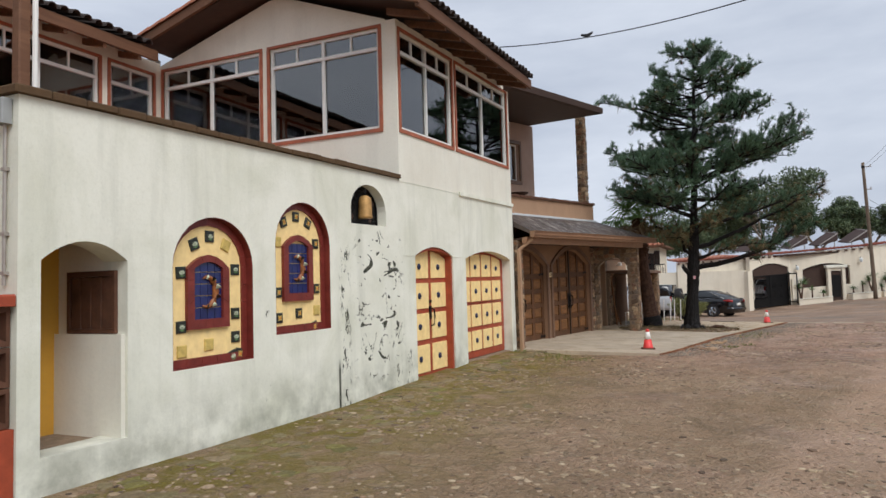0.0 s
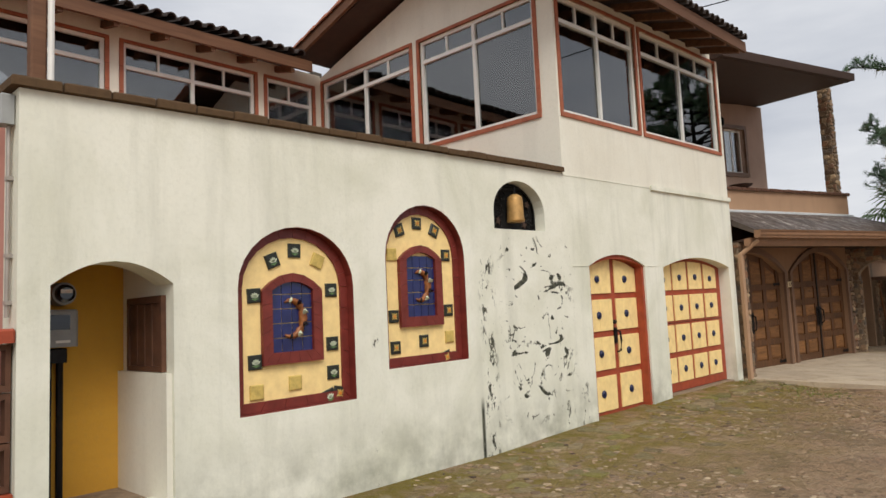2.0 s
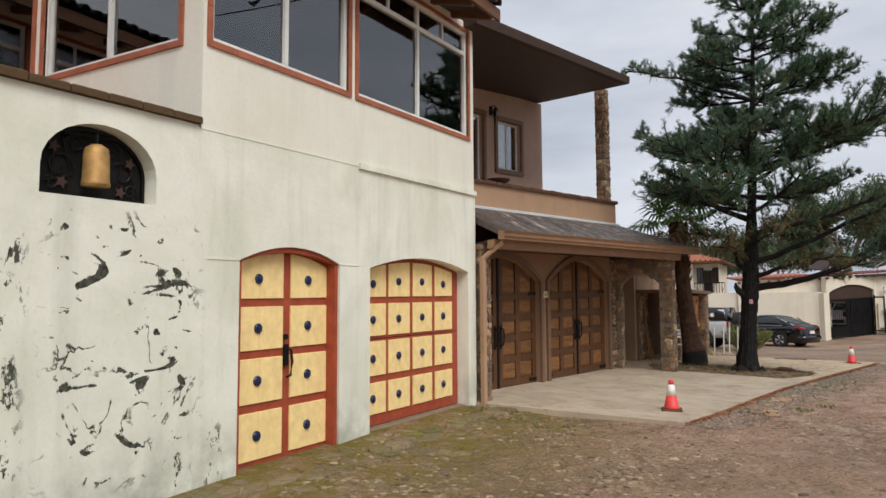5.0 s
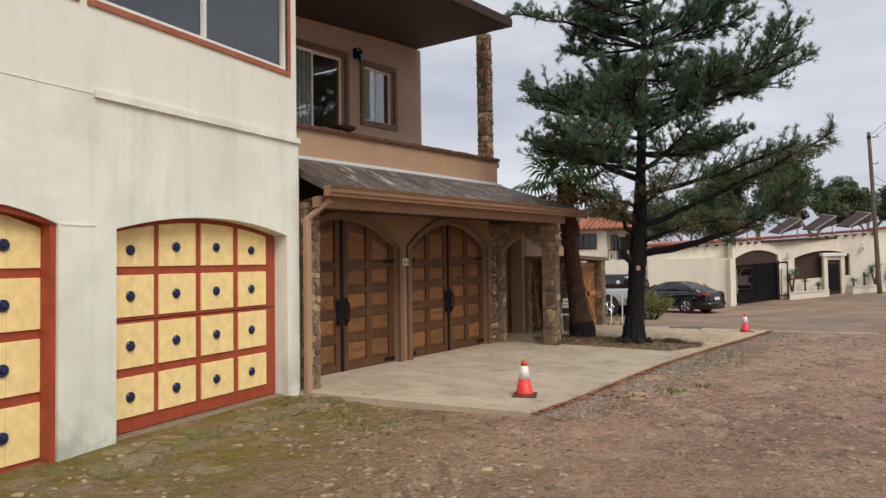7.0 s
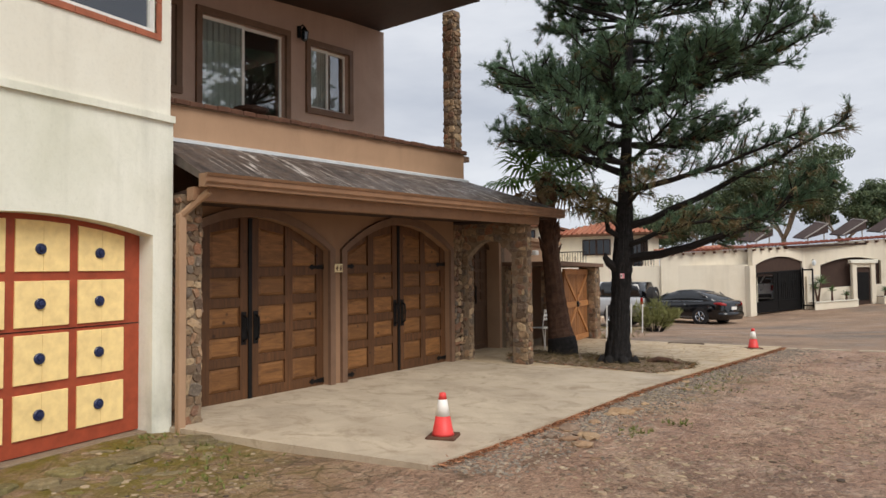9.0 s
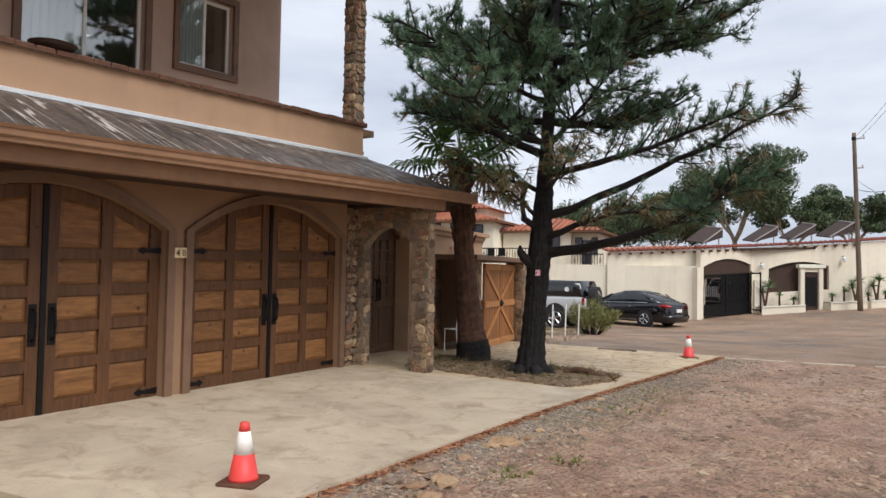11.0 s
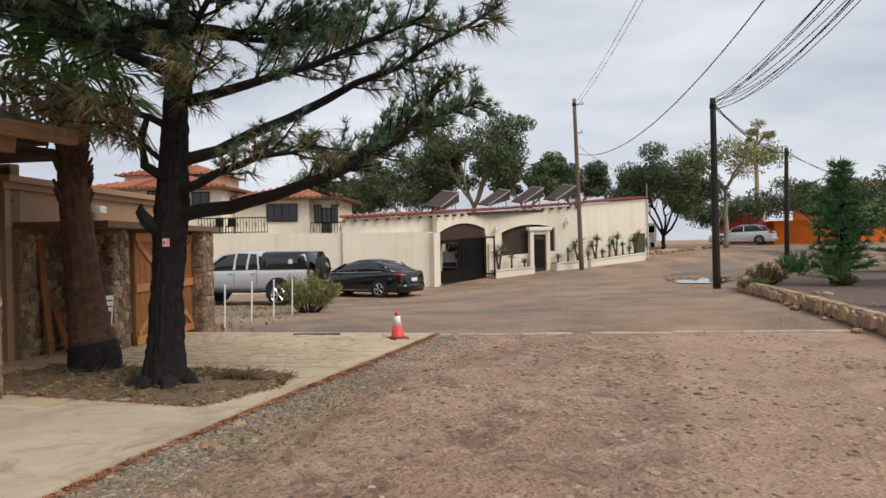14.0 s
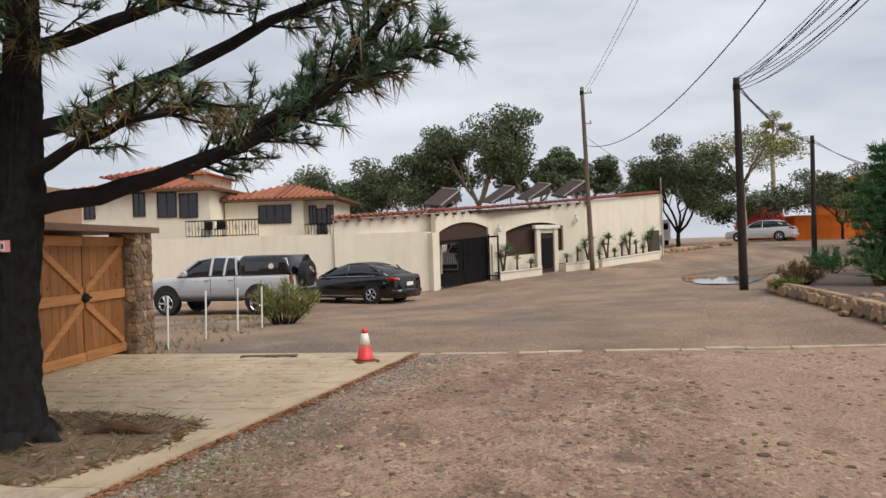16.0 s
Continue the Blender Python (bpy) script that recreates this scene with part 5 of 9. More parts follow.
for cu, cz in ((8.93, 2.87), (9.58, 2.82), (9.0, 2.60), (9.5, 2.57)):
    pts = [(cu + (0.055 if i % 2 == 0 else 0.026) * math.cos(math.pi * i / 5), -0.145, cz + (0.055 if i % 2 == 0 else 0.026) * math.sin(math.pi * i / 5)) for i in range(10)]
    part("iron_leaf", Mesh(fac).prism(pts, lambda u, n, z: (u, n + 0.008, z)), M["soffit"], grille)
for cu, cz, eu, ez in ((8.88, 2.50, 8.93, 2.87), (9.06, 2.50, 9.0, 2.95), (9.62, 2.50, 9.58, 2.82), (9.44, 2.50, 9.5, 2.93), (8.8, 2.58, 9.1, 2.68), (9.68, 2.56, 9.4, 2.66)):
    part("stem", Mesh(fac).tube([(cu, -0.15, cz), (cu * 0.5 + eu * 0.5 + 0.03, -0.15, (cz + ez) / 2), (eu, -0.15, ez)], 0.007, 5), M["iron"], grille)
bell = thing("bell", fac(9.22, -0.2, 2.6), "worn brass tube bell hung in the opening", "bell")
bx, by, bz = fac(9.22, -0.05, 2.58)
part("bell_body", Mesh().lathe((bx, by, bz), [(0.105, 0), (0.108, 0.02), (0.1, 0.05), (0.096, 0.25), (0.085, 0.30), (0.04, 0.33)], 18), M["bell"], bell, "", True)
part("hanger", Mesh(fac).tube([(9.22, -0.05, 2.9), (9.22, -0.05, 3.0)], 0.012, 6).tube([(9.0, -0.13, 2.98), (9.45, -0.13, 3.0)], 0.012, 6), M["iron"], bell)


# ---- the yellow doors ----
def knob(parent, u, z, n0):
    x, y, zz = fac(u, n0, z)
    part("clay_knob", Mesh().tube([(x, y, zz), (x + 0.014, y, zz), (x + 0.022, y, zz), (x + 0.016, y, zz), (x + 0.018, y, zz), (x + 0.032, y, zz), (x + 0.034, y, zz)], [0.052, 0.052, 0.044, 0.036, 0.026, 0.022, 0.008], 14), M["navy"], parent, "dark blue glazed boss")


def panelled(o, cols, rows, n0, label, name):
    """Red stiles and rails round yellow panels under an arched head; the top row follows the arch."""
    ua, ub, zb, zs, rise = o
    d = thing(name, fac((ua + ub) / 2, n0, zb), label, "door", kind="structure")
    part("backing_board", arch_panel(Mesh(fac), (ua, ub, zb, zs, rise), n0 - 0.05, n0), M["red"], d, "oxide red stiles and rails")
    for a, b in cols:
        for r_, (za, zc) in enumerate(rows):
            g_ = (a + b) / 2
            if r_ == len(rows) - 1:
                ta, tb, tm = [min(zc, arch(o, u) - 0.05) for u in (a, b, g_)]
            else:
                ta = tb = tm = zc
            m_ = Mesh(fac)
            m_.hexa([(a, n0, za), (g_ - 0.0015, n0, za), (g_ - 0.0015, n0 + 0.016, za + 0.004), (a, n0 + 0.016, za + 0.004), (a, n0, ta), (g_ - 0.0015, n0, tm), (g_ - 0.0015, n0 + 0.016, tm - 0.004), (a, n0 + 0.016, ta - 0.004)])
            m_.hexa([(g_ + 0.0015, n0, za), (b, n0, za), (b, n0 + 0.016, za + 0.004), (g_ + 0.0015, n0 + 0.016, za + 0.004), (g_ + 0.0015, n0, tm), (b, n0, tb), (b, n0 + 0.016, tb - 0.004), (g_ + 0.0015, n0 + 0.016, tm - 0.004)])
            part("yellow_panel", m_, M["yellow"], d)
            knob(d, g_ - 0.03, (za + min(zc, arch(o, g_) - 0.1)) / 2, n0 + 0.016)
    return d


d1 = panelled(D1, ((10.79, 11.47), (11.59, 12.19)), ((0.09, 0.555), (0.64, 1.085), (1.165, 1.60), (1.68, 2.2)), -0.16, "arched yellow panelled double door with red rails", "door_1")
part("door_frame", arch_ring(Mesh(fac), D1, inset(D1, 0.055, 0.0), -0.165, -0.03, sill=False), M["red"], d1, "red painted door frame")
part("door_handle", Mesh(fac).tube([(11.52, -0.13, 1.16), (11.52, -0.07, 1.14), (11.525, -0.06, 1.02), (11.52, -0.075, 0.88), (11.52, -0.13, 0.86)], [0.012, 0.014, 0.016, 0.014, 0.012], 8).box(11.48, 11.55, -0.15, -0.13, 0.98, 1.2), M["iron"], d1, "black iron pull handle")
part("door_lock", Mesh(fac).tube([(11.50, -0.15, 1.28), (11.50, -0.115, 1.28)], 0.03, 10), M["iron"], d1)
for z in (0.35, 1.0, 1.6):
    part("hinge", Mesh(fac).tube([(10.765, -0.14, z), (10.765, -0.14, z + 0.09)], 0.012, 6), M["iron"], d1)
d2 = panelled(D2, ((12.93, 13.47), (13.54, 14.06), (14.15, 14.67), (14.765, 15.28)), ((0.235, 0.62), (0.705, 1.13), (1.195, 1.60), (1.68, 2.2)), -0.2, "yellow panelled garage door with red rails", "door_2")
part("section_seam", Mesh(fac).box(D2[0], D2[1], -0.2, -0.196, 1.157, 1.166), M["car_black"], d2)
structure("door_threshold", Mesh(fac).chamfer(D2[0], D2[1], -0.3, -0.06, -0.1, 0.09, 0.01), M["mortar"], "rough concrete threshold under the garage door")


# ---- timber garage doors ----
def garage_door(o, place, n0, name, handles):
    ua, ub, zb, zs, rise = o
    d = thing(name, place((ua + ub) / 2, n0, zb), "arched stained timber garage doors with raised panels", "garage door", "timber garage doors", kind="structure")
    part("arch_trim", arch_ring(Mesh(place), (ua - 0.11, ub + 0.11, zb - 0.05, zs + 0.02, rise + 0.1), (ua, ub, zb - 0.05, zs, rise), 0.0, 0.05, sill=False), M["brown_trim"], d, "brown arch moulding")
    mid = (ua + ub) / 2
    o2 = (ua, ub, zb + 0.01, zs, rise)
    for s_, (a, b) in enumerate(((ua + 0.01, mid - 0.012), (mid + 0.012, ub - 0.01))):
        m_ = Mesh(place)
        k = 10
        for i in range(k):
            p_, q_ = a + (b - a) * i / k, a + (b - a) * (i + 1) / k
            m_.hexa([(p_, n0 - 0.05, zb + 0.02), (q_, n0 - 0.05, zb + 0.02), (q_, n0 - 0.015, zb + 0.02), (p_, n0 - 0.015, zb + 0.02), (p_, n0 - 0.05, arch(o2, p_) - 0.01), (q_, n0 - 0.05, arch(o2, q_) - 0.01), (q_, n0 - 0.015, arch(o2, q_) - 0.01), (p_, n0 - 0.015, arch(o2, p_) - 0.01)])
        leaf = part("door_leaf", m_, M["gdoor"], d, "knotty stained timber leaf")
        st = 0.14
        cw = (b - a - 3 * st) / 2
        # stiles and rails stand proud of the leaf
        for c_ in range(3):
            p_ = a + (st + cw) * c_
            m_ = Mesh(place).hexa([(p_, n0 - 0.015, zb + 0.02), (p_ + st, n0 - 0.015, zb + 0.02), (p_ + st, n0 + 0.012, zb + 0.02), (p_, n0 + 0.012, zb + 0.02), (p_, n0 - 0.015, arch(o2, p_) - 0.01), (p_ + st, n0 - 0.015, arch(o2, p_ + st) - 0.01), (p_ + st, n0 + 0.012, arch(o2, p_ + st) - 0.01), (p_, n0 + 0.012, arch(o2, p_) - 0.01)])
            part("stile", m_, M["gdoor"], leaf)
        zr = [zb + 0.02, zb + 0.49, zb + 0.87, zb + 1.24, zb + 1.62]
        for c_ in range(2):
            p_ = a + st + (st + cw) * c_
            q_ = p_ + cw
            for r_ in range(5):
                z0 = zr[r_]
                h_ = 0.16 if r_ == 0 else 0.11
                part("rail", Mesh(place).box(p_, q_, n0 - 0.015, n0 + 0.010, z0, z0 + h_), M["gdoor"], leaf)
                lo = z0 + h_ + 0.012
                if r_ < 4:
                    ta = tb = zr[r_ + 1] - 0.012
                else:
                    ta, tb = arch(o2, p_ + 0.02) - 0.13, arch(o2, q_ - 0.02) - 0.13
                i_ = 0.035
                m2 = Mesh(place)
                P0 = [(p_ + 0.012, lo), (q_ - 0.012, lo), (q_ - 0.012, tb), (p_ + 0.012, ta)]
                P1 = [(p_ + 0.012 + i_, lo + i_), (q_ - 0.012 - i_, lo + i_), (q_ - 0.012 - i_, tb - i_), (p_ + 0.012 + i_, ta - i_)]
                m2.hexa([(u, n0 - 0.013, z) for u, z in P0] + [(u, n0 + 0.006, z) for u, z in P1])
                part("raised_panel", m2, M["gpanel"], leaf)
        hx = a if s_ == 0 else b
        sg = 1 if s_ == 0 else -1
        for z in (zb + 0.12, zb + 1.72):
            m2 = Mesh(place)
            m2.prism([(hx, n0 + 0.013, z + 0.035), (hx, n0 + 0.013, z - 0.035), (hx + sg * 0.2, n0 + 0.013, z - 0.02), (hx + sg * 0.24, n0 + 0.013, z - 0.04), (hx + sg * 0.3, n0 + 0.013, z), (hx + sg * 0.24, n0 + 0.013, z + 0.04), (hx + sg * 0.2, n0 + 0.013, z + 0.02)], lambda u, n, zz: (u, n + 0.01, zz))
            part("strap_hinge", m2, M["iron"], leaf, "black iron strap hinge")
        hxm = mid - sg * -0.02 * 0 + (-0.10 if s_ == 0 else 0.10)
        part("pull_handle", Mesh(place).box(hxm - 0.04, hxm + 0.04, n0 + 0.013, n0 + 0.022, zb + 0.75, zb + 1.17).tube([(hxm, n0 + 0.02, zb + 0.8), (hxm, n0 + 0.075, zb + 0.83), (hxm, n0 + 0.085, zb + 0.96), (hxm, n0 + 0.075, zb + 1.09), (hxm, n0 + 0.02, zb + 1.12)], 0.016, 6), M["iron"], leaf, "black iron pull handle")
    part("astragal", Mesh(place).box(mid - 0.03, mid + 0.03, n0 - 0.02, n0 + 0.03, zb + 0.02, zs + rise - 0.02), M["iron"], d, "dark meeting strip")
    return d


garage_door(G1, hou, -0.10, "door_3", True)
garage_door(G2, hou, -0.10, "door_4", True)
structure("garage_back", Mesh(hou).box(-0.6, 6.0, -0.9, -0.8, -0.1, 3.1), M["shade_hole"])
# house number
plate = thing("house_number", hou(2.74, 0.05, 1.7), "two ivory tiles lettered 48", "house number")
for i, ch in enumerate("48"):
    a = 2.655 + i * 0.088
    t_ = part("number_tile", Mesh(hou).chamfer(a, a + 0.082, 0.05, 0.062, 1.69, 1.81, 0.003), M["number"], plate)
    cu = bpy.data.curves.new("digit", "FONT")
    cu.body, cu.size, cu.extrude, cu.align_x = ch, 0.115, 0.002, "CENTER"
    cu.materials.append(M["number_ink"])
    dg = new("digit", cu)
    x_, y_, z_ = hou(a + 0.041, 0.066, 1.71)
    dg.parent = t_
    dg.matrix_parent_inverse = t_.matrix_world.inverted()
    dg.matrix_basis = pose(x_, y_, z_, 90, 0, 90 - 7.6)

# ---- balcony windows and lamp ----
def hw(u, n, z):
    return hou(u, n - 2.0, z)


for i, (a, b, zb, zt, _) in enumerate(HW):
    o = thing("window_%d" % (i + 10), hw((a + b) / 2, 0, zb), "sliding window with white sashes and brown stucco surround", "window", kind="structure")
    f = Mesh(hw)
    mid = (a + b) / 2
    for p_, q_, dn in ((a, mid + 0.03, -0.06), (mid - 0.03, b, -0.09)):
        f.box(p_, q_, dn - 0.03, dn, zb, zb + 0.05).box(p_, q_, dn - 0.03, dn, zt - 0.05, zt).box(p_, p_ + 0.05, dn - 0.03, dn, zb + 0.05, zt - 0.05).box(q_ - 0.05, q_, dn - 0.03, dn, zb + 0.05, zt - 0.05)
        pn = part("pane", Mesh(hw).box(p_ + 0.05, q_ - 0.05, dn - 0.018, dn - 0.012, zb + 0.05, zt - 0.05), CLEAR, o)
        pn.visible_shadow = False
    part("window_frame", f, M["white_frame"], o)
    t_ = 0.1
    m_ = Mesh(hw)
    m_.box(a - t_, b + t_, -0.02, 0.05, zt, zt + t_).box(a - t_, a, -0.02, 0.05, zb, zt).box(b, b + t_, -0.02, 0.05, zb, zt)
    if i != 1:
        m_.box(a - t_, b + t_, -0.02, 0.06, zb - t_, zb)
    part("surround", m_, M["brown_trim"], o, "dark brown moulded surround")
    cur = Mesh(hw)
    n_ = 7
    for j in range(n_):
        p_ = a + 0.08 + (mid - a - 0.1) * j / n_
        cur.tube([(p_ + 0.05, -0.15, zb), (p_ + 0.05, -0.15, zt)], (mid - a) / n_ * 0.6, 6)
    part("curtain", cur, M["curtain"], o, "pale hanging curtain")
lamp = thing("wall_lamp", hw(3.95, 0.05, 5.85), "small dark wall lantern", "lamp")
part("bracket", Mesh(hw).box(3.91, 3.97, 0.0, 0.06, 5.75, 5.95).tube([(3.94, 0.04, 5.92), (3.94, 0.12, 5.96), (3.94, 0.16, 5.9)], 0.012, 6), M["iron"], lamp)
lx, ly, lz = hw(3.94, 0.16, 5.66)
part("lantern", Mesh().lathe((lx, ly, lz), [(0.02, 0), (0.06, 0.03), (0.075, 0.16), (0.085, 0.17), (0.03, 0.25), (0.01, 0.28)], 8), M["car_glass"], lamp)
bowl = thing("planter_bowl", hou(2.35, -0.02, 3.77), "flat dark bowl resting on the balcony cap", "bowl")
bx, by, bz = hou(1.15, -0.03, 3.77)
part("bowl", Mesh().lathe((bx, by, bz), [(0.1, 0), (0.2, 0.04), (0.23, 0.075), (0.2, 0.07)], 16), M["soffit"], bowl)
# downpipe beside the corner column
dp = thing("downpipe", hou(0.0, 0.68, 0.05), "brown square downpipe with an elbow", "downpipe")
part("downpipe_shaft", Mesh(hou).chamfer(-0.43, -0.34, 0.60, 0.68, 0.0, 2.38, 0.01), M["tan_wall"], dp)
part("elbow", Mesh(hou).tube([(-0.385, 0.64, 2.3), (-0.385, 0.64, 2.36), (-0.30, 0.82, 2.52), (-0.26, 0.93, 2.6), (-0.26, 0.94, 2.68)], 0.042, 8), M["tan_wall"], dp)
# ---- entry door, gate, yard ----
pe = lambda u, n, z: hou(u, n - 0.6, z)
od = (7.1, 8.4, 0.06, 2.03, 0.28)
d = thing("door_5", pe(7.75, -0.1, 0.06), "dark timber double entry door with raised squares", "door", kind="structure")
part("jamb", arch_ring(Mesh(pe), (7.05, 8.45, 0.06, 2.05, 0.3), od, -0.16, 0.01, sill=False), M["entry"], d)
for s_, (a0, a1) in enumerate(((7.1, 7.745), (7.755, 8.4))):
    lf = part("door_leaf", Mesh(pe).box(a0, a1, -0.13, -0.08, 0.08, 2.05), M["entry"], d)
    part("stile", Mesh(pe).chamfer(a0, a0 + 0.06, -0.08, -0.06, 0.08, 2.05, 0.004), M["entry"], lf)
    part("stile", Mesh(pe).chamfer(a1 - 0.06, a1, -0.08, -0.06, 0.08, 2.05, 0.004), M["entry"], lf)
    for zr in (0.08, 0.92):
        part("rail", Mesh(pe).chamfer(a0 + 0.06, a1 - 0.06, -0.08, -0.06, zr, zr + 0.1, 0.004), M["entry"], lf)
    part("lower_panel", Mesh(pe).chamfer(a0 + 0.1, a1 - 0.1, -0.08, -0.065, 0.24, 0.86, 0.01), M["entry"], lf)
    for r_ in range(5):
        for c_ in range(2):
            ua, zq = a0 + 0.085 + c_ * 0.25, 1.06 + r_ * 0.2
            part("raised_square", Mesh(pe).chamfer(ua, ua + 0.215, -0.08, -0.045, zq, zq + 0.16, 0.025), M["entry"], lf)
    hu = a1 - 0.05 if s_ == 0 else a0 + 0.05
    part("pull_handle", Mesh(pe).tube([(hu, -0.06, 0.98), (hu, 0.0, 1.0), (hu, 0.0, 1.32), (hu, -0.06, 1.34)], 0.018, 8), M["iron"], lf, "black iron pull handle")
part("arched_head", arch_panel(Mesh(pe), (7.1, 8.4, 2.0, 2.03, 0.28), -0.14, -0.07), M["entry"], d)

gate = thing("barn_gate", (-4.42, 27.0, 0.05), "new cedar double gate with cross braces", "gate")
for s_, (y0, y1) in enumerate(((26.02, 27.04), (27.06, 28.10))):
    lf = part("gate_leaf", Mesh().box(-4.49, -4.465, y0, y1, 0.1, 1.84), M["barn"], gate)
    n_ = 6
    for i in range(n_):
        a, b = y0 + (y1 - y0) * i / n_, y0 + (y1 - y0) * (i + 1) / n_
        part("board", Mesh().chamfer(-4.465, -4.445, a + 0.004, b - 0.004, 0.1, 1.84, 0.004), M["barn"], lf)
    for za, zc in ((0.1, 0.23), (1.71, 1.84), (0.92, 1.05)):
        part("rail", Mesh().chamfer(-4.445, -4.415, y0, y1, za, zc, 0.004), M["cedar_brace"], lf)
    # braces run from the outer corners to the latch
    ym, yo = (y1 - 0.02, y0 + 0.06) if s_ == 0 else (y0 + 0.02, y1 - 0.06)
    for zo, zi in ((0.26, 0.9), (1.7, 1.07)):
        k = 0.055
        part("brace", Mesh().hexa([(-4.444, yo, zo - k), (-4.444, ym, zi - k), (-4.418, ym, zi - k), (-4.418, yo, zo - k), (-4.444, yo, zo + k), (-4.444, ym, zi + k), (-4.418, ym, zi + k), (-4.418, yo, zo + k)]), M["cedar_brace"], lf)
part("latch", Mesh().tube([(-4.415, 27.05, 0.985), (-4.38, 27.05, 0.985)], [0.075, 0.06], 12).box(-4.40, -4.37, 26.95, 27.15, 0.97, 1.0), M["iron"], gate, "black ring latch")


def bistro_chair(at, turn):
    o = thing("metal_chair", at, "white slatted metal garden chair by the stone wall", "chair", m=pose(*at, 0, 0, turn))
    P = o.matrix_world
    def pl(x, y, z):
        return P @ Vector((x, y, z))
    def sub(name, m_):
        return part(name, m_, M["white"], o)
    for sx in (-0.2, 0.2):
        sub("leg", Mesh(pl).tube([(sx, -0.2, 0), (sx, -0.19, 0.44)], 0.012, 6))
        sub("leg", Mesh(pl).tube([(sx, 0.24, 0), (sx, 0.17, 0.45), (sx, 0.24, 0.86)], 0.012, 6))
    for i in range(6):
        sub("seat_slat", Mesh(pl).chamfer(-0.21, 0.21, -0.2 + i * 0.065, -0.155 + i * 0.065, 0.435, 0.452, 0.004))
    for i in range(3):
        sub("back_slat", Mesh(pl).chamfer(-0.2, 0.2, 0.20 + i * 0.012, 0.215 + i * 0.012, 0.62 + i * 0.085, 0.68 + i * 0.085, 0.003))
    return o


bistro_chair((-4.68, 25.2, 0.085), 240)
for i, (x, y, h, lean) in enumerate(((-5.31, 25.1, 1.78, 0.04), (-5.3, 25.42, 0.72, 0.1))):
    b_ = thing("loose_plank", (x, y, 0.1), "raw cedar plank leaning on the stone wall", "plank", "leaning planks")
    part("plank", Mesh().hexa([(x + lean, y, 0.09), (x + lean + 0.03, y, 0.09), (x + lean + 0.03, y + 0.13, 0.09), (x + lean, y + 0.13, 0.09), (x - 0.11, y, h), (x - 0.08, y, h), (x - 0.08, y + 0.13, h), (x - 0.11, y + 0.13, h)]), M["barn"], b_)
b_ = thing("rusty_plate", (-4.3, 28.75, 0), "short rusty plank leaning on the gate post", "plank")
part("plank", Mesh().hexa([(-4.36, 28.78, 0), (-4.3, 28.78, 0), (-4.3, 28.86, 0), (-4.36, 28.86, 0), (-4.42, 28.66, 0.5), (-4.36, 28.66, 0.5), (-4.36, 28.7, 0.5), (-4.42, 28.7, 0.5)]), M["rust"], b_)


# ---- traffic cones and stakes ----
def cone(at, turn):
    o = thing("traffic_cone", at, "red traffic cone with a white band on a dark base", "traffic cone", "traffic cones", m=pose(*at, 0, 0, turn))
    P = o.matrix_world
    def pl(x, y, z):
        return P @ Vector((x, y, z))
    part("base", Mesh(pl).chamfer(-0.15, 0.15, -0.15, 0.15, 0, 0.03, 0.012), M["rust"], o, "dirty brown rubber base")
    part("lower_cone", Mesh(pl).lathe((0, 0, 0.03), [(0.115, 0), (0.108, 0.02), (0.074, 0.19)], 20), M["cone_red"], o, "", True)
    part("white_band", Mesh(pl).lathe((0, 0, 0.22), [(0.0745, 0), (0.044, 0.165)], 20), M["cone_white"], o, "reflective white band", True)
    part("tip", Mesh(pl).lathe((0, 0, 0.385), [(0.0435, 0), (0.033, 0.06), (0.022, 0.066)], 20), M["cone_red"], o, "", True)
    return o


cone((-3.02, 16.66, slab_z(-3.02, 16.66) - 0.004), 12)
cone((-0.50, 27.0, slab_z(-0.5, 27.0) - 0.004), 30)
for x, y in ((-4.13, 28.85), (-4.02, 30.1), (-4.05, 31.75), (-3.9, 32.8)):
    o = thing("marker_stake", (x, y, gz(x, y) - 0.05), "thin white marker stake in the verge", "stake", "white marker stakes")
    part("rod", Mesh().tube([(x, y, gz(x, y) - 0.05), (x + 0.02, y, gz(x, y) + 0.84)], 0.018, 8), M["white"], o)
    part("rod_cap", Mesh().tube([(x + 0.02, y, gz(x, y) + 0.84), (x + 0.02, y, gz(x, y) + 0.87)], 0.022, 8), M["white"], o)


# ---- trees ----
def spikes(points, dirs, count, length, width, spread, seed, curl=0.0):
    """Bundles of thin pointed blades at points, fanned round dirs."""
    rg = np.random.default_rng(seed)
    P = np.repeat(np.asarray(points, float), count, 0)
    D = np.repeat(np.asarray(dirs, float), count, 0)
    n = len(P)
    D = D / (np.linalg.norm(D, axis=1, keepdims=True) + 1e-9)
    R = rg.normal(size=(n, 3))
    D = D + R * spread
    D /= np.linalg.norm(D, axis=1, keepdims=True) + 1e-9
    S = np.cross(D, rg.normal(size=(n, 3)))
    S /= np.linalg.norm(S, axis=1, keepdims=True) + 1e-9
    L = length * rg.uniform(0.65, 1.2, (n, 1))
    tip = P + D * L
    tip[:, 2] -= curl * L[:, 0]
    V = np.empty((n, 3, 3))
    V[:, 0], V[:, 1], V[:, 2] = P + S * width, P - S * width, tip
    m = Mesh()
    m.v = V.reshape(-1, 3).tolist()
    m.f = np.arange(3 * n).reshape(-1, 3).tolist()
    return m


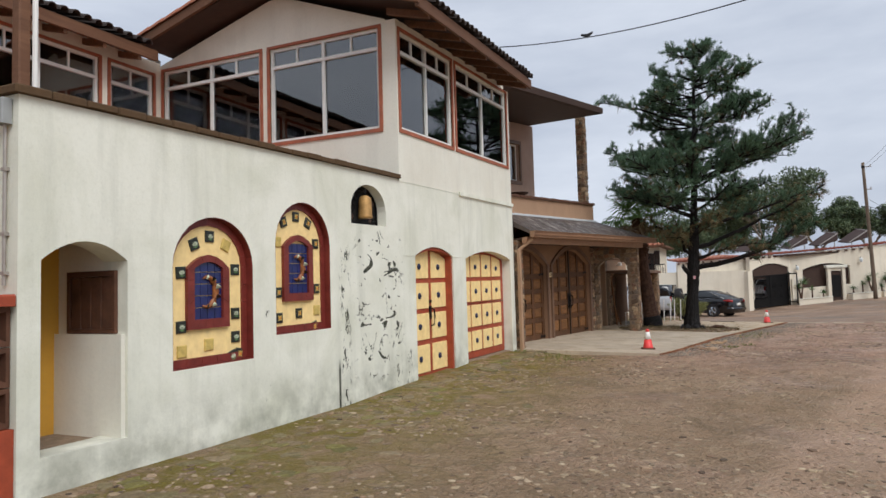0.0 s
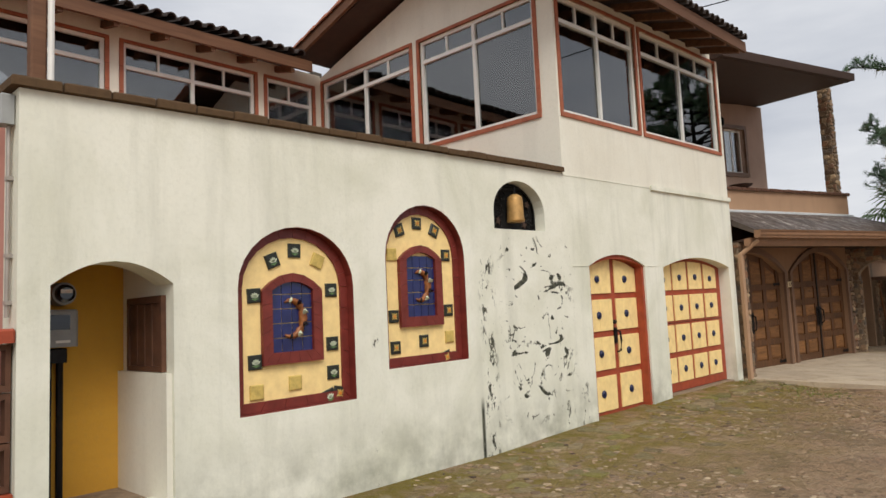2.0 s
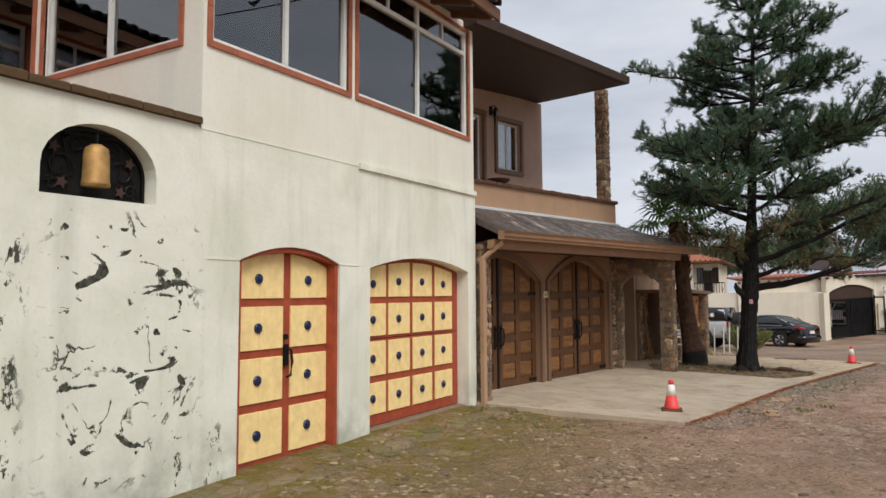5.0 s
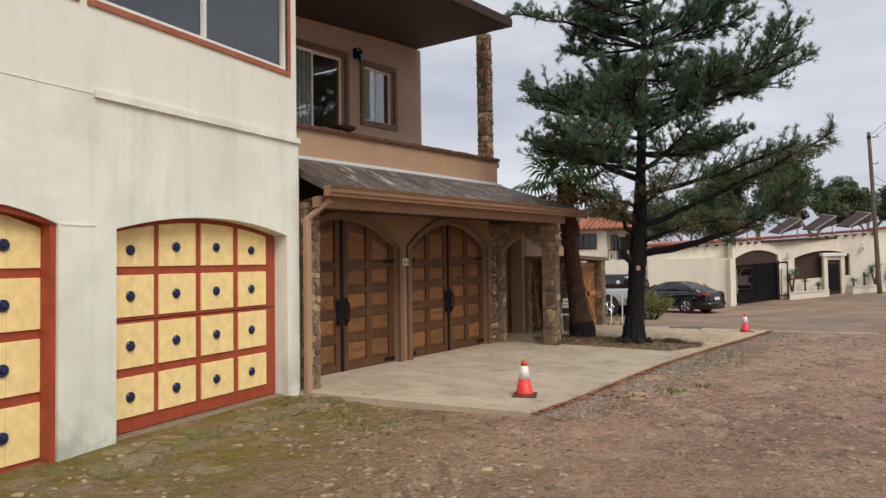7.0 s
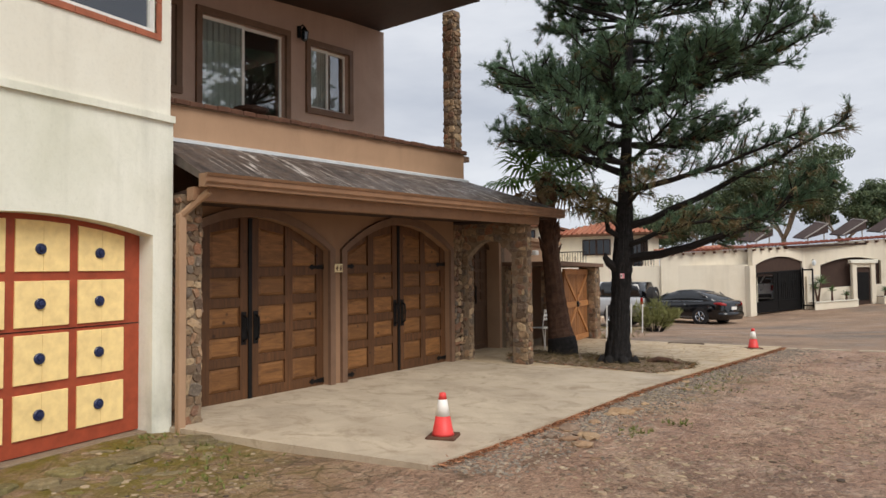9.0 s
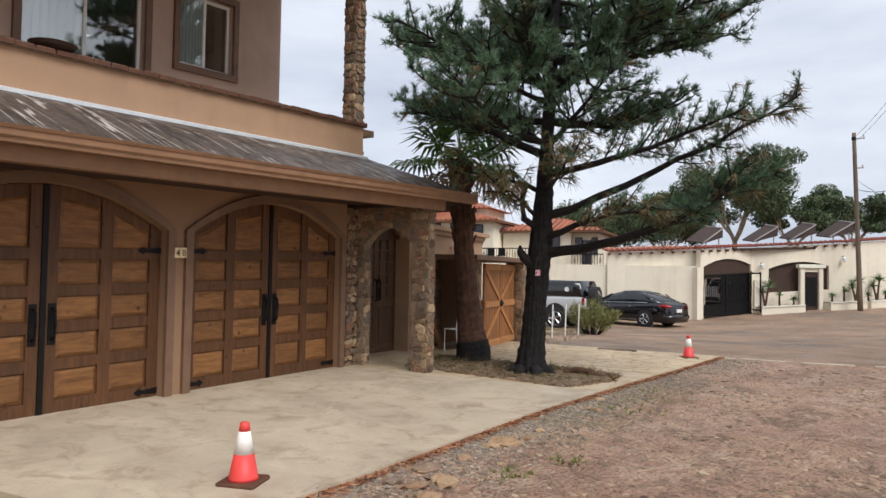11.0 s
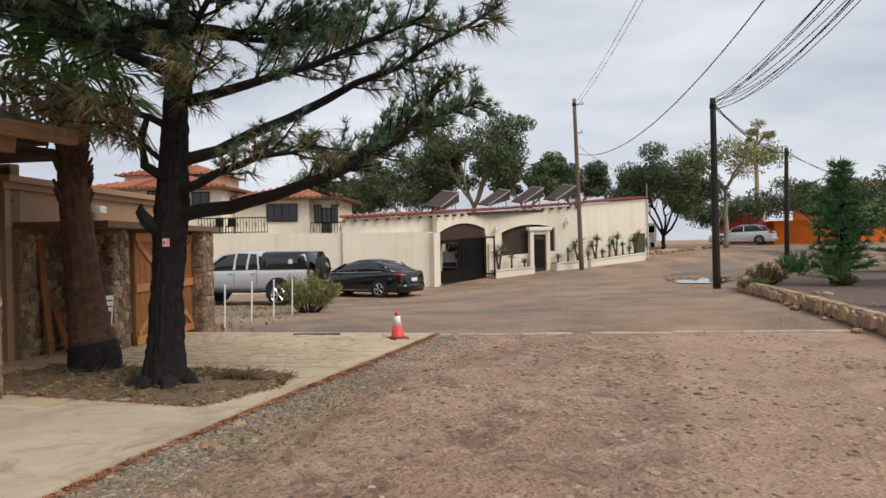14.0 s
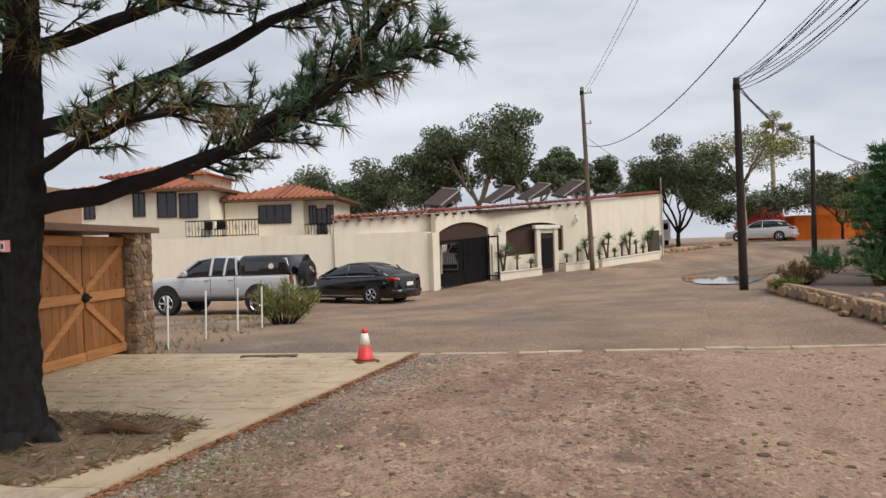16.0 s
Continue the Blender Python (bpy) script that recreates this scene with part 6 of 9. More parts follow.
def leaves(points, size, seed, flat=0.0):
    """Small four-cornered leaves at points, turned at random."""
    rg = np.random.default_rng(seed)
    P = np.asarray(points, float)
    n = len(P)
    A = rg.normal(size=(n, 3))
    A[:, 2] *= 1 - flat
    A /= np.linalg.norm(A, axis=1, keepdims=True)
    B = np.cross(A, rg.normal(size=(n, 3)))
    B /= np.linalg.norm(B, axis=1, keepdims=True)
    s = size * rg.uniform(0.6, 1.3, (n, 1))
    V = np.empty((n, 4, 3))
    V[:, 0], V[:, 1], V[:, 2], V[:, 3] = P - A * s, P + B * s * 0.4, P + A * s, P - B * s * 0.4
    m = Mesh()
    m.v = V.reshape(-1, 3).tolist()
    m.f = np.arange(4 * n).reshape(-1, 4).tolist()
    return m


def bend(p, q, sag, n=7, wob=0.05, rg=random):
    p, q = Vector(p), Vector(q)
    out = []
    for i in range(n + 1):
        k = i / n
        v = p.lerp(q, k)
        v.z += sag * 4 * k * (1 - k)
        if 0 < i < n:
            v += Vector((rg.uniform(-wob, wob), rg.uniform(-wob, wob), rg.uniform(-wob, wob) * 0.6))
        out.append(v)
    return out


def along(path, k):
    f = min(0.9999, max(0, k)) * (len(path) - 1)
    i = int(f)
    return path[i].lerp(path[i + 1], f - i), (path[i + 1] - path[i]).normalized()


def pine_tree():
    rg = random.Random(11)
    o = thing("pine_tree", (-2.62, 23.1, 0.02), "tall dark pine with black bark and open crown", "tree")
    trunk = [Vector(p) for p in ((-2.62, 23.1, -0.05), (-2.62, 23.1, 0.12), (-2.6, 23.1, 0.5), (-2.55, 23.08, 1.2), (-2.5, 23.08, 1.9), (-2.46, 23.08, 2.5), (-2.4, 23.08, 3.6), (-2.34, 23.1, 5.0), (-2.27, 23.1, 6.6), (-2.22, 23.1, 8.0), (-2.21, 23.1, 8.75))]
    rad = [0.31, 0.245, 0.19, 0.155, 0.175, 0.145, 0.105, 0.08, 0.055, 0.03, 0.012]
    t = Mesh()
    # a fluted, knobbly trunk
    dense, dr = [], []
    for i in range(321):
        k = i / 320
        p, _ = along(trunk, k)
        f = k * (len(rad) - 1)
        j = min(int(f), len(rad) - 2)
        dense.append(p)
        dr.append((rad[j] + (rad[j + 1] - rad[j]) * (f - j)))
    t.tube(dense, dr, 72)
    for i, v in enumerate(t.v):
        ax_ = -2.62 + 0.05 * v[2]
        w_ = math.atan2(v[1] - 23.09, v[0] - ax_)
        k = 1 + 0.14 * noise.noise((math.cos(w_) * 3, math.sin(w_) * 3, v[2] * 0.9)) + 0.13 * noise.noise((math.cos(w_) * 9, math.sin(w_) * 9, v[2] * 2.0)) + 0.15 * noise.noise((math.cos(w_) * 14, math.sin(w_) * 14, v[2] * 6)) + 0.08 * noise.noise((math.cos(w_) * 26, math.sin(w_) * 26, v[2] * 14))
        t.v[i] = (ax_ + (v[0] - ax_) * k, 23.09 + (v[1] - 23.09) * k, v[2])
    part("trunk", t, M["bark"], o, "fluted black bark trunk", True)
    roots = Mesh()
    for a in range(7):
        w_ = a * 0.9 + rg.uniform(-0.2, 0.2)
        l_ = rg.uniform(0.36, 0.55)
        roots.tube([(-2.62 + math.cos(w_) * 0.25, 23.1 + math.sin(w_) * 0.22, 0.16), (-2.62 + math.cos(w_) * 0.34, 23.1 + math.sin(w_) * 0.34, 0.07), (-2.62 + math.cos(w_) * l_, 23.1 + math.sin(w_) * l_, 0.0)], [0.10, 0.07, 0.03], 7)
    part("root_flare", roots, M["bark"], o, "", True)
    tw = Mesh()
    pts, dirs, dry_p, dry_d = [], [], [], []

    def limb(path, r0, r1, bare, dens, dry=0.0, sub=0.75):
        n = len(path)
        tw.tube(path, [r0 + (r1 - r0) * i / (n - 1) for i in range(n)], 7)
        L = sum((b - a).length for a, b in zip(path, path[1:]))
        count = int(L * dens)
        for i in range(count):
            k = bare + (1 - bare) * (i + rg.random()) / max(1, count)
            p, d = along(path, k)
            side = Vector((rg.gauss(0, 1), rg.gauss(0, 1), rg.gauss(0.25, 0.55)))
            side = (side - d * side.dot(d)).normalized()
            dd = (d * 0.75 + side * 0.8 + Vector((0, 0, 0.18))).normalized()
            l_ = sub * rg.uniform(0.35, 1.0) * (1.15 - 0.55 * k)
            q = p + dd * l_
            mid = p.lerp(q, 0.5) + Vector((0, 0, -0.04 * l_))
            tw.tube([p, mid, q], [0.014, 0.010, 0.006], 4, False)
            for s in range(8):
                kk = 0.25 + 0.75 * s / 7
                pp = p.lerp(q, kk) + Vector((rg.gauss(0, 0.03), rg.gauss(0, 0.03), rg.gauss(0, 0.03)))
                d2 = (dd + Vector((rg.gauss(0, 0.5), rg.gauss(0, 0.5), 0.45 + rg.gauss(0, 0.3)))).normalized()
                if rg.random() < dry:
                    dry_p.append(pp)
                    dry_d.append(d2 + Vector((0, 0, -0.9)))
                else:
                    pts.append(pp)
                    dirs.append(d2)

    # the great limbs
    limb(bend((-2.45, 23.08, 1.95), (-0.1, 23.0, 2.62), -0.12, 8, 0.04, rg) + [Vector((0.2, 22.98, 2.85)), Vector((0.55, 22.95, 3.35))], 0.088, 0.036, 0.5, 15, 0.12)
    limb(bend((-0.55, 23.0, 2.5), (0.95, 23.1, 3.12), 0.05, 5, 0.03, rg), 0.045, 0.012, 0.25, 17, 0.05, 0.5)
    limb(bend((-2.42, 23.08, 2.55), (1.2, 23.35, 4.25), -0.12, 9, 0.05, rg), 0.075, 0.014, 0.5, 6.5, 0.45)
    limb(bend((-2.45, 23.05, 2.2), (-0.7, 22.4, 2.6), 0.05, 6, 0.05, rg), 0.06, 0.014, 0.3, 11, 0.5)
    limb(bend((-2.4, 23.08, 3.2), (0.4, 22.6, 3.9), -0.1, 7, 0.05, rg), 0.065, 0.014, 0.3, 12, 0.15)
    limb(bend((-2.4, 23.1, 3.5), (-4.4, 22.3, 4.2), 0.1, 7, 0.05, rg), 0.075, 0.016, 0.35, 11, 0.1)
    limb(bend((-2.45, 23.1, 2.9), (-3.7, 22.5, 3.2), 0.1, 6, 0.05, rg), 0.045, 0.012, 0.25, 12, 0.6)
    limb(bend((-2.5, 23.05, 2.5), (-2.9, 22.0, 2.95), 0.08, 6, 0.05, rg), 0.035, 0.01, 0.2, 15, 0.75)
    limb(bend((-2.4, 23.05, 2.9), (-1.7, 21.9, 3.3), 0.08, 6, 0.05, rg), 0.035, 0.01, 0.2, 14, 0.6)
    # the stub of a lost limb
    tw.tube([(-2.55, 23.0, 1.75), (-2.72, 22.95, 1.9), (-2.78, 22.95, 2.0), (-2.78, 22.97, 2.08)], [0.085, 0.075, 0.055, 0.02], 8)
    tw.tube([(-2.5, 23.0, 2.35), (-2.72, 22.95, 2.5), (-2.76, 22.95, 2.8), (-2.68, 22.96, 3.05)], [0.06, 0.055, 0.045, 0.03], 7)
    # whorls up the trunk
    z = 3.7
    while z < 8.5:
        k = (z - 3.7) / 4.8
        for _ in range(4 if z < 7.6 else 3):
            a = rg.uniform(0, 2 * math.pi)
            reach = (3.3 - 2.5 * k ** 1.7) * rg.uniform(0.62, 1.08)
            if math.cos(a) < -0.2:
                reach *= 0.92
            px, py = trunk[6].lerp(trunk[-1], k)[:2]
            tip = (px + math.cos(a) * reach, py + math.sin(a) * reach * 0.85, z + reach * rg.uniform(0.12, 0.42) + 0.15 * k)
            main = bend((px, py, z), tip, -0.05 * reach, 6, 0.06, rg)
            limb(main, 0.055 * (1 - 0.6 * k), 0.01, 0.24, 10.5, 0.04, 0.85 - 0.25 * k)
            # side shoots fan out and turn up at their ends
            for kk in (0.48, 0.76):
                p, d = along(main, kk + rg.uniform(-0.08, 0.08))
                for sg_ in (-1, 1):
                    w_ = sg_ * rg.uniform(0.5, 1.1)
                    l_ = reach * rg.uniform(0.22, 0.42) * (1.2 - 0.5 * kk)
                    e = p + Vector((d.x * math.cos(w_) - d.y * math.sin(w_), d.x * math.sin(w_) + d.y * math.cos(w_), rg.uniform(0.1, 0.75))) * l_
                    limb(bend(p, e, -0.1 * l_, 4, 0.03, rg), 0.02, 0.007, 0.25, 7.5, 0.02, 0.42)
        z += rg.uniform(0.26, 0.36)
    limb([Vector((-2.21, 23.1, 8.0)), Vector((-2.21, 23.1, 8.9))], 0.03, 0.008, 0.1, 18, 0, 0.4)
    # a bare lookout branch over the roof and at the right
    limb(bend((-2.3, 23.1, 6.3), (-5.1, 22.7, 7.35), 0.1, 7, 0.05, rg), 0.05, 0.01, 0.5, 7, 0.05, 0.6)
    limb(bend((-2.3, 23.1, 4.6), (0.85, 23.2, 5.75), -0.1, 7, 0.05, rg), 0.06, 0.01, 0.25, 11, 0.05, 0.7)
    part("branchwork", tw, M["branch"], o, "dark crooked branches")
    c = part("crown", spikes(pts, dirs, 20, 0.12, 0.005, 0.55, 1), M["needles"], o, "dark green needle tufts")
    c["kind"] = "stuff"
    c = part("dry_needles", spikes(dry_p, dry_d, 11, 0.2, 0.006, 0.45, 2, 0.2), M["dry_needles"], o, "brown dry needles and twigs")
    c["kind"] = "stuff"
    cones = Mesh()
    for i in range(40):
        p = pts[rg.randrange(len(pts))]
        cones.lathe((p[0], p[1], p[2]), [(0.01, -0.05), (0.035, -0.02), (0.03, 0.02), (0.008, 0.05)], 6)
    part("cone_clusters", cones, M["palm_bark"], o)["kind"] = "stuff"
    sg = thing("tree_tag", (-2.45, 22.84, 1.6), "small red and white tag nailed to the pine", "sign")
    part("tag_plate", Mesh().box(-2.50, -2.425, 22.86, 22.87, 1.61, 1.70), M["tag_pink"], sg)
    part("tag_photo", Mesh().box(-2.49, -2.462, 22.854, 22.86, 1.62, 1.69), M["white"], sg)
    part("tag_photo_dark", Mesh().box(-2.485, -2.468, 22.851, 22.854, 1.635, 1.675), M["rubber"], sg)


pine_tree()


def fan_palm():
    rg = random.Random(4)
    o = thing("fan_palm", (-3.95, 23.9, 0.08), "leaning fan palm with a dark swollen base", "palm")
    path = [Vector(p) for p in ((-3.88, 23.92, 0.0), (-3.89, 23.92, 0.28), (-3.95, 23.92, 0.65), (-4.03, 23.93, 1.3), (-4.11, 23.93, 2.1), (-4.17, 23.95, 3.0), (-4.2, 23.97, 3.68))]
    rad = [0.29, 0.29, 0.235, 0.195, 0.175, 0.165, 0.13]
    dense = [along(path, i / 50)[0] for i in range(51)]
    dr = []
    for i in range(51):
        f = i / 50 * 6
        j = min(int(f), 5)
        dr.append((rad[j] + (rad[j + 1] - rad[j]) * (f - j)) * (1 + 0.035 * (i % 2)))
    lo = part("trunk", Mesh().tube(dense, dr, 12), M["palm_bark"], o, "brown ringed palm trunk")
    part("trunk_base", Mesh().tube([p for p in dense[:13]], [r + 0.012 for r in dr[:13]], 12), M["bark"], o, "blackened trunk base", True)
    boots = Mesh()
    for i in range(130):
        k = rg.uniform(0.68, 0.99)
        p, _ = along(path, k)
        a = rg.uniform(0, 6.28)
        q = p + Vector((math.cos(a), math.sin(a), 0)) * 0.16
        boots.tube([q - Vector((0, 0, 0.05)), q + Vector((math.cos(a) * 0.07, math.sin(a) * 0.07, 0.1))], [0.032, 0.012], 4)
    part("leaf_base_fringe", boots, M["palm_bark"], o)
    top = Vector((-4.2, 23.97, 3.66))
    for i in range(17):
        a = i * 2.399 + rg.uniform(-0.2, 0.2)
        el = radians(74 - i * 6.6 + rg.uniform(-6, 6))
        dry = i >= 14
        d = Vector((math.cos(a) * math.cos(el), math.sin(a) * math.cos(el), math.sin(el)))
        pl = rg.uniform(0.5, 0.75)
        hub = top + d * pl + Vector((0, 0, -0.05))
        m = Mesh()
        m.tube([top, top.lerp(hub, 0.5) + Vector((0, 0, 0.04)), hub], [0.025, 0.018, 0.012], 5)
        side = d.cross(Vector((0, 0, 1))).normalized()
        up = side.cross(d).normalized()
        nseg = 24
        for s in range(nseg):
            w_ = radians(-125 + 250 * s / (nseg - 1))
            ray = (d * math.cos(w_) + side * math.sin(w_)).normalized()
            l_ = 0.84 * (0.72 + 0.28 * math.cos(w_)) * rg.uniform(0.9, 1.08)
            wid = 0.034
            cr = ray.cross(up).normalized()
            p0 = hub
            p1 = hub + ray * l_ * 0.6 + up * (0.02 if s % 2 else -0.02)
            p2 = hub + ray * l_ + Vector((0, 0, -0.16 - 0.1 * rg.random())) * (1.6 if dry else 1)
            k = len(m.v)
            m.v += [tuple(p0), tuple(p1 + cr * wid), tuple(p1 - cr * wid), tuple(p1 + up * 0.012), tuple(p2)]
            m.f += [(k, k + 1, k + 3), (k, k + 3, k + 2), (k + 1, k + 4, k + 3), (k + 3, k + 4, k + 2)]
        part("frond", m, M["dry_leaf"] if dry else M["palm_leaf"], o, "drooping dry fan leaf" if dry else "green fan leaf")


fan_palm()


def broad_tree(at, height, width, seed, label, bark="euc_bark", leaf="euc_leaf", clumps=26, per=120, size=0.2, crown_from=0.35, lean=0.0, forks=5, name="eucalyptus_tree"):
    """A tree of forking limbs with ragged clumps of leaves at their ends."""
    rg = random.Random(seed)
    x, y, z = at
    o = thing(name, at, label, "tree")
    t = Mesh()
    tips = []
    base_h = height * crown_from
    r0 = 0.022 * height
    p1 = Vector((x + lean * 0.4, y, z + base_h))
    t.tube(bend((x, y, z - 0.2), p1, 0, 5, 0.04 * height / 8, rg), [r0 * 1.3, r0, r0 * 0.9, r0 * 0.85, r0 * 0.8, r0 * 0.75], 8)
    for i in range(forks):
        a = i * 2 * math.pi / forks + rg.uniform(-0.4, 0.4)
        l_ = width * rg.uniform(0.28, 0.5)
        q = p1 + Vector((math.cos(a) * l_ * 0.7 + lean * 0.4, math.sin(a) * l_ * 0.7, (height - base_h) * rg.uniform(0.3, 0.62)))
        path = bend(p1, q, 0.1, 5, 0.15, rg)
        t.tube(path, [r0 * 0.6 * (1 - 0.13 * j) for j in range(6)], 6)
        for s in range(max(2, clumps // forks)):
            k = rg.uniform(0.45, 1.0)
            p, d = along(path, k)
            a2 = a + rg.uniform(-1.3, 1.3)
            e = p + Vector((math.cos(a2) * width * rg.uniform(0.05, 0.28), math.sin(a2) * width * rg.uniform(0.05, 0.28), rg.uniform(0.02, 0.40) * (height - base_h)))
            e.z = min(e.z, z + height * 0.97)
            t.tube(bend(p, e, 0.05, 3, 0.08, rg), [r0 * 0.25, r0 * 0.2, r0 * 0.14, r0 * 0.07], 4, False)
            tips.append(e)
    part("trunk", t, M[bark], o, "forking trunk and limbs", True)
    nrg = np.random.default_rng(seed)
    pts = []
    for e in tips:
        c = width * rg.uniform(0.07, 0.125)
        q = nrg.normal(size=(per, 3))
        q *= (nrg.random((per, 1)) ** 0.45) / np.linalg.norm(q, axis=1, keepdims=True)
        q = q * np.array([c, c, c * 0.66]) * 1.45 + np.array(e)
        pts.append(q)
    cr = part("crown", leaves(np.concatenate(pts), size, seed), M[leaf], o, "ragged clumps of small leaves")
    return o


# row of trees behind the compound
for x, y, h, w_, s, cl in ((-9.5, 70, 6.6, 9, 21, 36), (-4.8, 68, 7.4, 8, 22, 34), (0.3, 67, 10.2, 8.5, 23, 40), (4.4, 70, 7.6, 6.5, 24, 26), (8.6, 74, 7.6, 5.5, 25, 22), (-14.5, 73, 6.0, 8, 26, 24)):
    broad_tree((x, y, gz(x, y)), h, w_, s, "grey-green eucalyptus rising behind the compound roof", clumps=int(cl * 1.25), size=0.12, per=640)
broad_tree((13.8, 66, gz(13.8, 66)), 7.4, 7.5, 31, "dark rounded tree at the bend of the street", "branch", "euc_leaf", 50, 700, 0.11, 0.12, name="street_tree")
broad_tree((18.2, 66, gz(18.2, 66)), 8.2, 8.5, 32, "umbrella-crowned eucalyptus with pale bare limbs", "euc_bark", "shrub", 18, 420, 0.10, 0.5, name="eucalyptus_tree")
broad_tree((31.5, 95, gz(31.5, 95)), 13.4, 5.0, 33, "lone slender tree rising over the rooftops", "euc_bark", "shrub", 5, 300, 0.12, 0.8, forks=3, name="eucalyptus_tree")
broad_tree((21.5, 76, gz(21, 76)), 4.4, 9, 34, "dark low tree beside the orange building", "branch", "euc_leaf", 30, 380, 0.12, 0.25, name="street_tree")
broad_tree((17.2, 47.5, gz(17.2, 47.5)), 3.7, 3.6, 35, "bushy tree in the planted island", "branch", "yucca", 30, 300, 0.08, 0.25, name="garden_tree")
broad_tree((23.5, 60, gz(23, 60)), 5.2, 6, 36, "bushy tree beyond the planted island", "branch", "euc_leaf", 26, 300, 0.10, 0.25, name="garden_tree")
broad_tree((20.5, 48, gz(20, 48)), 3.2, 5, 37, "low green shrubby tree behind the island", "branch", "shrub", 26, 260, 0.08, 0.2, name="garden_tree")


def norfolk(at, height, width, seed):
    """A tiered conifer with drooping level branches."""
    rg = random.Random(seed)
    x, y, z = at
    o = thing("norfolk_pine", at, "tiered norfolk pine in the planted island", "tree", "norfolk pines")
    t = Mesh().tube([(x, y, z - 0.1), (x + 0.03, y, z + height * 0.5), (x, y, z + height)], [0.017 * height + 0.03, 0.011 * height + 0.015, 0.01], 8)
    pts, dirs = [], []
    tiers = int(9 + height * 1.4)
    for i in range(tiers):
        k = i / tiers
        zz = z + height * (0.13 + 0.85 * k)
        reach = width / 2 * (1 - k) ** 0.8 * rg.uniform(0.85, 1.05) + 0.08
        nb = 6
        a0 = rg.uniform(0, 6)
        for b in range(nb):
            a = a0 + b * 2 * math.pi / nb + rg.uniform(-0.15, 0.15)
            r = reach * rg.uniform(0.8, 1.05)
            path = [Vector((x, y, zz)), Vector((x + math.cos(a) * r * 0.5, y + math.sin(a) * r * 0.5, zz + r * 0.05)), Vector((x + math.cos(a) * r, y + math.sin(a) * r, zz + r * 0.12))]
            t.tube(path, [0.02, 0.014, 0.006], 4, False)
            for s in range(int(6 + r * 9)):
                p, d = along(path, rg.uniform(0.2, 1.0))
                pts.append(p + Vector((rg.gauss(0, 0.06), rg.gauss(0, 0.06), rg.gauss(0, 0.04))))
                dirs.append(d + Vector((rg.gauss(0, 0.6), rg.gauss(0, 0.6), 0.35)))
    part("trunk", t, M["branch"], o)
    part("crown", spikes(pts, dirs, 12, 0.24, 0.014, 0.5, seed), M["norfolk"], o, "tiers of green needles")


norfolk((11.95, 37.6, 0.11), 4.0, 1.9, 51)
norfolk((15.2, 38.4, gz(15, 38)), 7.2, 3.2, 52)
norfolk((16.4, 35.4, gz(16, 35)), 9.8, 4.2, 53)
norfolk((18.5, 44.5, gz(18, 44)), 3.4, 2.4, 54)


def yucca(at, trunk_h, leaf_len, seed, heads=1, label="potted-looking yucca with spiky leaf heads"):
    rg = random.Random(seed)
    x, y, z = at
    o = thing("yucca", at, label, "plant", "yuccas")
    t = Mesh()
    pts, dirs = [], []
    for h in range(heads):
        a = h * 2.3 + rg.random()
        tx, ty = x + math.cos(a) * 0.16 * (heads > 1), y + math.sin(a) * 0.16 * (heads > 1)
        hh = trunk_h * (1 - 0.3 * h)
        t.tube([(x, y, z - 0.03), ((x + tx) / 2, (y + ty) / 2, z + hh * 0.5), (tx, ty, z + hh)], [0.06, 0.045, 0.04], 7)
        for i in range(46):
            el, az = rg.uniform(-0.35, 1.45), rg.uniform(0, 6.28)
            pts.append((tx, ty, z + hh + rg.uniform(-0.06, 0.05)))
            dirs.append((math.cos(az) * math.cos(el), math.sin(az) * math.cos(el), math.sin(el)))
    part("stem", t, M["palm_bark"], o)
    part("leaf_head", spikes(pts, dirs, 1, leaf_len, 0.022, 0.05, seed), M["yucca"], o, "spiky green leaves")


def bush(at, w_, h, seed, leaf, label, blades=True, name="shrub"):
    rg = random.Random(seed)
    x, y, z = at
    o = thing(name, at, label, "shrub")
    t = Mesh()
    pts, dirs = [], []
    for i in range(42):
        a, r = rg.uniform(0, 6.28), rg.uniform(0.1, 1) ** 0.6
        e = Vector((x + math.cos(a) * r * w_ / 2, y + math.sin(a) * r * w_ / 2, z + h * (1 - 0.45 * r * r) * rg.uniform(0.7, 1)))
        s = Vector((x + math.cos(a) * r * w_ * 0.15, y + math.sin(a) * r * w_ * 0.15, z - 0.02))
        t.tube([s, s.lerp(e, 0.5), e], [0.014, 0.01, 0.004], 4, False)
        for j in range(26):
            k = rg.uniform(0.25, 1)
            p = s.lerp(e, k)
            pts.append(p + Vector((rg.gauss(0, 0.05), rg.gauss(0, 0.05), rg.gauss(0, 0.04))))
            dirs.append((e - s).normalized() + Vector((rg.gauss(0, 0.5), rg.gauss(0, 0.5), 0.3)))
    part("stem", t, M["branch"], o)
    part("foliage", spikes(pts, dirs, 4, 0.11 * h + 0.03, 0.009, 0.45, seed), M[leaf], o, "fine twiggy leaves")


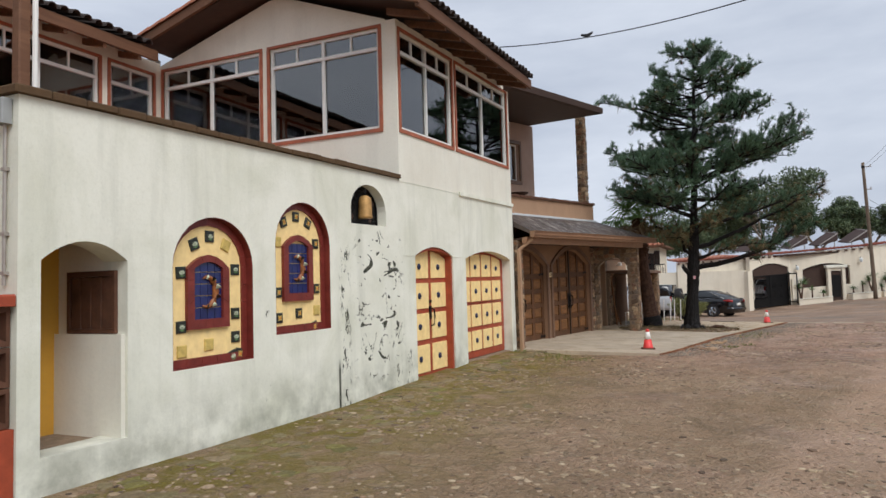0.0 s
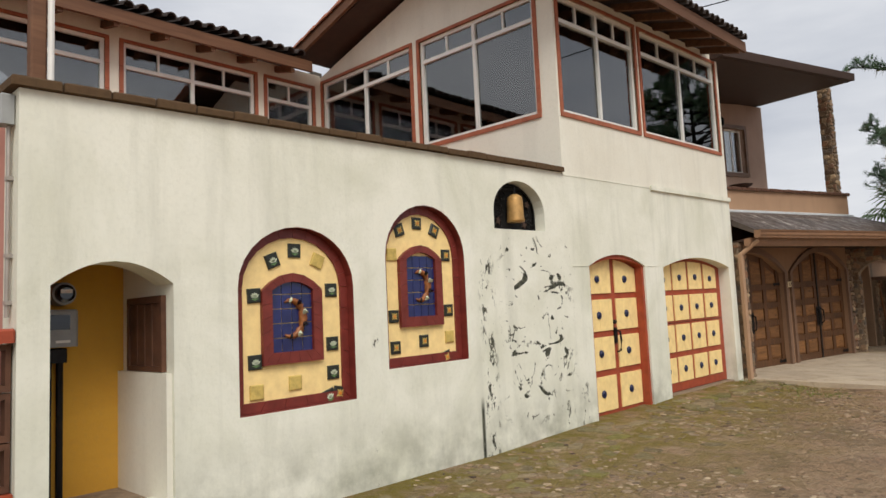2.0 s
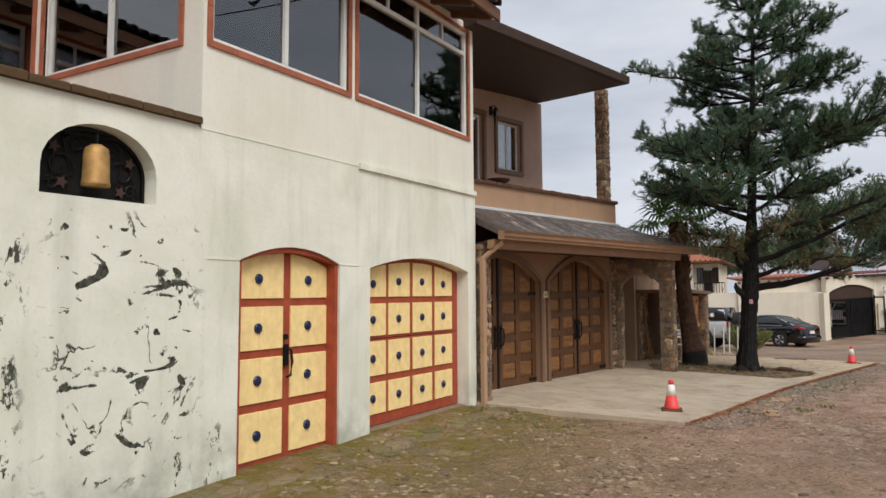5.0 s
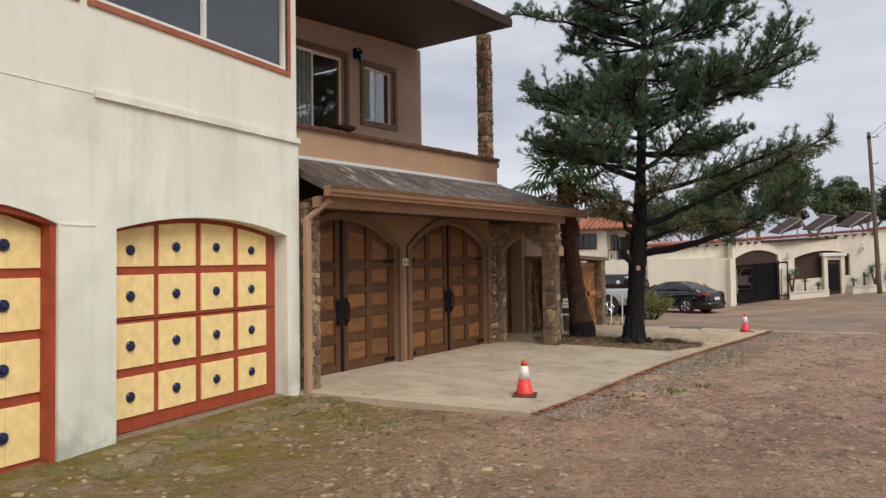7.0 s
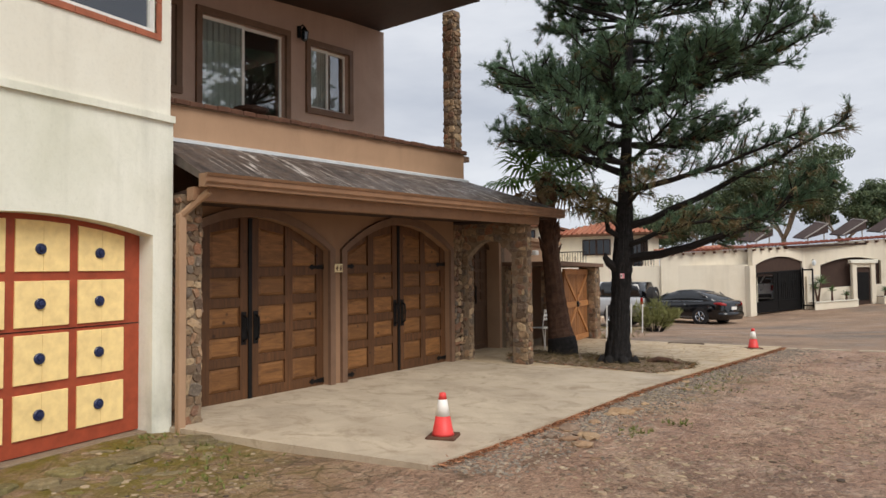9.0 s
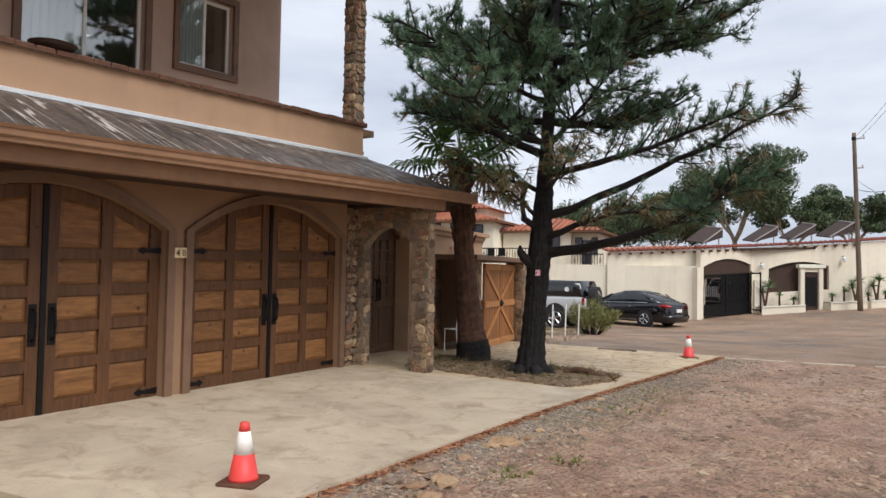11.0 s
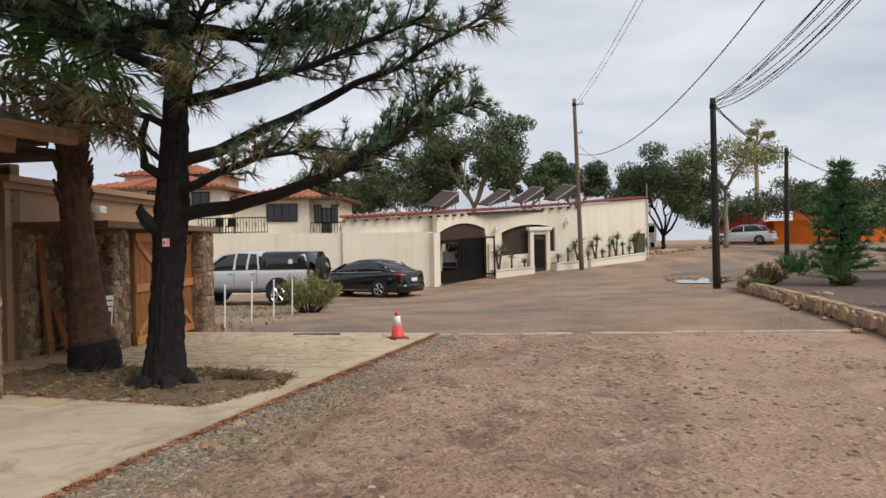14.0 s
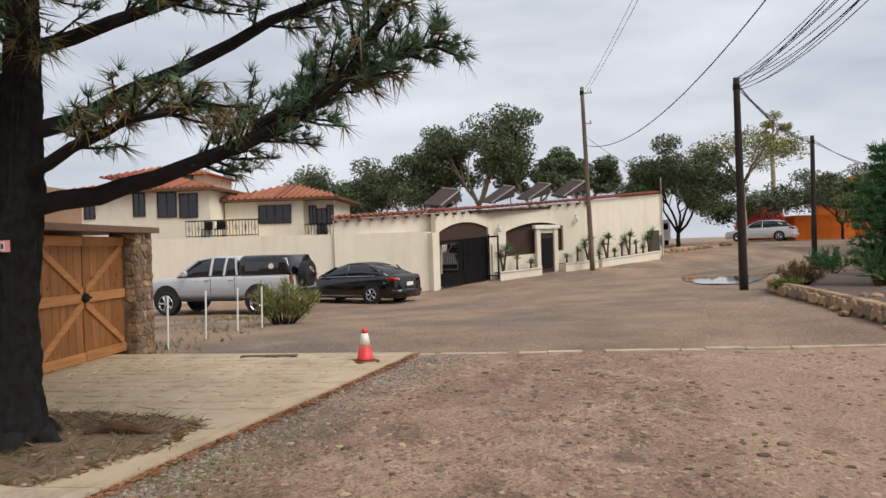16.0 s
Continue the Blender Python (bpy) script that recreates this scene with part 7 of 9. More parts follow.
bush((-3.7, 33.7, gz(-3.7, 33.7)), 1.75, 1.15, 61, "shrub", "yellow-green twiggy bush on the verge")
bush((9.9, 38.2, 0.14), 1.5, 0.7, 62, "dry_needles", "dry brown ground shrub in the stone-edged bed")
bush((8.9, 36.6, 0.12), 0.9, 0.3, 63, "weed", "low green ground cover in the bed")
bush((13.2, 43.6, 0.14), 1.8, 1.0, 64, "norfolk", "dark green shrub in the bed")
bush((11.9, 37.4, 0.12), 0.9, 0.35, 65, "weed", "bright green ground cover in the bed")
bush((16.5, 33.2, 0.12), 2.4, 1.6, 66, "norfolk", "dark rounded shrub in the bed")
bush((17.5, 38.5, 0.12), 2.6, 1.9, 67, "norfolk", "dense green shrub under the pines")
yucca((11.45, 37.1, 0.12), 0.55, 0.95, 71, 3, "large spiky yucca clump in the bed")
yucca((14.3, 43.0, 0.12), 0.5, 0.8, 72, 2, "spiky yucca clump in the bed")

# shaggy young palm stump in the bed
o = thing("palm_stump", (9.83, 30.2, 0.1), "squat shaggy brown palm trunk in the bed", "palm")
rg_ = random.Random(9)
pts, dirs = [], []
for i in range(420):
    k = rg_.random()
    a = rg_.uniform(0, 6.28)
    r = 0.34 * (1 - 0.55 * k)
    pts.append((9.83 + math.cos(a) * r, 30.2 + math.sin(a) * r, 0.1 + 1.25 * k))
    dirs.append((math.cos(a) * 0.6, math.sin(a) * 0.6, 0.8))
part("stump", Mesh().tube([(9.83, 30.2, 0.05), (9.83, 30.2, 0.5), (9.85, 30.2, 1.1), (9.85, 30.2, 1.45)], [0.38, 0.34, 0.2, 0.08], 12), M["palm_bark"], o)
part("leaf_bases", spikes(pts, dirs, 1, 0.2, 0.04, 0.12, 5), M["palm_bark"], o, "stubby cut leaf bases")


# ---- vehicles ----
def wheel(parent, pl, x, y, r, wdt):
    s = 1 if y > 0 else -1
    tyre = part("wheel", Mesh(pl).tube([(x, y - s * wdt, r), (x, y - s * wdt, r), (x, y - s * wdt * 0.15, r), (x, y, r)], [r * 0.7, r, r, r * 0.93], 22), M["rubber"], parent, "black tyre", False)
    rim = Mesh(pl)
    rim.tube([(x, y - s * 0.02, r), (x, y + s * 0.006, r)], [r * 0.66, r * 0.64], 20)
    part("rim", rim, M["rust"] if False else M["iron"], tyre)
    sp = Mesh(pl)
    for i in range(5):
        a = i * 2 * math.pi / 5
        for d_ in (-0.12, 0.12):
            sp.tube([(x + math.cos(a) * r * 0.12, y + s * 0.012, r + math.sin(a) * r * 0.12), (x + math.cos(a + d_) * r * 0.62, y + s * 0.012, r + math.sin(a + d_) * r * 0.62)], r * 0.05, 4)
    sp.tube([(x, y + s * 0.005, r), (x, y + s * 0.02, r)], [r * 0.16, r * 0.13], 10)
    ring = [(x + math.cos(2 * math.pi * i / 20) * r * 0.63, y + s * 0.01, r + math.sin(2 * math.pi * i / 20) * r * 0.63) for i in range(21)]
    sp.tube(ring, r * 0.035, 4)
    part("spokes", sp, M["chrome"], tyre, "bright alloy spokes")


def loft(mesh, sections):
    """Sections across the car: (x, [(y, z), ...]) from the left sill over the top to the right sill."""
    k = len(mesh.v)
    n = len(sections[0][1])
    for x, ring in sections:
        for y, z in ring:
            p = (x, y, z)
            mesh.v.append(tuple(mesh.place(*p)) if mesh.place else p)
    for i in range(len(sections) - 1):
        for j in range(n - 1):
            a = k + i * n + j
            mesh.f.append((a, a + 1, a + n + 1, a + n))
        mesh.f.append((k + i * n + n - 1, k + i * n, k + (i + 1) * n, k + (i + 1) * n + n - 1))
    mesh.f.append(tuple(k + j for j in range(n))[::-1])
    mesh.f.append(tuple(k + (len(sections) - 1) * n + j for j in range(n)))
    return mesh


def lower_body(pl, length, prof, half, sill):
    """prof: (x, beltline height, width share)."""
    secs = []
    for x, h, s in prof:
        w_ = half * s
        secs.append((x, [(-w_ * 0.93, sill), (-w_, sill + 0.16), (-w_, h - 0.14), (-w_ * 0.95, h - 0.03), (-w_ * 0.82, h), (0, h + 0.02), (w_ * 0.82, h), (w_ * 0.95, h - 0.03), (w_, h - 0.14), (w_, sill + 0.16), (w_ * 0.93, sill)]))
    return loft(Mesh(pl), secs)


def cabin(pl, prof, half, belt):
    """prof: (x at belt, height of the roof there)."""
    secs = []
    for x, z in prof:
        k = (z - belt)
        w0, w1 = half * 0.93, half * (0.93 - 0.28 * min(1, k / 0.5))
        secs.append((x, [(-w0, belt - 0.02), (-(w0 + w1) / 2 - 0.02, belt + k * 0.55), (-w1, z - 0.03), (-w1 * 0.8, z), (0, z + 0.015), (w1 * 0.8, z), (w1, z - 0.03), ((w0 + w1) / 2 + 0.02, belt + k * 0.55), (w0, belt - 0.02)]))
    return loft(Mesh(pl), secs)


def sedan(at, turn, paint, label, tail=True, hatch=False):
    o = thing("parked_car", at, label, "car", m=pose(*at, 0, 0, turn))
    P = o.matrix_world.copy()
    pl = lambda x, y, z: P @ Vector((x, y, z))
    half = 0.91
    # +x is the front
    prof = [(2.4, 0.60, 0.72), (2.3, 0.68, 0.88), (1.9, 0.80, 0.97), (1.3, 0.90, 1.0), (0.6, 0.94, 1.0), (-0.6, 0.97, 1.0), (-1.4, 1.0, 1.0), (-2.0, 1.02, 0.97), (-2.3, 1.0, 0.9), (-2.42, 0.86, 0.8)]
    part("body", lower_body(pl, 4.82, prof, half, 0.2), paint, o, "glossy rounded body", True)
    cab = [(1.05, 0.95), (0.35, 1.32), (-0.15, 1.44), (-0.7, 1.455), (-1.25, 1.36), (-2.0, 1.06)] if not hatch else [(1.35, 0.95), (0.5, 1.36), (-0.1, 1.5), (-1.0, 1.5), (-1.7, 1.38), (-2.25, 1.05)]
    part("greenhouse", cabin(pl, cab, half, 0.93), M["car_glass"], o, "dark tinted glass", True)
    roof = [(x, z + 0.012) for x, z in cab[1:-1]]
    m = Mesh(pl)
    secs = []
    for x, z in roof:
        w1 = half * 0.66
        secs.append((x, [(-w1, z - 0.045), (-w1 * 0.8, z), (0, z + 0.018), (w1 * 0.8, z), (w1, z - 0.045)]))
    part("roof", loft(m, secs), paint, o, "", True)
    for s in (-1, 1):
        pil = Mesh(pl)
        for xa, za, xb, zb in ((-0.25, 0.95, -0.25, 1.42), (1.02, 0.95, 0.38, 1.32), (-1.3, 1.33, -1.85, 1.02)):
            pil.tube([(xa, s * half * 0.935, za), ((xa + xb) / 2, s * half * 0.82, (za + zb) / 2), (xb, s * half * 0.67, zb)], 0.03, 5)
        part("pillars", pil, paint, o)
        part("belt_chrome", Mesh(pl).tube([(1.0, s * 0.87, 0.945), (-1.5, s * 0.87, 0.995)], 0.012, 4), M["chrome"], o)
        part("sill_chrome", Mesh(pl).box(-1.05, 0.9, s * 0.895 - 0.02, s * 0.895 + 0.02, 0.27, 0.31), M["chrome"], o)
        part("mirror", Mesh(pl).tube([(0.72, s * 0.88, 0.99), (0.7, s * 0.98, 1.02), (0.7, s * 1.06, 1.02)], [0.03, 0.07, 0.055], 8), paint, o)
        part("tail_light", Mesh(pl).tube([(-2.0, s * 0.86, 0.90), (-2.28, s * 0.8, 0.88), (-2.41, s * 0.62, 0.84)], [0.03, 0.075, 0.06], 8), M["tail"], o, "red tail light")
        part("head_light", Mesh(pl).tube([(1.9, s * 0.84, 0.72), (2.2, s * 0.74, 0.68), (2.36, s * 0.55, 0.62)], [0.03, 0.07, 0.05], 8), M["lamp_lens"], o)
        for x in (0.55, -0.55):
            part("door_handle", Mesh(pl).box(x - 0.2, x - 0.05, s * 0.915 - 0.015, s * 0.915 + 0.015, 0.82, 0.845), M["chrome"], o)
        for x in (1.42, -1.38):
            part("wheel_arch", Mesh(pl).tube([(x, s * 0.80, 0.335), (x, s * 0.915, 0.335)], 0.385, 20), M["rubber"], o, "dark wheel arch")
            wheel(o, pl, x, s * 0.925, 0.33, 0.2)
    part("plate", Mesh(pl).box(-2.44, -2.42, -0.2, 0.2, 0.62, 0.75), M["white"], o)
    part("rear_bumper", Mesh(pl).tube([(-2.2, -0.84, 0.42), (-2.42, -0.6, 0.42), (-2.46, 0, 0.42), (-2.42, 0.6, 0.42), (-2.2, 0.84, 0.42)], 0.12, 8), paint, o, "", True)
    return o


def pickup(at, turn, paint, label, canopy=True, lift=0.1):
    o = thing("pickup_truck", at, label, "truck", m=pose(*at, 0, 0, turn))
    P = o.matrix_world.copy()
    pl = lambda x, y, z: P @ Vector((x, y, z + lift))
    half = 0.93
    prof = [(2.68, 0.80, 0.78), (2.58, 0.98, 0.92), (2.2, 1.07, 0.98), (1.4, 1.12, 1.0), (0.5, 1.14, 1.0), (-0.7, 1.16, 1.0), (-2.5, 1.18, 1.0), (-2.62, 1.16, 0.96)]
    part("body", lower_body(pl, 5.3, prof, half, 0.42), paint, o, "silver metallic body", True)
    part("greenhouse", cabin(pl, [(1.38, 1.14), (0.72, 1.66), (0.2, 1.74), (-0.55, 1.72), (-0.78, 1.2)], half, 1.13), M["car_glass"], o, "dark glass", True)
    m = Mesh(pl)
    part("roof", loft(m, [(x, [(-0.62, z - 0.05), (-0.5, z), (0, z + 0.02), (0.5, z), (0.62, z - 0.05)]) for x, z in ((0.74, 1.67), (0.2, 1.755), (-0.56, 1.735), (-0.72, 1.6))]), paint, o, "", True)
    if canopy:
        secs = []
        for x, z, w_ in ((-0.82, 1.70, 0.86), (-0.95, 1.76, 0.9), (-2.45, 1.74, 0.9), (-2.62, 1.2, 0.88)):
            secs.append((x, [(-w_, 1.17), (-w_ * 0.95, z - 0.1), (-w_ * 0.8, z), (w_ * 0.8, z), (w_ * 0.95, z - 0.1), (w_, 1.17)]))
        part("canopy", loft(Mesh(pl), secs), M["car_black"], o, "black bed canopy", True)
        for s in (-1, 1):
            part("canopy_window", Mesh(pl).hexa([(-1.05, s * 0.892, 1.28), (-2.2, s * 0.892, 1.28), (-2.2, s * 0.88, 1.28), (-1.05, s * 0.88, 1.28), (-1.05, s * 0.868, 1.56), (-2.2, s * 0.868, 1.56), (-2.2, s * 0.85, 1.56), (-1.05, s * 0.85, 1.56)]), M["car_glass"], o)
            part("sticker", Mesh(pl).tube([(-1.95, s * 0.885, 1.42), (-1.95, s * 0.893, 1.42)], 0.09, 12), M["white"], o, "round white sticker")
    for s in (-1, 1):
        for xa, za, xb, zb in ((1.34, 1.15, 0.72, 1.66), (0.18, 1.15, 0.2, 1.72), (-0.76, 1.16, -0.6, 1.7), (-0.3, 1.15, -0.3, 1.72)):
            part("pillar", Mesh(pl).tube([(xa, s * half * 0.935, za), ((xa + xb) / 2, s * half * 0.83, (za + zb) / 2), (xb, s * half * 0.68, zb)], 0.04, 5), paint, o)
        part("mirror", Mesh(pl).tube([(1.02, s * 0.92, 1.2), (1.0, s * 1.02, 1.24), (1.0, s * 1.12, 1.24)], [0.03, 0.1, 0.08], 8), paint, o)
        part("tail_light", Mesh(pl).box(-2.64, -2.56, s * 0.86 - 0.05, s * 0.86 + 0.05, 0.85, 1.12), M["tail"], o)
        part("head_light", Mesh(pl).tube([(2.3, s * 0.87, 0.98), (2.58, s * 0.76, 0.94)], [0.05, 0.1], 8), M["lamp_lens"], o)
        for x in (0.5, -0.35):
            part("door_handle", Mesh(pl).box(x - 0.3, x - 0.14, s * 0.935 - 0.015, s * 0.935 + 0.015, 1.0, 1.03), M["chrome"], o)
            part("door_seam", Mesh(pl).box(x - 0.36, x - 0.35, s * 0.932 - 0.003, s * 0.932 + 0.003, 0.55, 1.12), M["rubber"], o)
        for x in (1.75, -1.5):
            part("wheel_arch", Mesh(pl).tube([(x, s * 0.82, 0.42), (x, s * 0.945, 0.42)], 0.47, 20), M["rubber"], o, "dark wheel arch")
            pw = lambda a, b, c: P @ Vector((a, b, c))
            wheel(o, pw, x, s * 0.965, 0.4, 0.26)
    part("bumper", Mesh(pl).chamfer(-2.78, -2.62, -0.85, 0.85, 0.5, 0.68, 0.03), M["rubber"], o)
    part("running_board", Mesh(pl).chamfer(-0.9, 1.2, -0.98, 0.98, 0.36, 0.43, 0.02), M["rubber"], o)
    if canopy:
        sp = part("spare_wheel", Mesh(pl).tube([(-2.72, 0.25, 1.15), (-2.72, 0.25, 1.15), (-2.98, 0.25, 1.15), (-2.98, 0.25, 1.15)], [0.24, 0.4, 0.4, 0.24], 22), M["rubber"], o, "black spare wheel on the tailgate")
        part("spare_rim", Mesh(pl).tube([(-2.98, 0.25, 1.15), (-3.0, 0.25, 1.15)], [0.23, 0.2], 16), M["chrome"], sp)
    return o


sedan((-3.95, 43.5, gz(-3.95, 43.5) - 0.02), 154, M["car_black"], "glossy black sedan parked on the verge")
pickup((-7.35, 39.9, gz(-7.35, 39.9) - 0.02), 170, M["car_silver"], "silver pickup with a black canopy and spare wheel")
pickup((0.2, 51.2, gz(0.2, 51.2)), 60, M["car_white"], "white pickup parked inside the iron gate", False, 0.0)
sedan((21.3, 71.5, gz(21.3, 71.5)), 150, M["car_white"], "pale grey hatchback parked down the street", hatch=True)

# ---- compound: long wall, gate, planters ----
def top_z(x):
    """The roofline climbs with the street."""
    return 2.95 + (x + 1.15) * 0.075


p01, p12, p23 = line_place(A0, A1), line_place(A1, A2), line_place(A2, A3)
L01, L12, L23 = dist(A0, A1), dist(A1, A2), dist(A2, A3)


def slope_wall(name, p, L, za, zb, openings, label):
    m = Mesh(p)
    wall(m, 0, L, -0.9, 1.0, 0.3, [])
    m2 = Mesh(lambda u, n, z: p(u, n, z + (za + (zb - za) * u / L) - za))
    m2 = wall(m2, 0, L, -0.6, za, 0.3, openings)
    return structure(name, m2, M["beige"], label)


slope_wall("compound_gate_wall", p01, L01, 2.95, 3.13, [(0.18, 3.12, -0.6, 2.12, 0.34)], "beige stucco wall with an arched gateway")
slope_wall("compound_wall", p12, L12, 3.13, 3.48, [(0.75, 3.75, 0.9, 2.05, 0.28)], "beige stucco wall with a shallow arched opening")
structure("compound_end_wall", Mesh(p23).hexa([(0, 0, -0.5), (L23, 0, -0.2), (L23, -0.3, -0.2), (0, -0.3, -0.5), (0, 0, 3.5), (L23, 0, 3.95), (L23, -0.3, 3.95), (0, -0.3, 3.5)]), M["beige"], "plain beige stucco end wall")
structure("compound_side", Mesh().box(10.0, 10.3, 55.5, 66, -0.5, 3.9), M["beige"])
# the long roof edge goes on behind the low wall
B0 = (-5.1, 45.49)
pB = line_place(B0, A0)
LB = dist(B0, A0)
structure("compound_upper_wall", Mesh(lambda u, n, z: pB(u, n - 0.5, z)).hexa([(0, 0, -0.8), (LB + 0.4, 0, -0.8), (LB + 0.4, -0.3, -0.8), (0, -0.3, -0.8), (0, 0, 2.75), (LB + 0.4, 0, 2.97), (LB + 0.4, -0.3, 2.97), (0, -0.3, 2.75)]), M["beige"], "beige wall of the long tiled outbuilding")
# near-black wall put across the court in place of its shade
structure("court_floor_wall", Mesh(line_place((-1.0, 52.5), (5.5, 56.0))).box(0, 8, -0.2, 0, -0.5, 3.0), M["shade_hole"], "near-black wall standing in for the shaded court behind the gate")
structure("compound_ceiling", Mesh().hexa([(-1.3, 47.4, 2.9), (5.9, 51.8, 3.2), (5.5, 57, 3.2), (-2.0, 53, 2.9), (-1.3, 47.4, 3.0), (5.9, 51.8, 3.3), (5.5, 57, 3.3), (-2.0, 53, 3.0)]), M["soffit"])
FT = mesh_data("verge_tile", half_pipe(0.5, 0.085, 0.1, 0.02, 5), M["verge_red"])
edge = thing("compound_tile_edge", (1, 49, 3.1), "red barrel tile edge along the compound roof", "roof tiles", kind="structure")
ends = thing("compound_rafters", (1, 49, 3.0), "short dark rafter ends under the tile edge", "rafters", kind="structure")
for p, L, za, zb, off in ((pB, LB, 2.79, 2.98, -0.45), (p01, L01, 2.98, 3.16, 0.0), (p12, L12, 3.16, 3.50, 0.0), (p23, L23, 3.53, 3.97, 0.0)):
    n_ = int(L / 0.25)
    x0, y0, _ = p(0, 0, 0)
    x1, y1, _ = p(1, 0, 0)
    yaw = math.degrees(math.atan2(y1 - y0, x1 - x0))
    for i in range(n_ + 1):
        u = i * 0.25
        x, y, z = p(u, off + 0.18, za + (zb - za) * u / L)
        child("verge_tile", FT, edge, pose(x, y, z, 0, 0, yaw + 90) @ pose(0, 0, 0, 0, -9, 0))
        if i % 2 == 0 and p is not p23:
            part("rafter_end", Mesh(p).box(u, u + 0.1, off, off + 0.14, za + (zb - za) * u / L - 0.17, za + (zb - za) * u / L - 0.07), M["rust"], ends)
structure("outbuilding_roof", Mesh().hexa([(-5.2, 45.9, 2.76), (-1.15, 47.3, 2.97), (-3.0, 53, 3.25), (-6.5, 51.5, 3.1), (-5.2, 45.9, 2.86), (-1.15, 47.3, 3.07), (-3.0, 53, 3.4), (-6.5, 51.5, 3.2)]), M["roof_red"])


def iron_gate():
    o = thing("iron_gate", p01(1.6, -0.1, -0.3), "dark brown iron driveway gate under an arch", "gate")
    dz = lambda u: 0.055 * u
    pg = lambda u, n, z: p01(u, n - 0.1, z + dz(u) - 0.28)
    part("gate_frame", Mesh(pg).box(0.2, 3.1, 0, 0.05, 0.06, 0.14).box(0.2, 3.1, 0, 0.05, 1.95, 2.02).box(0.2, 0.27, 0, 0.05, 0.14, 1.95).box(3.03, 3.1, 0, 0.05, 0.14, 1.95).box(1.6, 1.68, 0, 0.05, 0.14, 1.95).box(0.27, 3.03, 0, 0.05, 0.55, 0.61), M["iron"], o)
    part("kick_panel", Mesh(pg).box(0.27, 3.03, 0.01, 0.03, 0.14, 0.55), M["iron"], o)
    for i in range(22):
        u = 0.36 + i * 0.122
        part("bar", Mesh(pg).tube([(u, 0.025, 0.6), (u, 0.025, 1.96)], 0.012, 5), M["iron"], o)
    part("solid_leaf", Mesh(pg).box(1.3, 3.03, 0.005, 0.02, 0.61, 1.95), M["iron"], o, "dark sheeted gate leaf")
    for i in range(4):
        cu = 0.55 + i * 0.68
        part("scroll", Mesh(pg).tube([(cu + 0.16 * (1 - j / 22) * math.cos(j * 0.4), 0.05, 1.3 + 0.3 * (1 - j / 22) * math.sin(j * 0.4)) for j in range(18)], 0.014, 4), M["iron"], o)
    part("overthrow_panel", arch_panel(Mesh(lambda u, n, z: p01(u, n - 0.12, z + dz(u))), (0.2, 3.1, 1.55, 2.1, 0.34), 0, 0.03), M["soffit"], o, "dark boarded arch head")
    part("gate_return", Mesh(p01).box(3.05, 3.12, 0.02, 0.06, -0.1, 2.0).box(3.05, 3.12, 0.6, 0.64, 0.0, 1.95).box(3.05, 3.1, 0.06, 0.6, 1.85, 1.92).box(3.05, 3.1, 0.06, 0.6, 0.1, 0.16), M["iron"], o)


iron_gate()
# dark brown sheet put in the arch in place of the shade behind
structure("court_screen", arch_panel(Mesh(lambda u, n, z: p12(u, n - 0.2, z + 0.067 * u)), (0.7, 3.8, 0.85, 2.05, 0.3), 0, 0.04), M["soffit"], "dark brown sheet standing in for shade in the arched opening")
# garden door with a white surround
o = thing("garden_doorway", p12(2.75, 0.1, 0.2), "cream moulded doorway with a dark iron door", "doorway", kind="structure")
qd = lambda u, n, z: p12(u, n + 0.02, z + 0.24)
part("jamb", Mesh(qd).chamfer(2.2, 2.42, 0, 0.22, -0.4, 1.95, 0.02), M["beige"], o)
part("jamb", Mesh(qd).chamfer(3.12, 3.34, 0, 0.22, -0.4, 1.95, 0.02), M["beige"], o)
part("lintel", Mesh(qd).chamfer(2.1, 3.44, -0.02, 0.28, 1.95, 2.12, 0.02), M["plaster_up"], o)
part("arch_head", Mesh(qd).box(2.42, 3.12, 0.02, 0.16, 1.75, 1.95), M["beige"], o)
dd = part("door_leaf", Mesh(qd).box(2.42, 3.12, 0.06, 0.1, -0.3, 1.75), M["soffit"], o, "dark iron door")
part("door_panel", Mesh(qd).box(2.5, 3.04, 0.1, 0.115, 0.1, 1.5), M["iron"], dd)
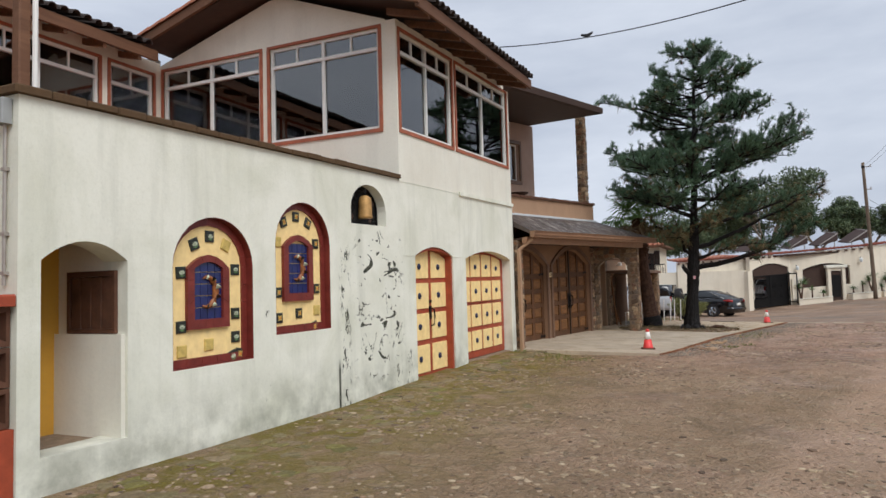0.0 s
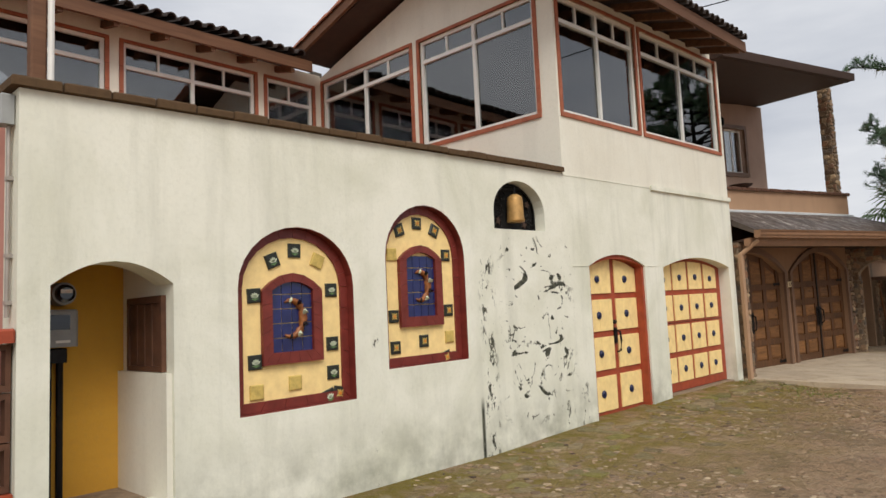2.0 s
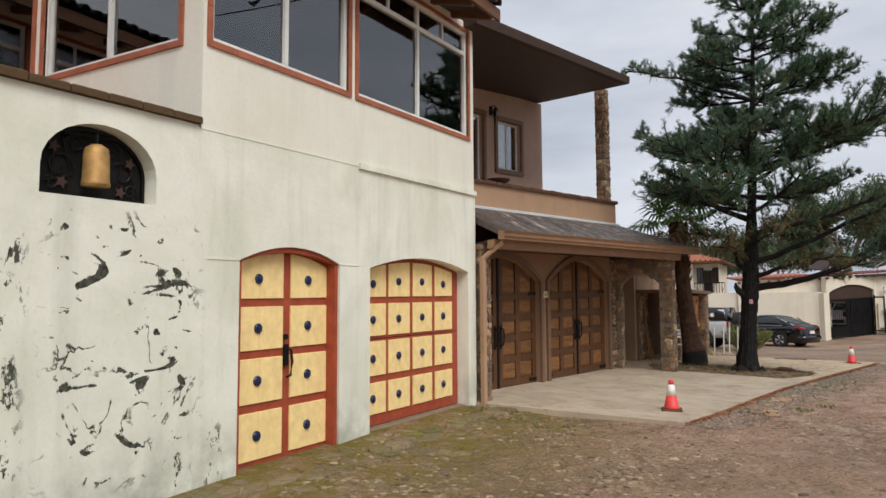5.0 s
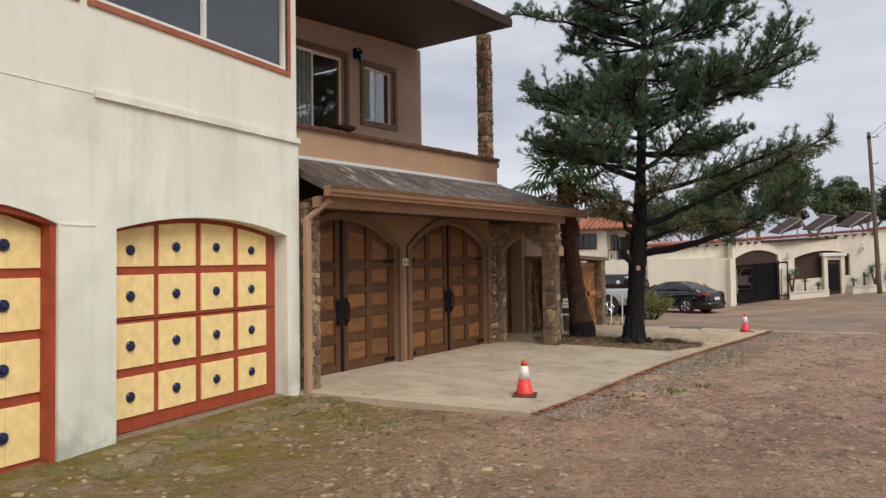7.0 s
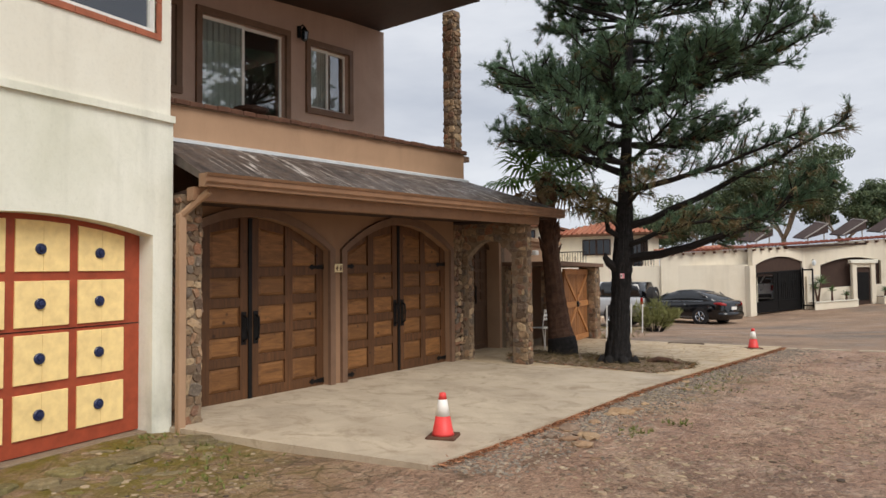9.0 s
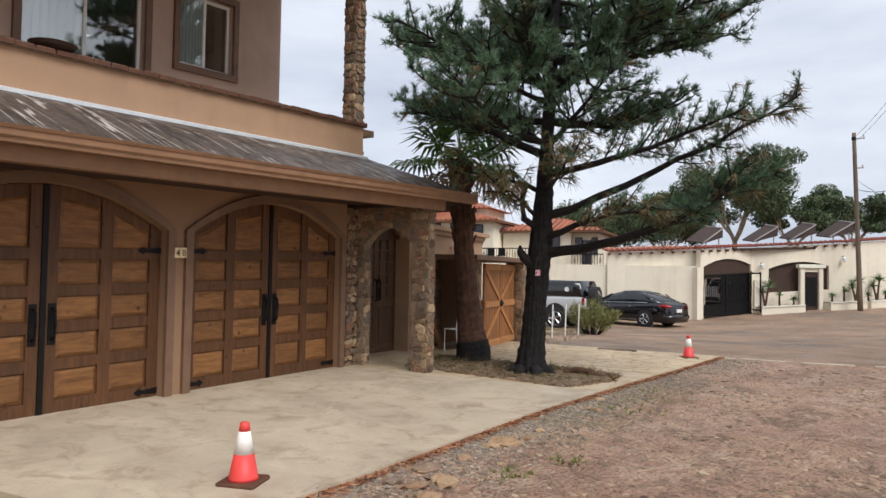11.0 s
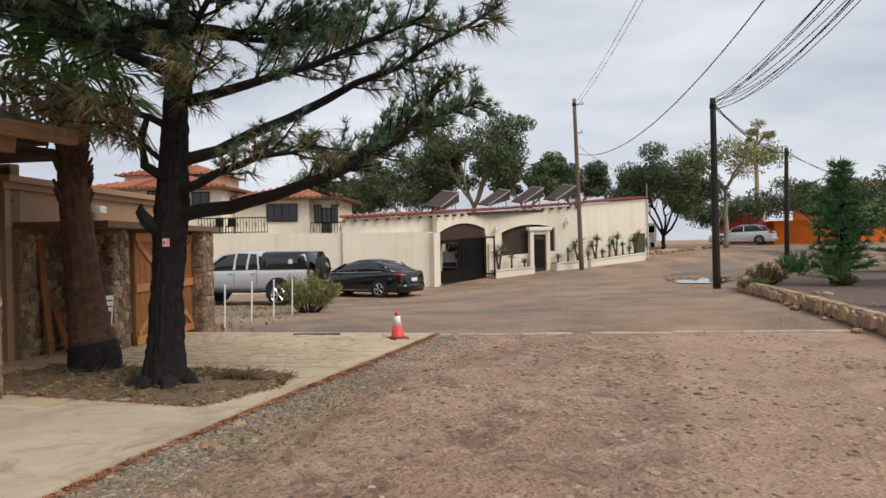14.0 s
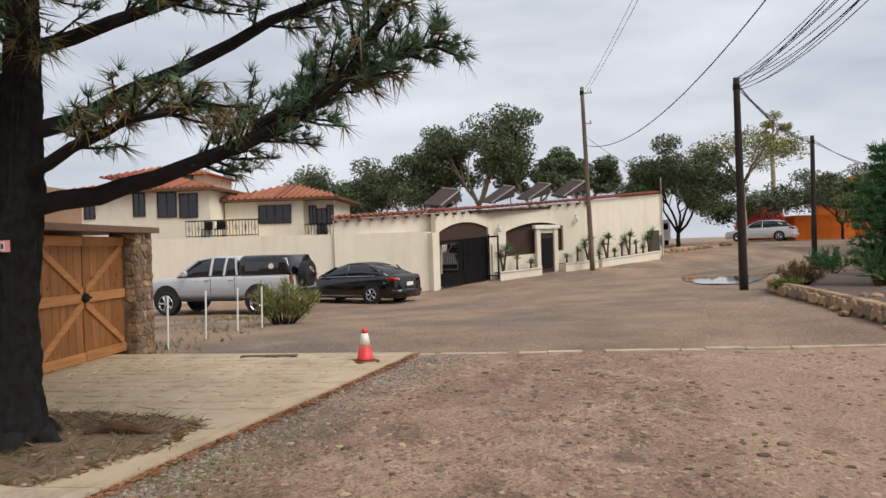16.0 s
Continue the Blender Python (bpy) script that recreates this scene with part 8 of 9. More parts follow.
for i, (p, a, b, h0) in enumerate(((p12, 0.05, 2.15, 0.06), (p12, 3.4, L12, 0.32), (p23, 0.0, 4.6, 0.42))):
    o = thing("planter", p((a + b) / 2, 0.3, h0), "low cream masonry planter along the wall", "planter", "wall planters")
    sl = 0.06
    m = Mesh(p)
    m.hexa([(a, 0.0, h0 - 0.6), (b, 0.0, h0 - 0.6), (b, 0.75, h0 - 0.6), (a, 0.75, h0 - 0.6), (a, 0.0, h0 + 0.2), (b, 0.0, h0 + 0.2 + sl * (b - a)), (b, 0.75, h0 + 0.2 + sl * (b - a)), (a, 0.75, h0 + 0.2)])
    part("planter_box", m, M["beige"], o)
    part("planter_rim", Mesh(p).hexa([(a, 0.66, h0 + 0.2), (b, 0.66, h0 + 0.2 + sl * (b - a)), (b, 0.79, h0 + 0.2 + sl * (b - a)), (a, 0.79, h0 + 0.2), (a, 0.66, h0 + 0.25), (b, 0.66, h0 + 0.25 + sl * (b - a)), (b, 0.79, h0 + 0.25 + sl * (b - a)), (a, 0.79, h0 + 0.25)]), M["plaster_up"], o)
    part("planter_soil", Mesh(p).hexa([(a, 0.02, h0 + 0.2), (b, 0.02, h0 + 0.2 + sl * (b - a)), (b, 0.66, h0 + 0.2 + sl * (b - a)), (a, 0.66, h0 + 0.2), (a, 0.02, h0 + 0.215), (b, 0.02, h0 + 0.215 + sl * (b - a)), (b, 0.66, h0 + 0.215 + sl * (b - a)), (a, 0.66, h0 + 0.215)]), M["soil"], o)
    n_ = max(3, int((b - a) / 0.55))
    for j in range(n_):
        u = a + (b - a) * (j + 0.5) / n_
        x, y, z = p(u, 0.35, h0 + 0.21 + sl * (u - a))
        big = (j + i) % 3 == 0
        yucca((x, y, z), 1.0 if big else 0.3 + 0.25 * (j % 2), 0.42 if big else 0.26, 200 + i * 20 + j, 2 if big else 1, "tall yucca in the wall planter" if big else "small spiky plant in the wall planter")
structure("pier_wall", Mesh(p12).box(0.0, 0.7, 0.0, 0.12, -0.2, 1.55), M["beige"])
rail = thing("wall_grille", p12(0.4, 0.05, 1.5), "white scrolled grille panel in the wall", "grille")
part("grille_frame", Mesh(p12).box(0.08, 0.72, 0.12, 0.15, 1.58, 1.62).box(0.08, 0.72, 0.12, 0.15, 1.2, 1.24), M["white"], rail)
for i in range(6):
    part("grille_bar", Mesh(p12).tube([(0.14 + i * 0.1, 0.135, 1.24), (0.14 + i * 0.1, 0.135, 1.58)], 0.012, 5), M["white"], rail)
for u, p, z in ((0.35, p12, 2.35), (4.4, p12, 2.75)):
    o = thing("wall_lantern", p(u, 0.1, z), "small wrought wall lantern", "lamp", "wall lanterns")
    part("lantern_arm", Mesh(p).tube([(u, 0.0, z), (u, 0.12, z + 0.06), (u, 0.18, z)], 0.014, 5), M["iron"], o)
    lx, ly, lz = p(u, 0.18, z - 0.26)
    part("lantern_glass", Mesh().lathe((lx, ly, lz), [(0.03, 0), (0.09, 0.05), (0.1, 0.2), (0.03, 0.28)], 8), M["lamp_lens"], o)
o = thing("meter_door", p23(4.95, 0.05, 0.9), "olive metal utility door in the end wall", "utility door")
part("door_panel", Mesh(p23).box(4.62, 5.6, 0.0, 0.05, 0.62, 2.0), M["green_panel"], o)
part("panel_ribs", Mesh(p23).box(4.7, 5.52, 0.05, 0.06, 0.75, 0.8).box(4.7, 5.52, 0.05, 0.06, 1.25, 1.3).box(4.7, 5.52, 0.05, 0.06, 1.82, 1.87), M["green_panel"], o)
o = thing("utility_meter", p23(5.8, 0.05, 1.6), "grey utility meter with a conduit", "meter")
part("meter_box", Mesh(p23).chamfer(5.7, 5.9, 0.0, 0.15, 1.3, 1.75, 0.02), M["grey_box"], o)
part("conduit", Mesh(p23).tube([(5.8, 0.08, 0.5), (5.8, 0.08, 4.8)], 0.03, 6), M["conduit"], o)

# solar panels on the roof
for i, (u, p, z) in enumerate(((2.6, p01, 3.2), (1.6, p12, 3.35), (3.6, p12, 3.5), (5.6, p12, 3.65))):
    o = thing("solar_panel", p(u, -2.6, z), "tilted solar panel on a post frame", "solar panel", "rooftop solar panels")
    part("panel", Mesh(p).hexa([(u - 0.62, -1.9, z + 0.15), (u + 0.62, -1.9, z + 0.5), (u + 0.62, -3.2, z + 0.7), (u - 0.62, -3.2, z + 0.3), (u - 0.62, -1.9, z + 0.2), (u + 0.62, -1.9, z + 0.95), (u + 0.62, -3.2, z + 1.15), (u - 0.62, -3.2, z + 0.36)]), M["solar"], o)
    part("panel_rim", Mesh(p).tube([(u - 0.64, -1.88, z + 0.2), (u + 0.64, -1.88, z + 0.97)], 0.035, 5).tube([(u + 0.64, -1.88, z + 0.97), (u + 0.64, -3.2, z + 1.17)], 0.035, 5), M["conduit"], o)
    part("post", Mesh(p).tube([(u + 0.45, -2.0, z - 0.3), (u + 0.45, -2.0, z + 0.85)], 0.035, 6), M["conduit"], o)
    part("post", Mesh(p).tube([(u - 0.4, -2.0, z - 0.3), (u - 0.4, -2.0, z + 0.3)], 0.035, 6), M["conduit"], o)


# ---- neighbours' two-storey houses ----
def hip_roof(m, x0, x1, y0, y1, z, rise, over=0.5):
    """Courses of barrel tile as ridged slopes."""
    x0, x1, y0, y1 = x0 - over, x1 + over, y0 - over, y1 + over
    r = min(x1 - x0, y1 - y0) / 2
    ra, rb = (x0 + r, (y0 + y1) / 2), (x1 - r, (y0 + y1) / 2)
    if x1 - x0 < y1 - y0:
        ra, rb = ((x0 + x1) / 2, y0 + r), ((x0 + x1) / 2, y1 - r)
    c = [(x0, y0, z), (x1, y0, z), (x1, y1, z), (x0, y1, z), (ra[0], ra[1], z + rise), (rb[0], rb[1], z + rise)]
    if x1 - x0 >= y1 - y0:
        m.add(c, [(0, 1, 5, 4), (1, 2, 5), (2, 3, 4, 5), (3, 0, 4), (3, 2, 1, 0)])
    else:
        m.add(c, [(0, 1, 4), (1, 2, 5, 4), (2, 3, 5), (3, 0, 4, 5), (3, 2, 1, 0)])
    # ridges of the front slope
    n = int((x1 - x0) / 0.32)
    for i in range(n):
        x = x0 + (x1 - x0) * (i + 0.5) / n
        k = min(1.0, (x - x0) / r, (x1 - x) / r)
        top = (x, y0 + (c[4][1] - y0) * k, z + rise * k + 0.03)
        m.tube([(x, y0 - 0.04, z + 0.03), top], 0.075, 5)
    return m


def far_window(parent, p, u, z, w_, h, label=""):
    o = part("window", Mesh(p).box(u, u + w_, 0.0, 0.03, z, z + h), M["car_glass"], parent, "dark glazed window")
    part("frame", Mesh(p).box(u - 0.06, u, 0, 0.06, z - 0.06, z + h + 0.06).box(u + w_, u + w_ + 0.06, 0, 0.06, z - 0.06, z + h + 0.06).box(u, u + w_, 0, 0.06, z + h, z + h + 0.06).box(u, u + w_, 0, 0.07, z - 0.06, z).box(u + w_ / 2 - 0.025, u + w_ / 2 + 0.025, 0.03, 0.05, z, z + h), M["soffit"], o)


def balustrade(parent, p, a, b, z):
    part("rail", Mesh(p).box(a, b, 0, 0.05, z + 0.82, z + 0.88).box(a, b, 0, 0.05, z + 0.05, z + 0.09), M["iron"], parent)
    n = int((b - a) / 0.16)
    for i in range(n + 1):
        u = a + (b - a) * i / n
        part("baluster", Mesh(p).tube([(u, 0.025, z), (u, 0.025, z + 0.85)], 0.018, 4), M["iron"], parent)
        if i % 3 == 1:
            part("scroll", Mesh(p).tube([(u + 0.07 * math.cos(k * 0.9), 0.03, z + 0.45 + 0.14 * math.sin(k * 0.9)) for k in range(8)], 0.014, 4), M["iron"], parent)


def px(y0):
    return lambda u, n, z: (u, y0 - n, z)


o = thing("neighbour_house", (-10.5, 57, -0.4), "beige two-storey house with a clay tile roof", "house", "neighbouring houses")
part("wall", Mesh().box(-13.5, -9.1, 55.2, 60.5, -0.6, 4.42), M["beige"], o)
part("side_bay", Mesh().box(-9.1, -7.5, 55.7, 60, -0.6, 4.4), M["beige"], o)
part("roof", hip_roof(Mesh(), -13.5, -7.5, 55.2, 60.5, 4.42, 0.95), M["roof_red"], o, "clay tile hip roof")
part("eave_board", Mesh().box(-14.0, -7.0, 54.7, 61, 4.28, 4.42), M["fascia"], o)
far_window(o, px(55.2), -11.55, 3.1, 0.8, 0.92)
far_window(o, px(55.2), -10.63, 3.1, 0.8, 0.92)
far_window(o, px(55.7), -8.85, 3.0, 0.32, 0.95)
far_window(o, px(55.7), -8.42, 2.12, 0.46, 1.65)
far_window(o, px(55.7), -7.85, 3.0, 0.28, 0.95)
part("balcony", Mesh().box(-9.0, -7.0, 54.9, 55.9, 1.95, 2.1), M["beige"], o)
balustrade(o, px(54.95), -8.95, -7.05, 2.1)
o = thing("neighbour_house", (-17, 55, -0.4), "beige two-storey house with a balcony terrace", "house", "neighbouring houses")
part("wall", Mesh().box(-21.5, -13.6, 53.4, 61, -0.6, 5.0), M["beige"], o)
part("roof", hip_roof(Mesh(), -21.5, -13.6, 53.4, 61, 5.0, 1.1), M["roof_red"], o, "clay tile hip roof")
part("eave_board", Mesh().box(-22, -13.1, 52.9, 61.5, 4.86, 5.0), M["fascia"], o)
for u, w_, z, h in ((-20.45, 0.5, 3.6, 1.0), (-17.73, 0.55, 3.65, 1.15), (-16.4, 0.95, 3.55, 1.22), (-15.2, 0.9, 3.5, 1.17)):
    far_window(o, px(53.4), u, z, w_, h)
part("upper_wall", Mesh().box(-21, -15.3, 57, 61, 5.0, 6.1), M["beige"], o)
part("upper_roof", hip_roof(Mesh(), -21, -15.3, 57, 61, 6.1, 0.8), M["roof_red"], o, "clay tile hip roof")
far_window(o, px(57.0), -17.3, 5.7, 1.2, 0.42)
part("terrace", Mesh().box(-14.6, -10.6, 52.4, 55.2, 2.1, 2.35), M["beige"], o)
part("terrace_wall", Mesh().box(-14.6, -10.6, 52.6, 55.2, -0.6, 2.1), M["beige"], o)
balustrade(o, px(52.45), -14.5, -10.7, 2.35)
for x in (-13.9, -13.2):
    c_ = thing("terrace_chair", (x, 53.0, 2.35), "dark metal chair on the neighbour's terrace", "chair", "terrace chairs")
    part("seat", Mesh().box(x, x + 0.45, 52.9, 53.35, 2.75, 2.8), M["iron"], c_)
    part("backrest", Mesh().box(x, x + 0.45, 53.3, 53.35, 2.8, 3.2), M["iron"], c_)
    for dx in (0.02, 0.4):
        for dy in (52.92, 53.3):
            part("leg", Mesh().box(x + dx, x + dx + 0.03, dy, dy + 0.03, 2.35, 2.75), M["iron"], c_)
o = thing("floodlight", (-5.42, 26.7, 2.22), "small white floodlight on the annex wall", "lamp")
part("flood_head", Mesh().chamfer(-5.42, -5.3, 26.6, 26.8, 2.2, 2.31, 0.02), M["white"], o)
part("flood_arm", Mesh().tube([(-5.5, 26.7, 2.22), (-5.4, 26.7, 2.22)], 0.03, 6), M["white"], o)

# ---- planted island across the street ----
KERB = [(6.1, 18.0), (6.5, 21.5), (6.95, 24.8), (7.35, 27.2), (7.75, 29.6), (8.2, 32.5), (8.55, 35.2), (8.75, 37.2), (9.2, 38.6), (10.2, 39.9), (11.6, 41.6), (13.4, 44.2), (15.0, 46.6)]
kp = [Vector((x, y, 0)) for x, y in KERB]
kerb = Mesh()
bed = Mesh()
KN = 72
for i in range(KN):
    a, da = along(kp, i / KN)
    b, db = along(kp, (i + 1) / KN)
    na, nb = Vector((da.y, -da.x, 0)), Vector((db.y, -db.x, 0))
    h = 0.26
    kerb.hexa([tuple(a + Vector((0, 0, -0.2))), tuple(b + Vector((0, 0, -0.2))), tuple(b + nb * 0.32 + Vector((0, 0, -0.2))), tuple(a + na * 0.32 + Vector((0, 0, -0.2))), tuple(a + na * 0.03 + Vector((0, 0, h))), tuple(b + nb * 0.03 + Vector((0, 0, h))), tuple(b + nb * 0.3 + Vector((0, 0, h))), tuple(a + na * 0.3 + Vector((0, 0, h)))])
    bed.hexa([tuple(a + na * 0.2 + Vector((0, 0, -0.1))), tuple(b + nb * 0.2 + Vector((0, 0, -0.1))), (26, b.y + 1, -0.1), (26, a.y + 1, -0.1), tuple(a + na * 0.2 + Vector((0, 0, 0.11))), tuple(b + nb * 0.2 + Vector((0, 0, 0.11))), (26, b.y + 1, 0.16), (26, a.y + 1, 0.16)])
kerb_o = structure("kerb_wall", kerb, M["mortar"], "low curved rubble stone kerb wall")
structure("planted_bed", bed, M["soil"], "bare dark soil of the planted island")
rrg = random.Random(77)


def rock(rg, r, squash=0.6):
    """An irregular rounded stone."""
    bm = bmesh.new()
    bmesh.ops.create_icosphere(bm, subdivisions=1, radius=r)
    for v in bm.verts:
        v.co *= rg.uniform(0.72, 1.2)
        v.co.z *= squash
    me = bpy.data.meshes.new("rock")
    bm.to_mesh(me)
    bm.free()
    return me


ROCKS = [rock(rrg, 0.5, 0.62) for _ in range(6)]
for r_ in ROCKS:
    r_.materials.append(M["rubble"])
for i in range(26):
    k = rrg.uniform(0.1, 0.5)
    p, d = along(kp, k)
    nn = Vector((d.y, -d.x, 0))
    off = -rrg.uniform(0.05, 0.3) if i % 3 == 0 else rrg.uniform(0.4, 1.6)
    s = rrg.uniform(0.14, 0.34)
    q = p + nn * off
    ob = new("loose_rock", ROCKS[i % 6])
    ob.matrix_basis = pose(q.x, q.y, (0.1 if off > 0 else 0.0) + 0.08 * s, rrg.uniform(-20, 20), 0, rrg.uniform(0, 360)) @ Matrix.Scale(s, 4)
    tagged(ob, "loose rounded tan stone by the kerb wall", "rock", "loose kerb stones")
for i in range(34):
    y = rrg.uniform(58, 66)
    x = 11.2 + (y - 58) * 0.75 + rrg.uniform(-0.3, 0.3)
    s = rrg.uniform(0.3, 0.7)
    ob = new("edging_rock", ROCKS[i % 6])
    ob.matrix_basis = pose(x, y, gz(x, y) + 0.1 * s, 0, 0, rrg.uniform(0, 360)) @ Matrix.Scale(s, 4)
    tagged(ob, "pale boulder edging the far verge", "rock", "verge boulders")

# puddle that follows the bend
PUD = [Vector(p) for p in ((8.75, 41.2, 0.0), (9.6, 44.0, 0.0), (10.8, 47.2, 0.0), (13.2, 50.6, 0.0), (16.0, 53.6, 0.0), (19.2, 56.8, 0.0))]
pud = Mesh()
for i in range(61):
    p, d = along(PUD, i / 60)
    half = (0.25 + 1.35 * math.sin(math.pi * min(1.0, 0.04 + i / 62)) ** 0.6) * (1 + 0.25 * noise.noise((p.x, p.y, 5)))
    q = Vector((d.y, -d.x, 0)) * half
    pud.v += [(p.x - q.x, p.y - q.y, 0.014), (p.x + q.x, p.y + q.y, 0.014)]
pud.f += [(2 * i, 2 * i + 1, 2 * i + 3, 2 * i + 2) for i in range(60)]
structure("puddle", pud, M["water"], "shallow rain puddle mirroring the sky")

# ---- orange buildings down the street ----
o = thing("orange_building", (29, 80, 1), "orange building with a low tiled roof", "house")
part("wall", Mesh().box(31.5, 48, 76, 86, 0, 4.4), M["orange"], o)
part("roof", Mesh().hexa([(30.9, 75.4, 4.4), (48.6, 75.4, 4.4), (48.6, 86.6, 4.4), (30.9, 86.6, 4.4), (33, 80, 6.6), (44, 80, 6.6), (44, 82, 6.6), (33, 82, 6.6)]), M["orange"], o)
part("flat_roof", Mesh().hexa([(34.0, 75.2, 4.5), (38.0, 75.2, 4.5), (38.0, 79.5, 6.2), (34.0, 79.5, 6.2), (34.0, 75.2, 4.6), (38.0, 75.2, 4.6), (38.0, 79.5, 6.3), (34.0, 79.5, 6.3)]), M["grey_roof"], o)
for x in (32.4, 35.2, 38.5, 41.5):
    far_window(o, px(76.0), x, 2.6, 1.1, 1.1)
o = thing("orange_annex", (23, 72, 1), "orange walled annex with a round clay dome", "house")
part("wall", Mesh().box(24.2, 28.6, 72.5, 75.5, 0, 3.0), M["orange"], o)
part("dome", Mesh().lathe((22.6, 75, 1.2), [(1.9, 0), (1.9, 1.2), (1.75, 1.9), (1.3, 2.5), (0.7, 2.8), (0.05, 2.9)], 18), M["cone_red"], o, "rounded orange dome", True)
broad_tree((26.5, 70, gz(26, 70)), 5.2, 6.5, 38, "leafy tree in front of the orange building", "branch", "euc_leaf", 30, 320, 0.1, 0.2, name="garden_tree")
broad_tree((-26, 66, 0), 6.0, 9, 39, "grey-green tree behind the neighbouring houses", clumps=26, size=0.12, per=300)
structure("far_hedge_wall", Mesh().box(26, 26.3, 12, 60, -0.2, 1.4), M["beige"])
o = thing("white_van", (13.2, 69.5, gz(13, 69)), "white van half hidden by the street tree", "van")
part("van_body", Mesh().chamfer(12.2, 14.0, 68.6, 72.5, gz(13, 69) + 0.35, gz(13, 69) + 1.8, 0.2), M["car_white"], o)
part("van_window", Mesh().box(12.4, 13.8, 68.58, 68.6, gz(13, 69) + 1.1, gz(13, 69) + 1.6), M["car_glass"], o)
for x in (12.3, 13.75):
    part("wheel", Mesh().tube([(x, 69.4, gz(13, 69) + 0.32), (x + 0.18, 69.4, gz(13, 69) + 0.32)], 0.32, 14), M["rubber"], o)


# ---- poles and cables ----
def pole(at, top, r, mat, label, arms=()):
    o = thing("utility_pole", at, label, "pole", "utility poles")
    x, y, z = at
    n = 8
    part("shaft", Mesh().tube([(x + (top[0] - x) * i / n, y + (top[1] - y) * i / n, z - 0.3 + (top[2] - z + 0.3) * i / n) for i in range(n + 1)], [r * (1 - 0.3 * i / n) for i in range(n + 1)], 12), M[mat], o, "", True)
    for h, l_ in arms:
        part("arm", Mesh().box(top[0], top[0] + l_, top[1] - 0.03, top[1] + 0.03, h, h + 0.05).tube([(top[0] + l_ - 0.05, top[1], h + 0.05), (top[0] + l_ - 0.05, top[1], h + 0.16)], 0.03, 6), M["conduit"], o)
    part("band", Mesh().tube([(top[0], top[1], top[2] - 0.35), (top[0], top[1], top[2] - 0.2)], r * 0.82, 10), M["iron"], o)
    return o


pole((8.55, 38.75, 0.0), (8.5, 38.75, 6.2), 0.13, "pole_dark", "dark creosoted utility pole by the kerb", ())
pole((15.4, 49.6, gz(15, 49.6)), (15.45, 49.6, 5.9), 0.12, "pole_dark", "dark utility pole beyond the puddle", ())
np_ = pole((6.62, 24.0, 0.0), (6.77, 24.0, 8.0), 0.135, "pole_dark", "near dark utility pole with coiled cable", ())
pole((5.75, 49.95, gz(5.7, 49.9)), (5.5, 49.95, 8.6), 0.12, "pole_wood", "tall weathered timber pole by the planters", ((8.3, 0.45), (6.9, 0.4)))
coil = thing("cable_coil", (6.55, 23.85, 4.9), "loop of spare cable hung on the pole", "cable")
part("coil", Mesh().tube([(6.52 + 0.14 * math.cos(i * 0.5), 23.93 + 0.012 * (i % 3), 4.95 + 0.17 * math.sin(i * 0.5)) for i in range(40)], 0.008, 5), M["cable"], coil)


def cable(a, b, sag, r=0.012, n=24, name="cable", label="black overhead cable strung over the street"):
    m = Mesh()
    pts = [(a[0] + (b[0] - a[0]) * i / n, a[1] + (b[1] - a[1]) * i / n, a[2] + (b[2] - a[2]) * i / n - sag * 4 * (i / n) * (1 - i / n)) for i in range(n + 1)]
    ob = part(name, m.tube(pts, r, 5), M["cable"])
    return tagged(ob, label, "cable", "overhead cables")


crg = random.Random(8)
for i in range(10):
    cable((8.5 + crg.uniform(-0.1, 0.1), 38.7, 6.1 + crg.uniform(-0.3, 0.05)), (6.75 + crg.uniform(-0.1, 0.1), 24.0, 6.2 + crg.uniform(-0.35, 0.3)), 0.3 + crg.uniform(0, 0.4), 0.009)
for i in range(5):
    cable((8.5, 38.8, 6.1 + crg.uniform(-0.2, 0.05)), (15.45, 49.6, 5.7 + crg.uniform(-0.2, 0.1)), 0.25 + crg.uniform(0, 0.3), 0.01)
for i in range(3):
    cable((15.45, 49.6, 5.7 + crg.uniform(-0.15, 0.1)), (27, 62, 5.2), 0.3 + crg.uniform(0, 0.3), 0.012)
cable((5.52, 49.9, 5.95), (6.75, 24.0, 7.8), 1.75, 0.014)
for dz in (0.0, -0.25):
    cable((5.6, 49.9, 8.45 + dz), (2.9, -8.0, 9.0 + dz), 1.35, 0.007)
cable((5.5, 49.9, 6.45), (10.2, 56, 5.0), 0.3, 0.01)
CAB0, CAB1, CABM = (-6.2, 15.0, 6.95), (6.0, 9.2, 6.6), (-3.39, 13.35, 6.22)
cable(CAB0, CAB1, 0.85, 0.011)
sp_ = thing("cable_splice", CABM, "small splice hanging from the service cable", "cable fitting")
part("splice", Mesh().tube([(CABM[0] - 0.12, CABM[1], CABM[2]), (CABM[0], CABM[1], CABM[2] - 0.04), (CABM[0] + 0.1, CABM[1], CABM[2] + 0.02)], [0.02, 0.04, 0.015], 6), M["cable"], sp_)


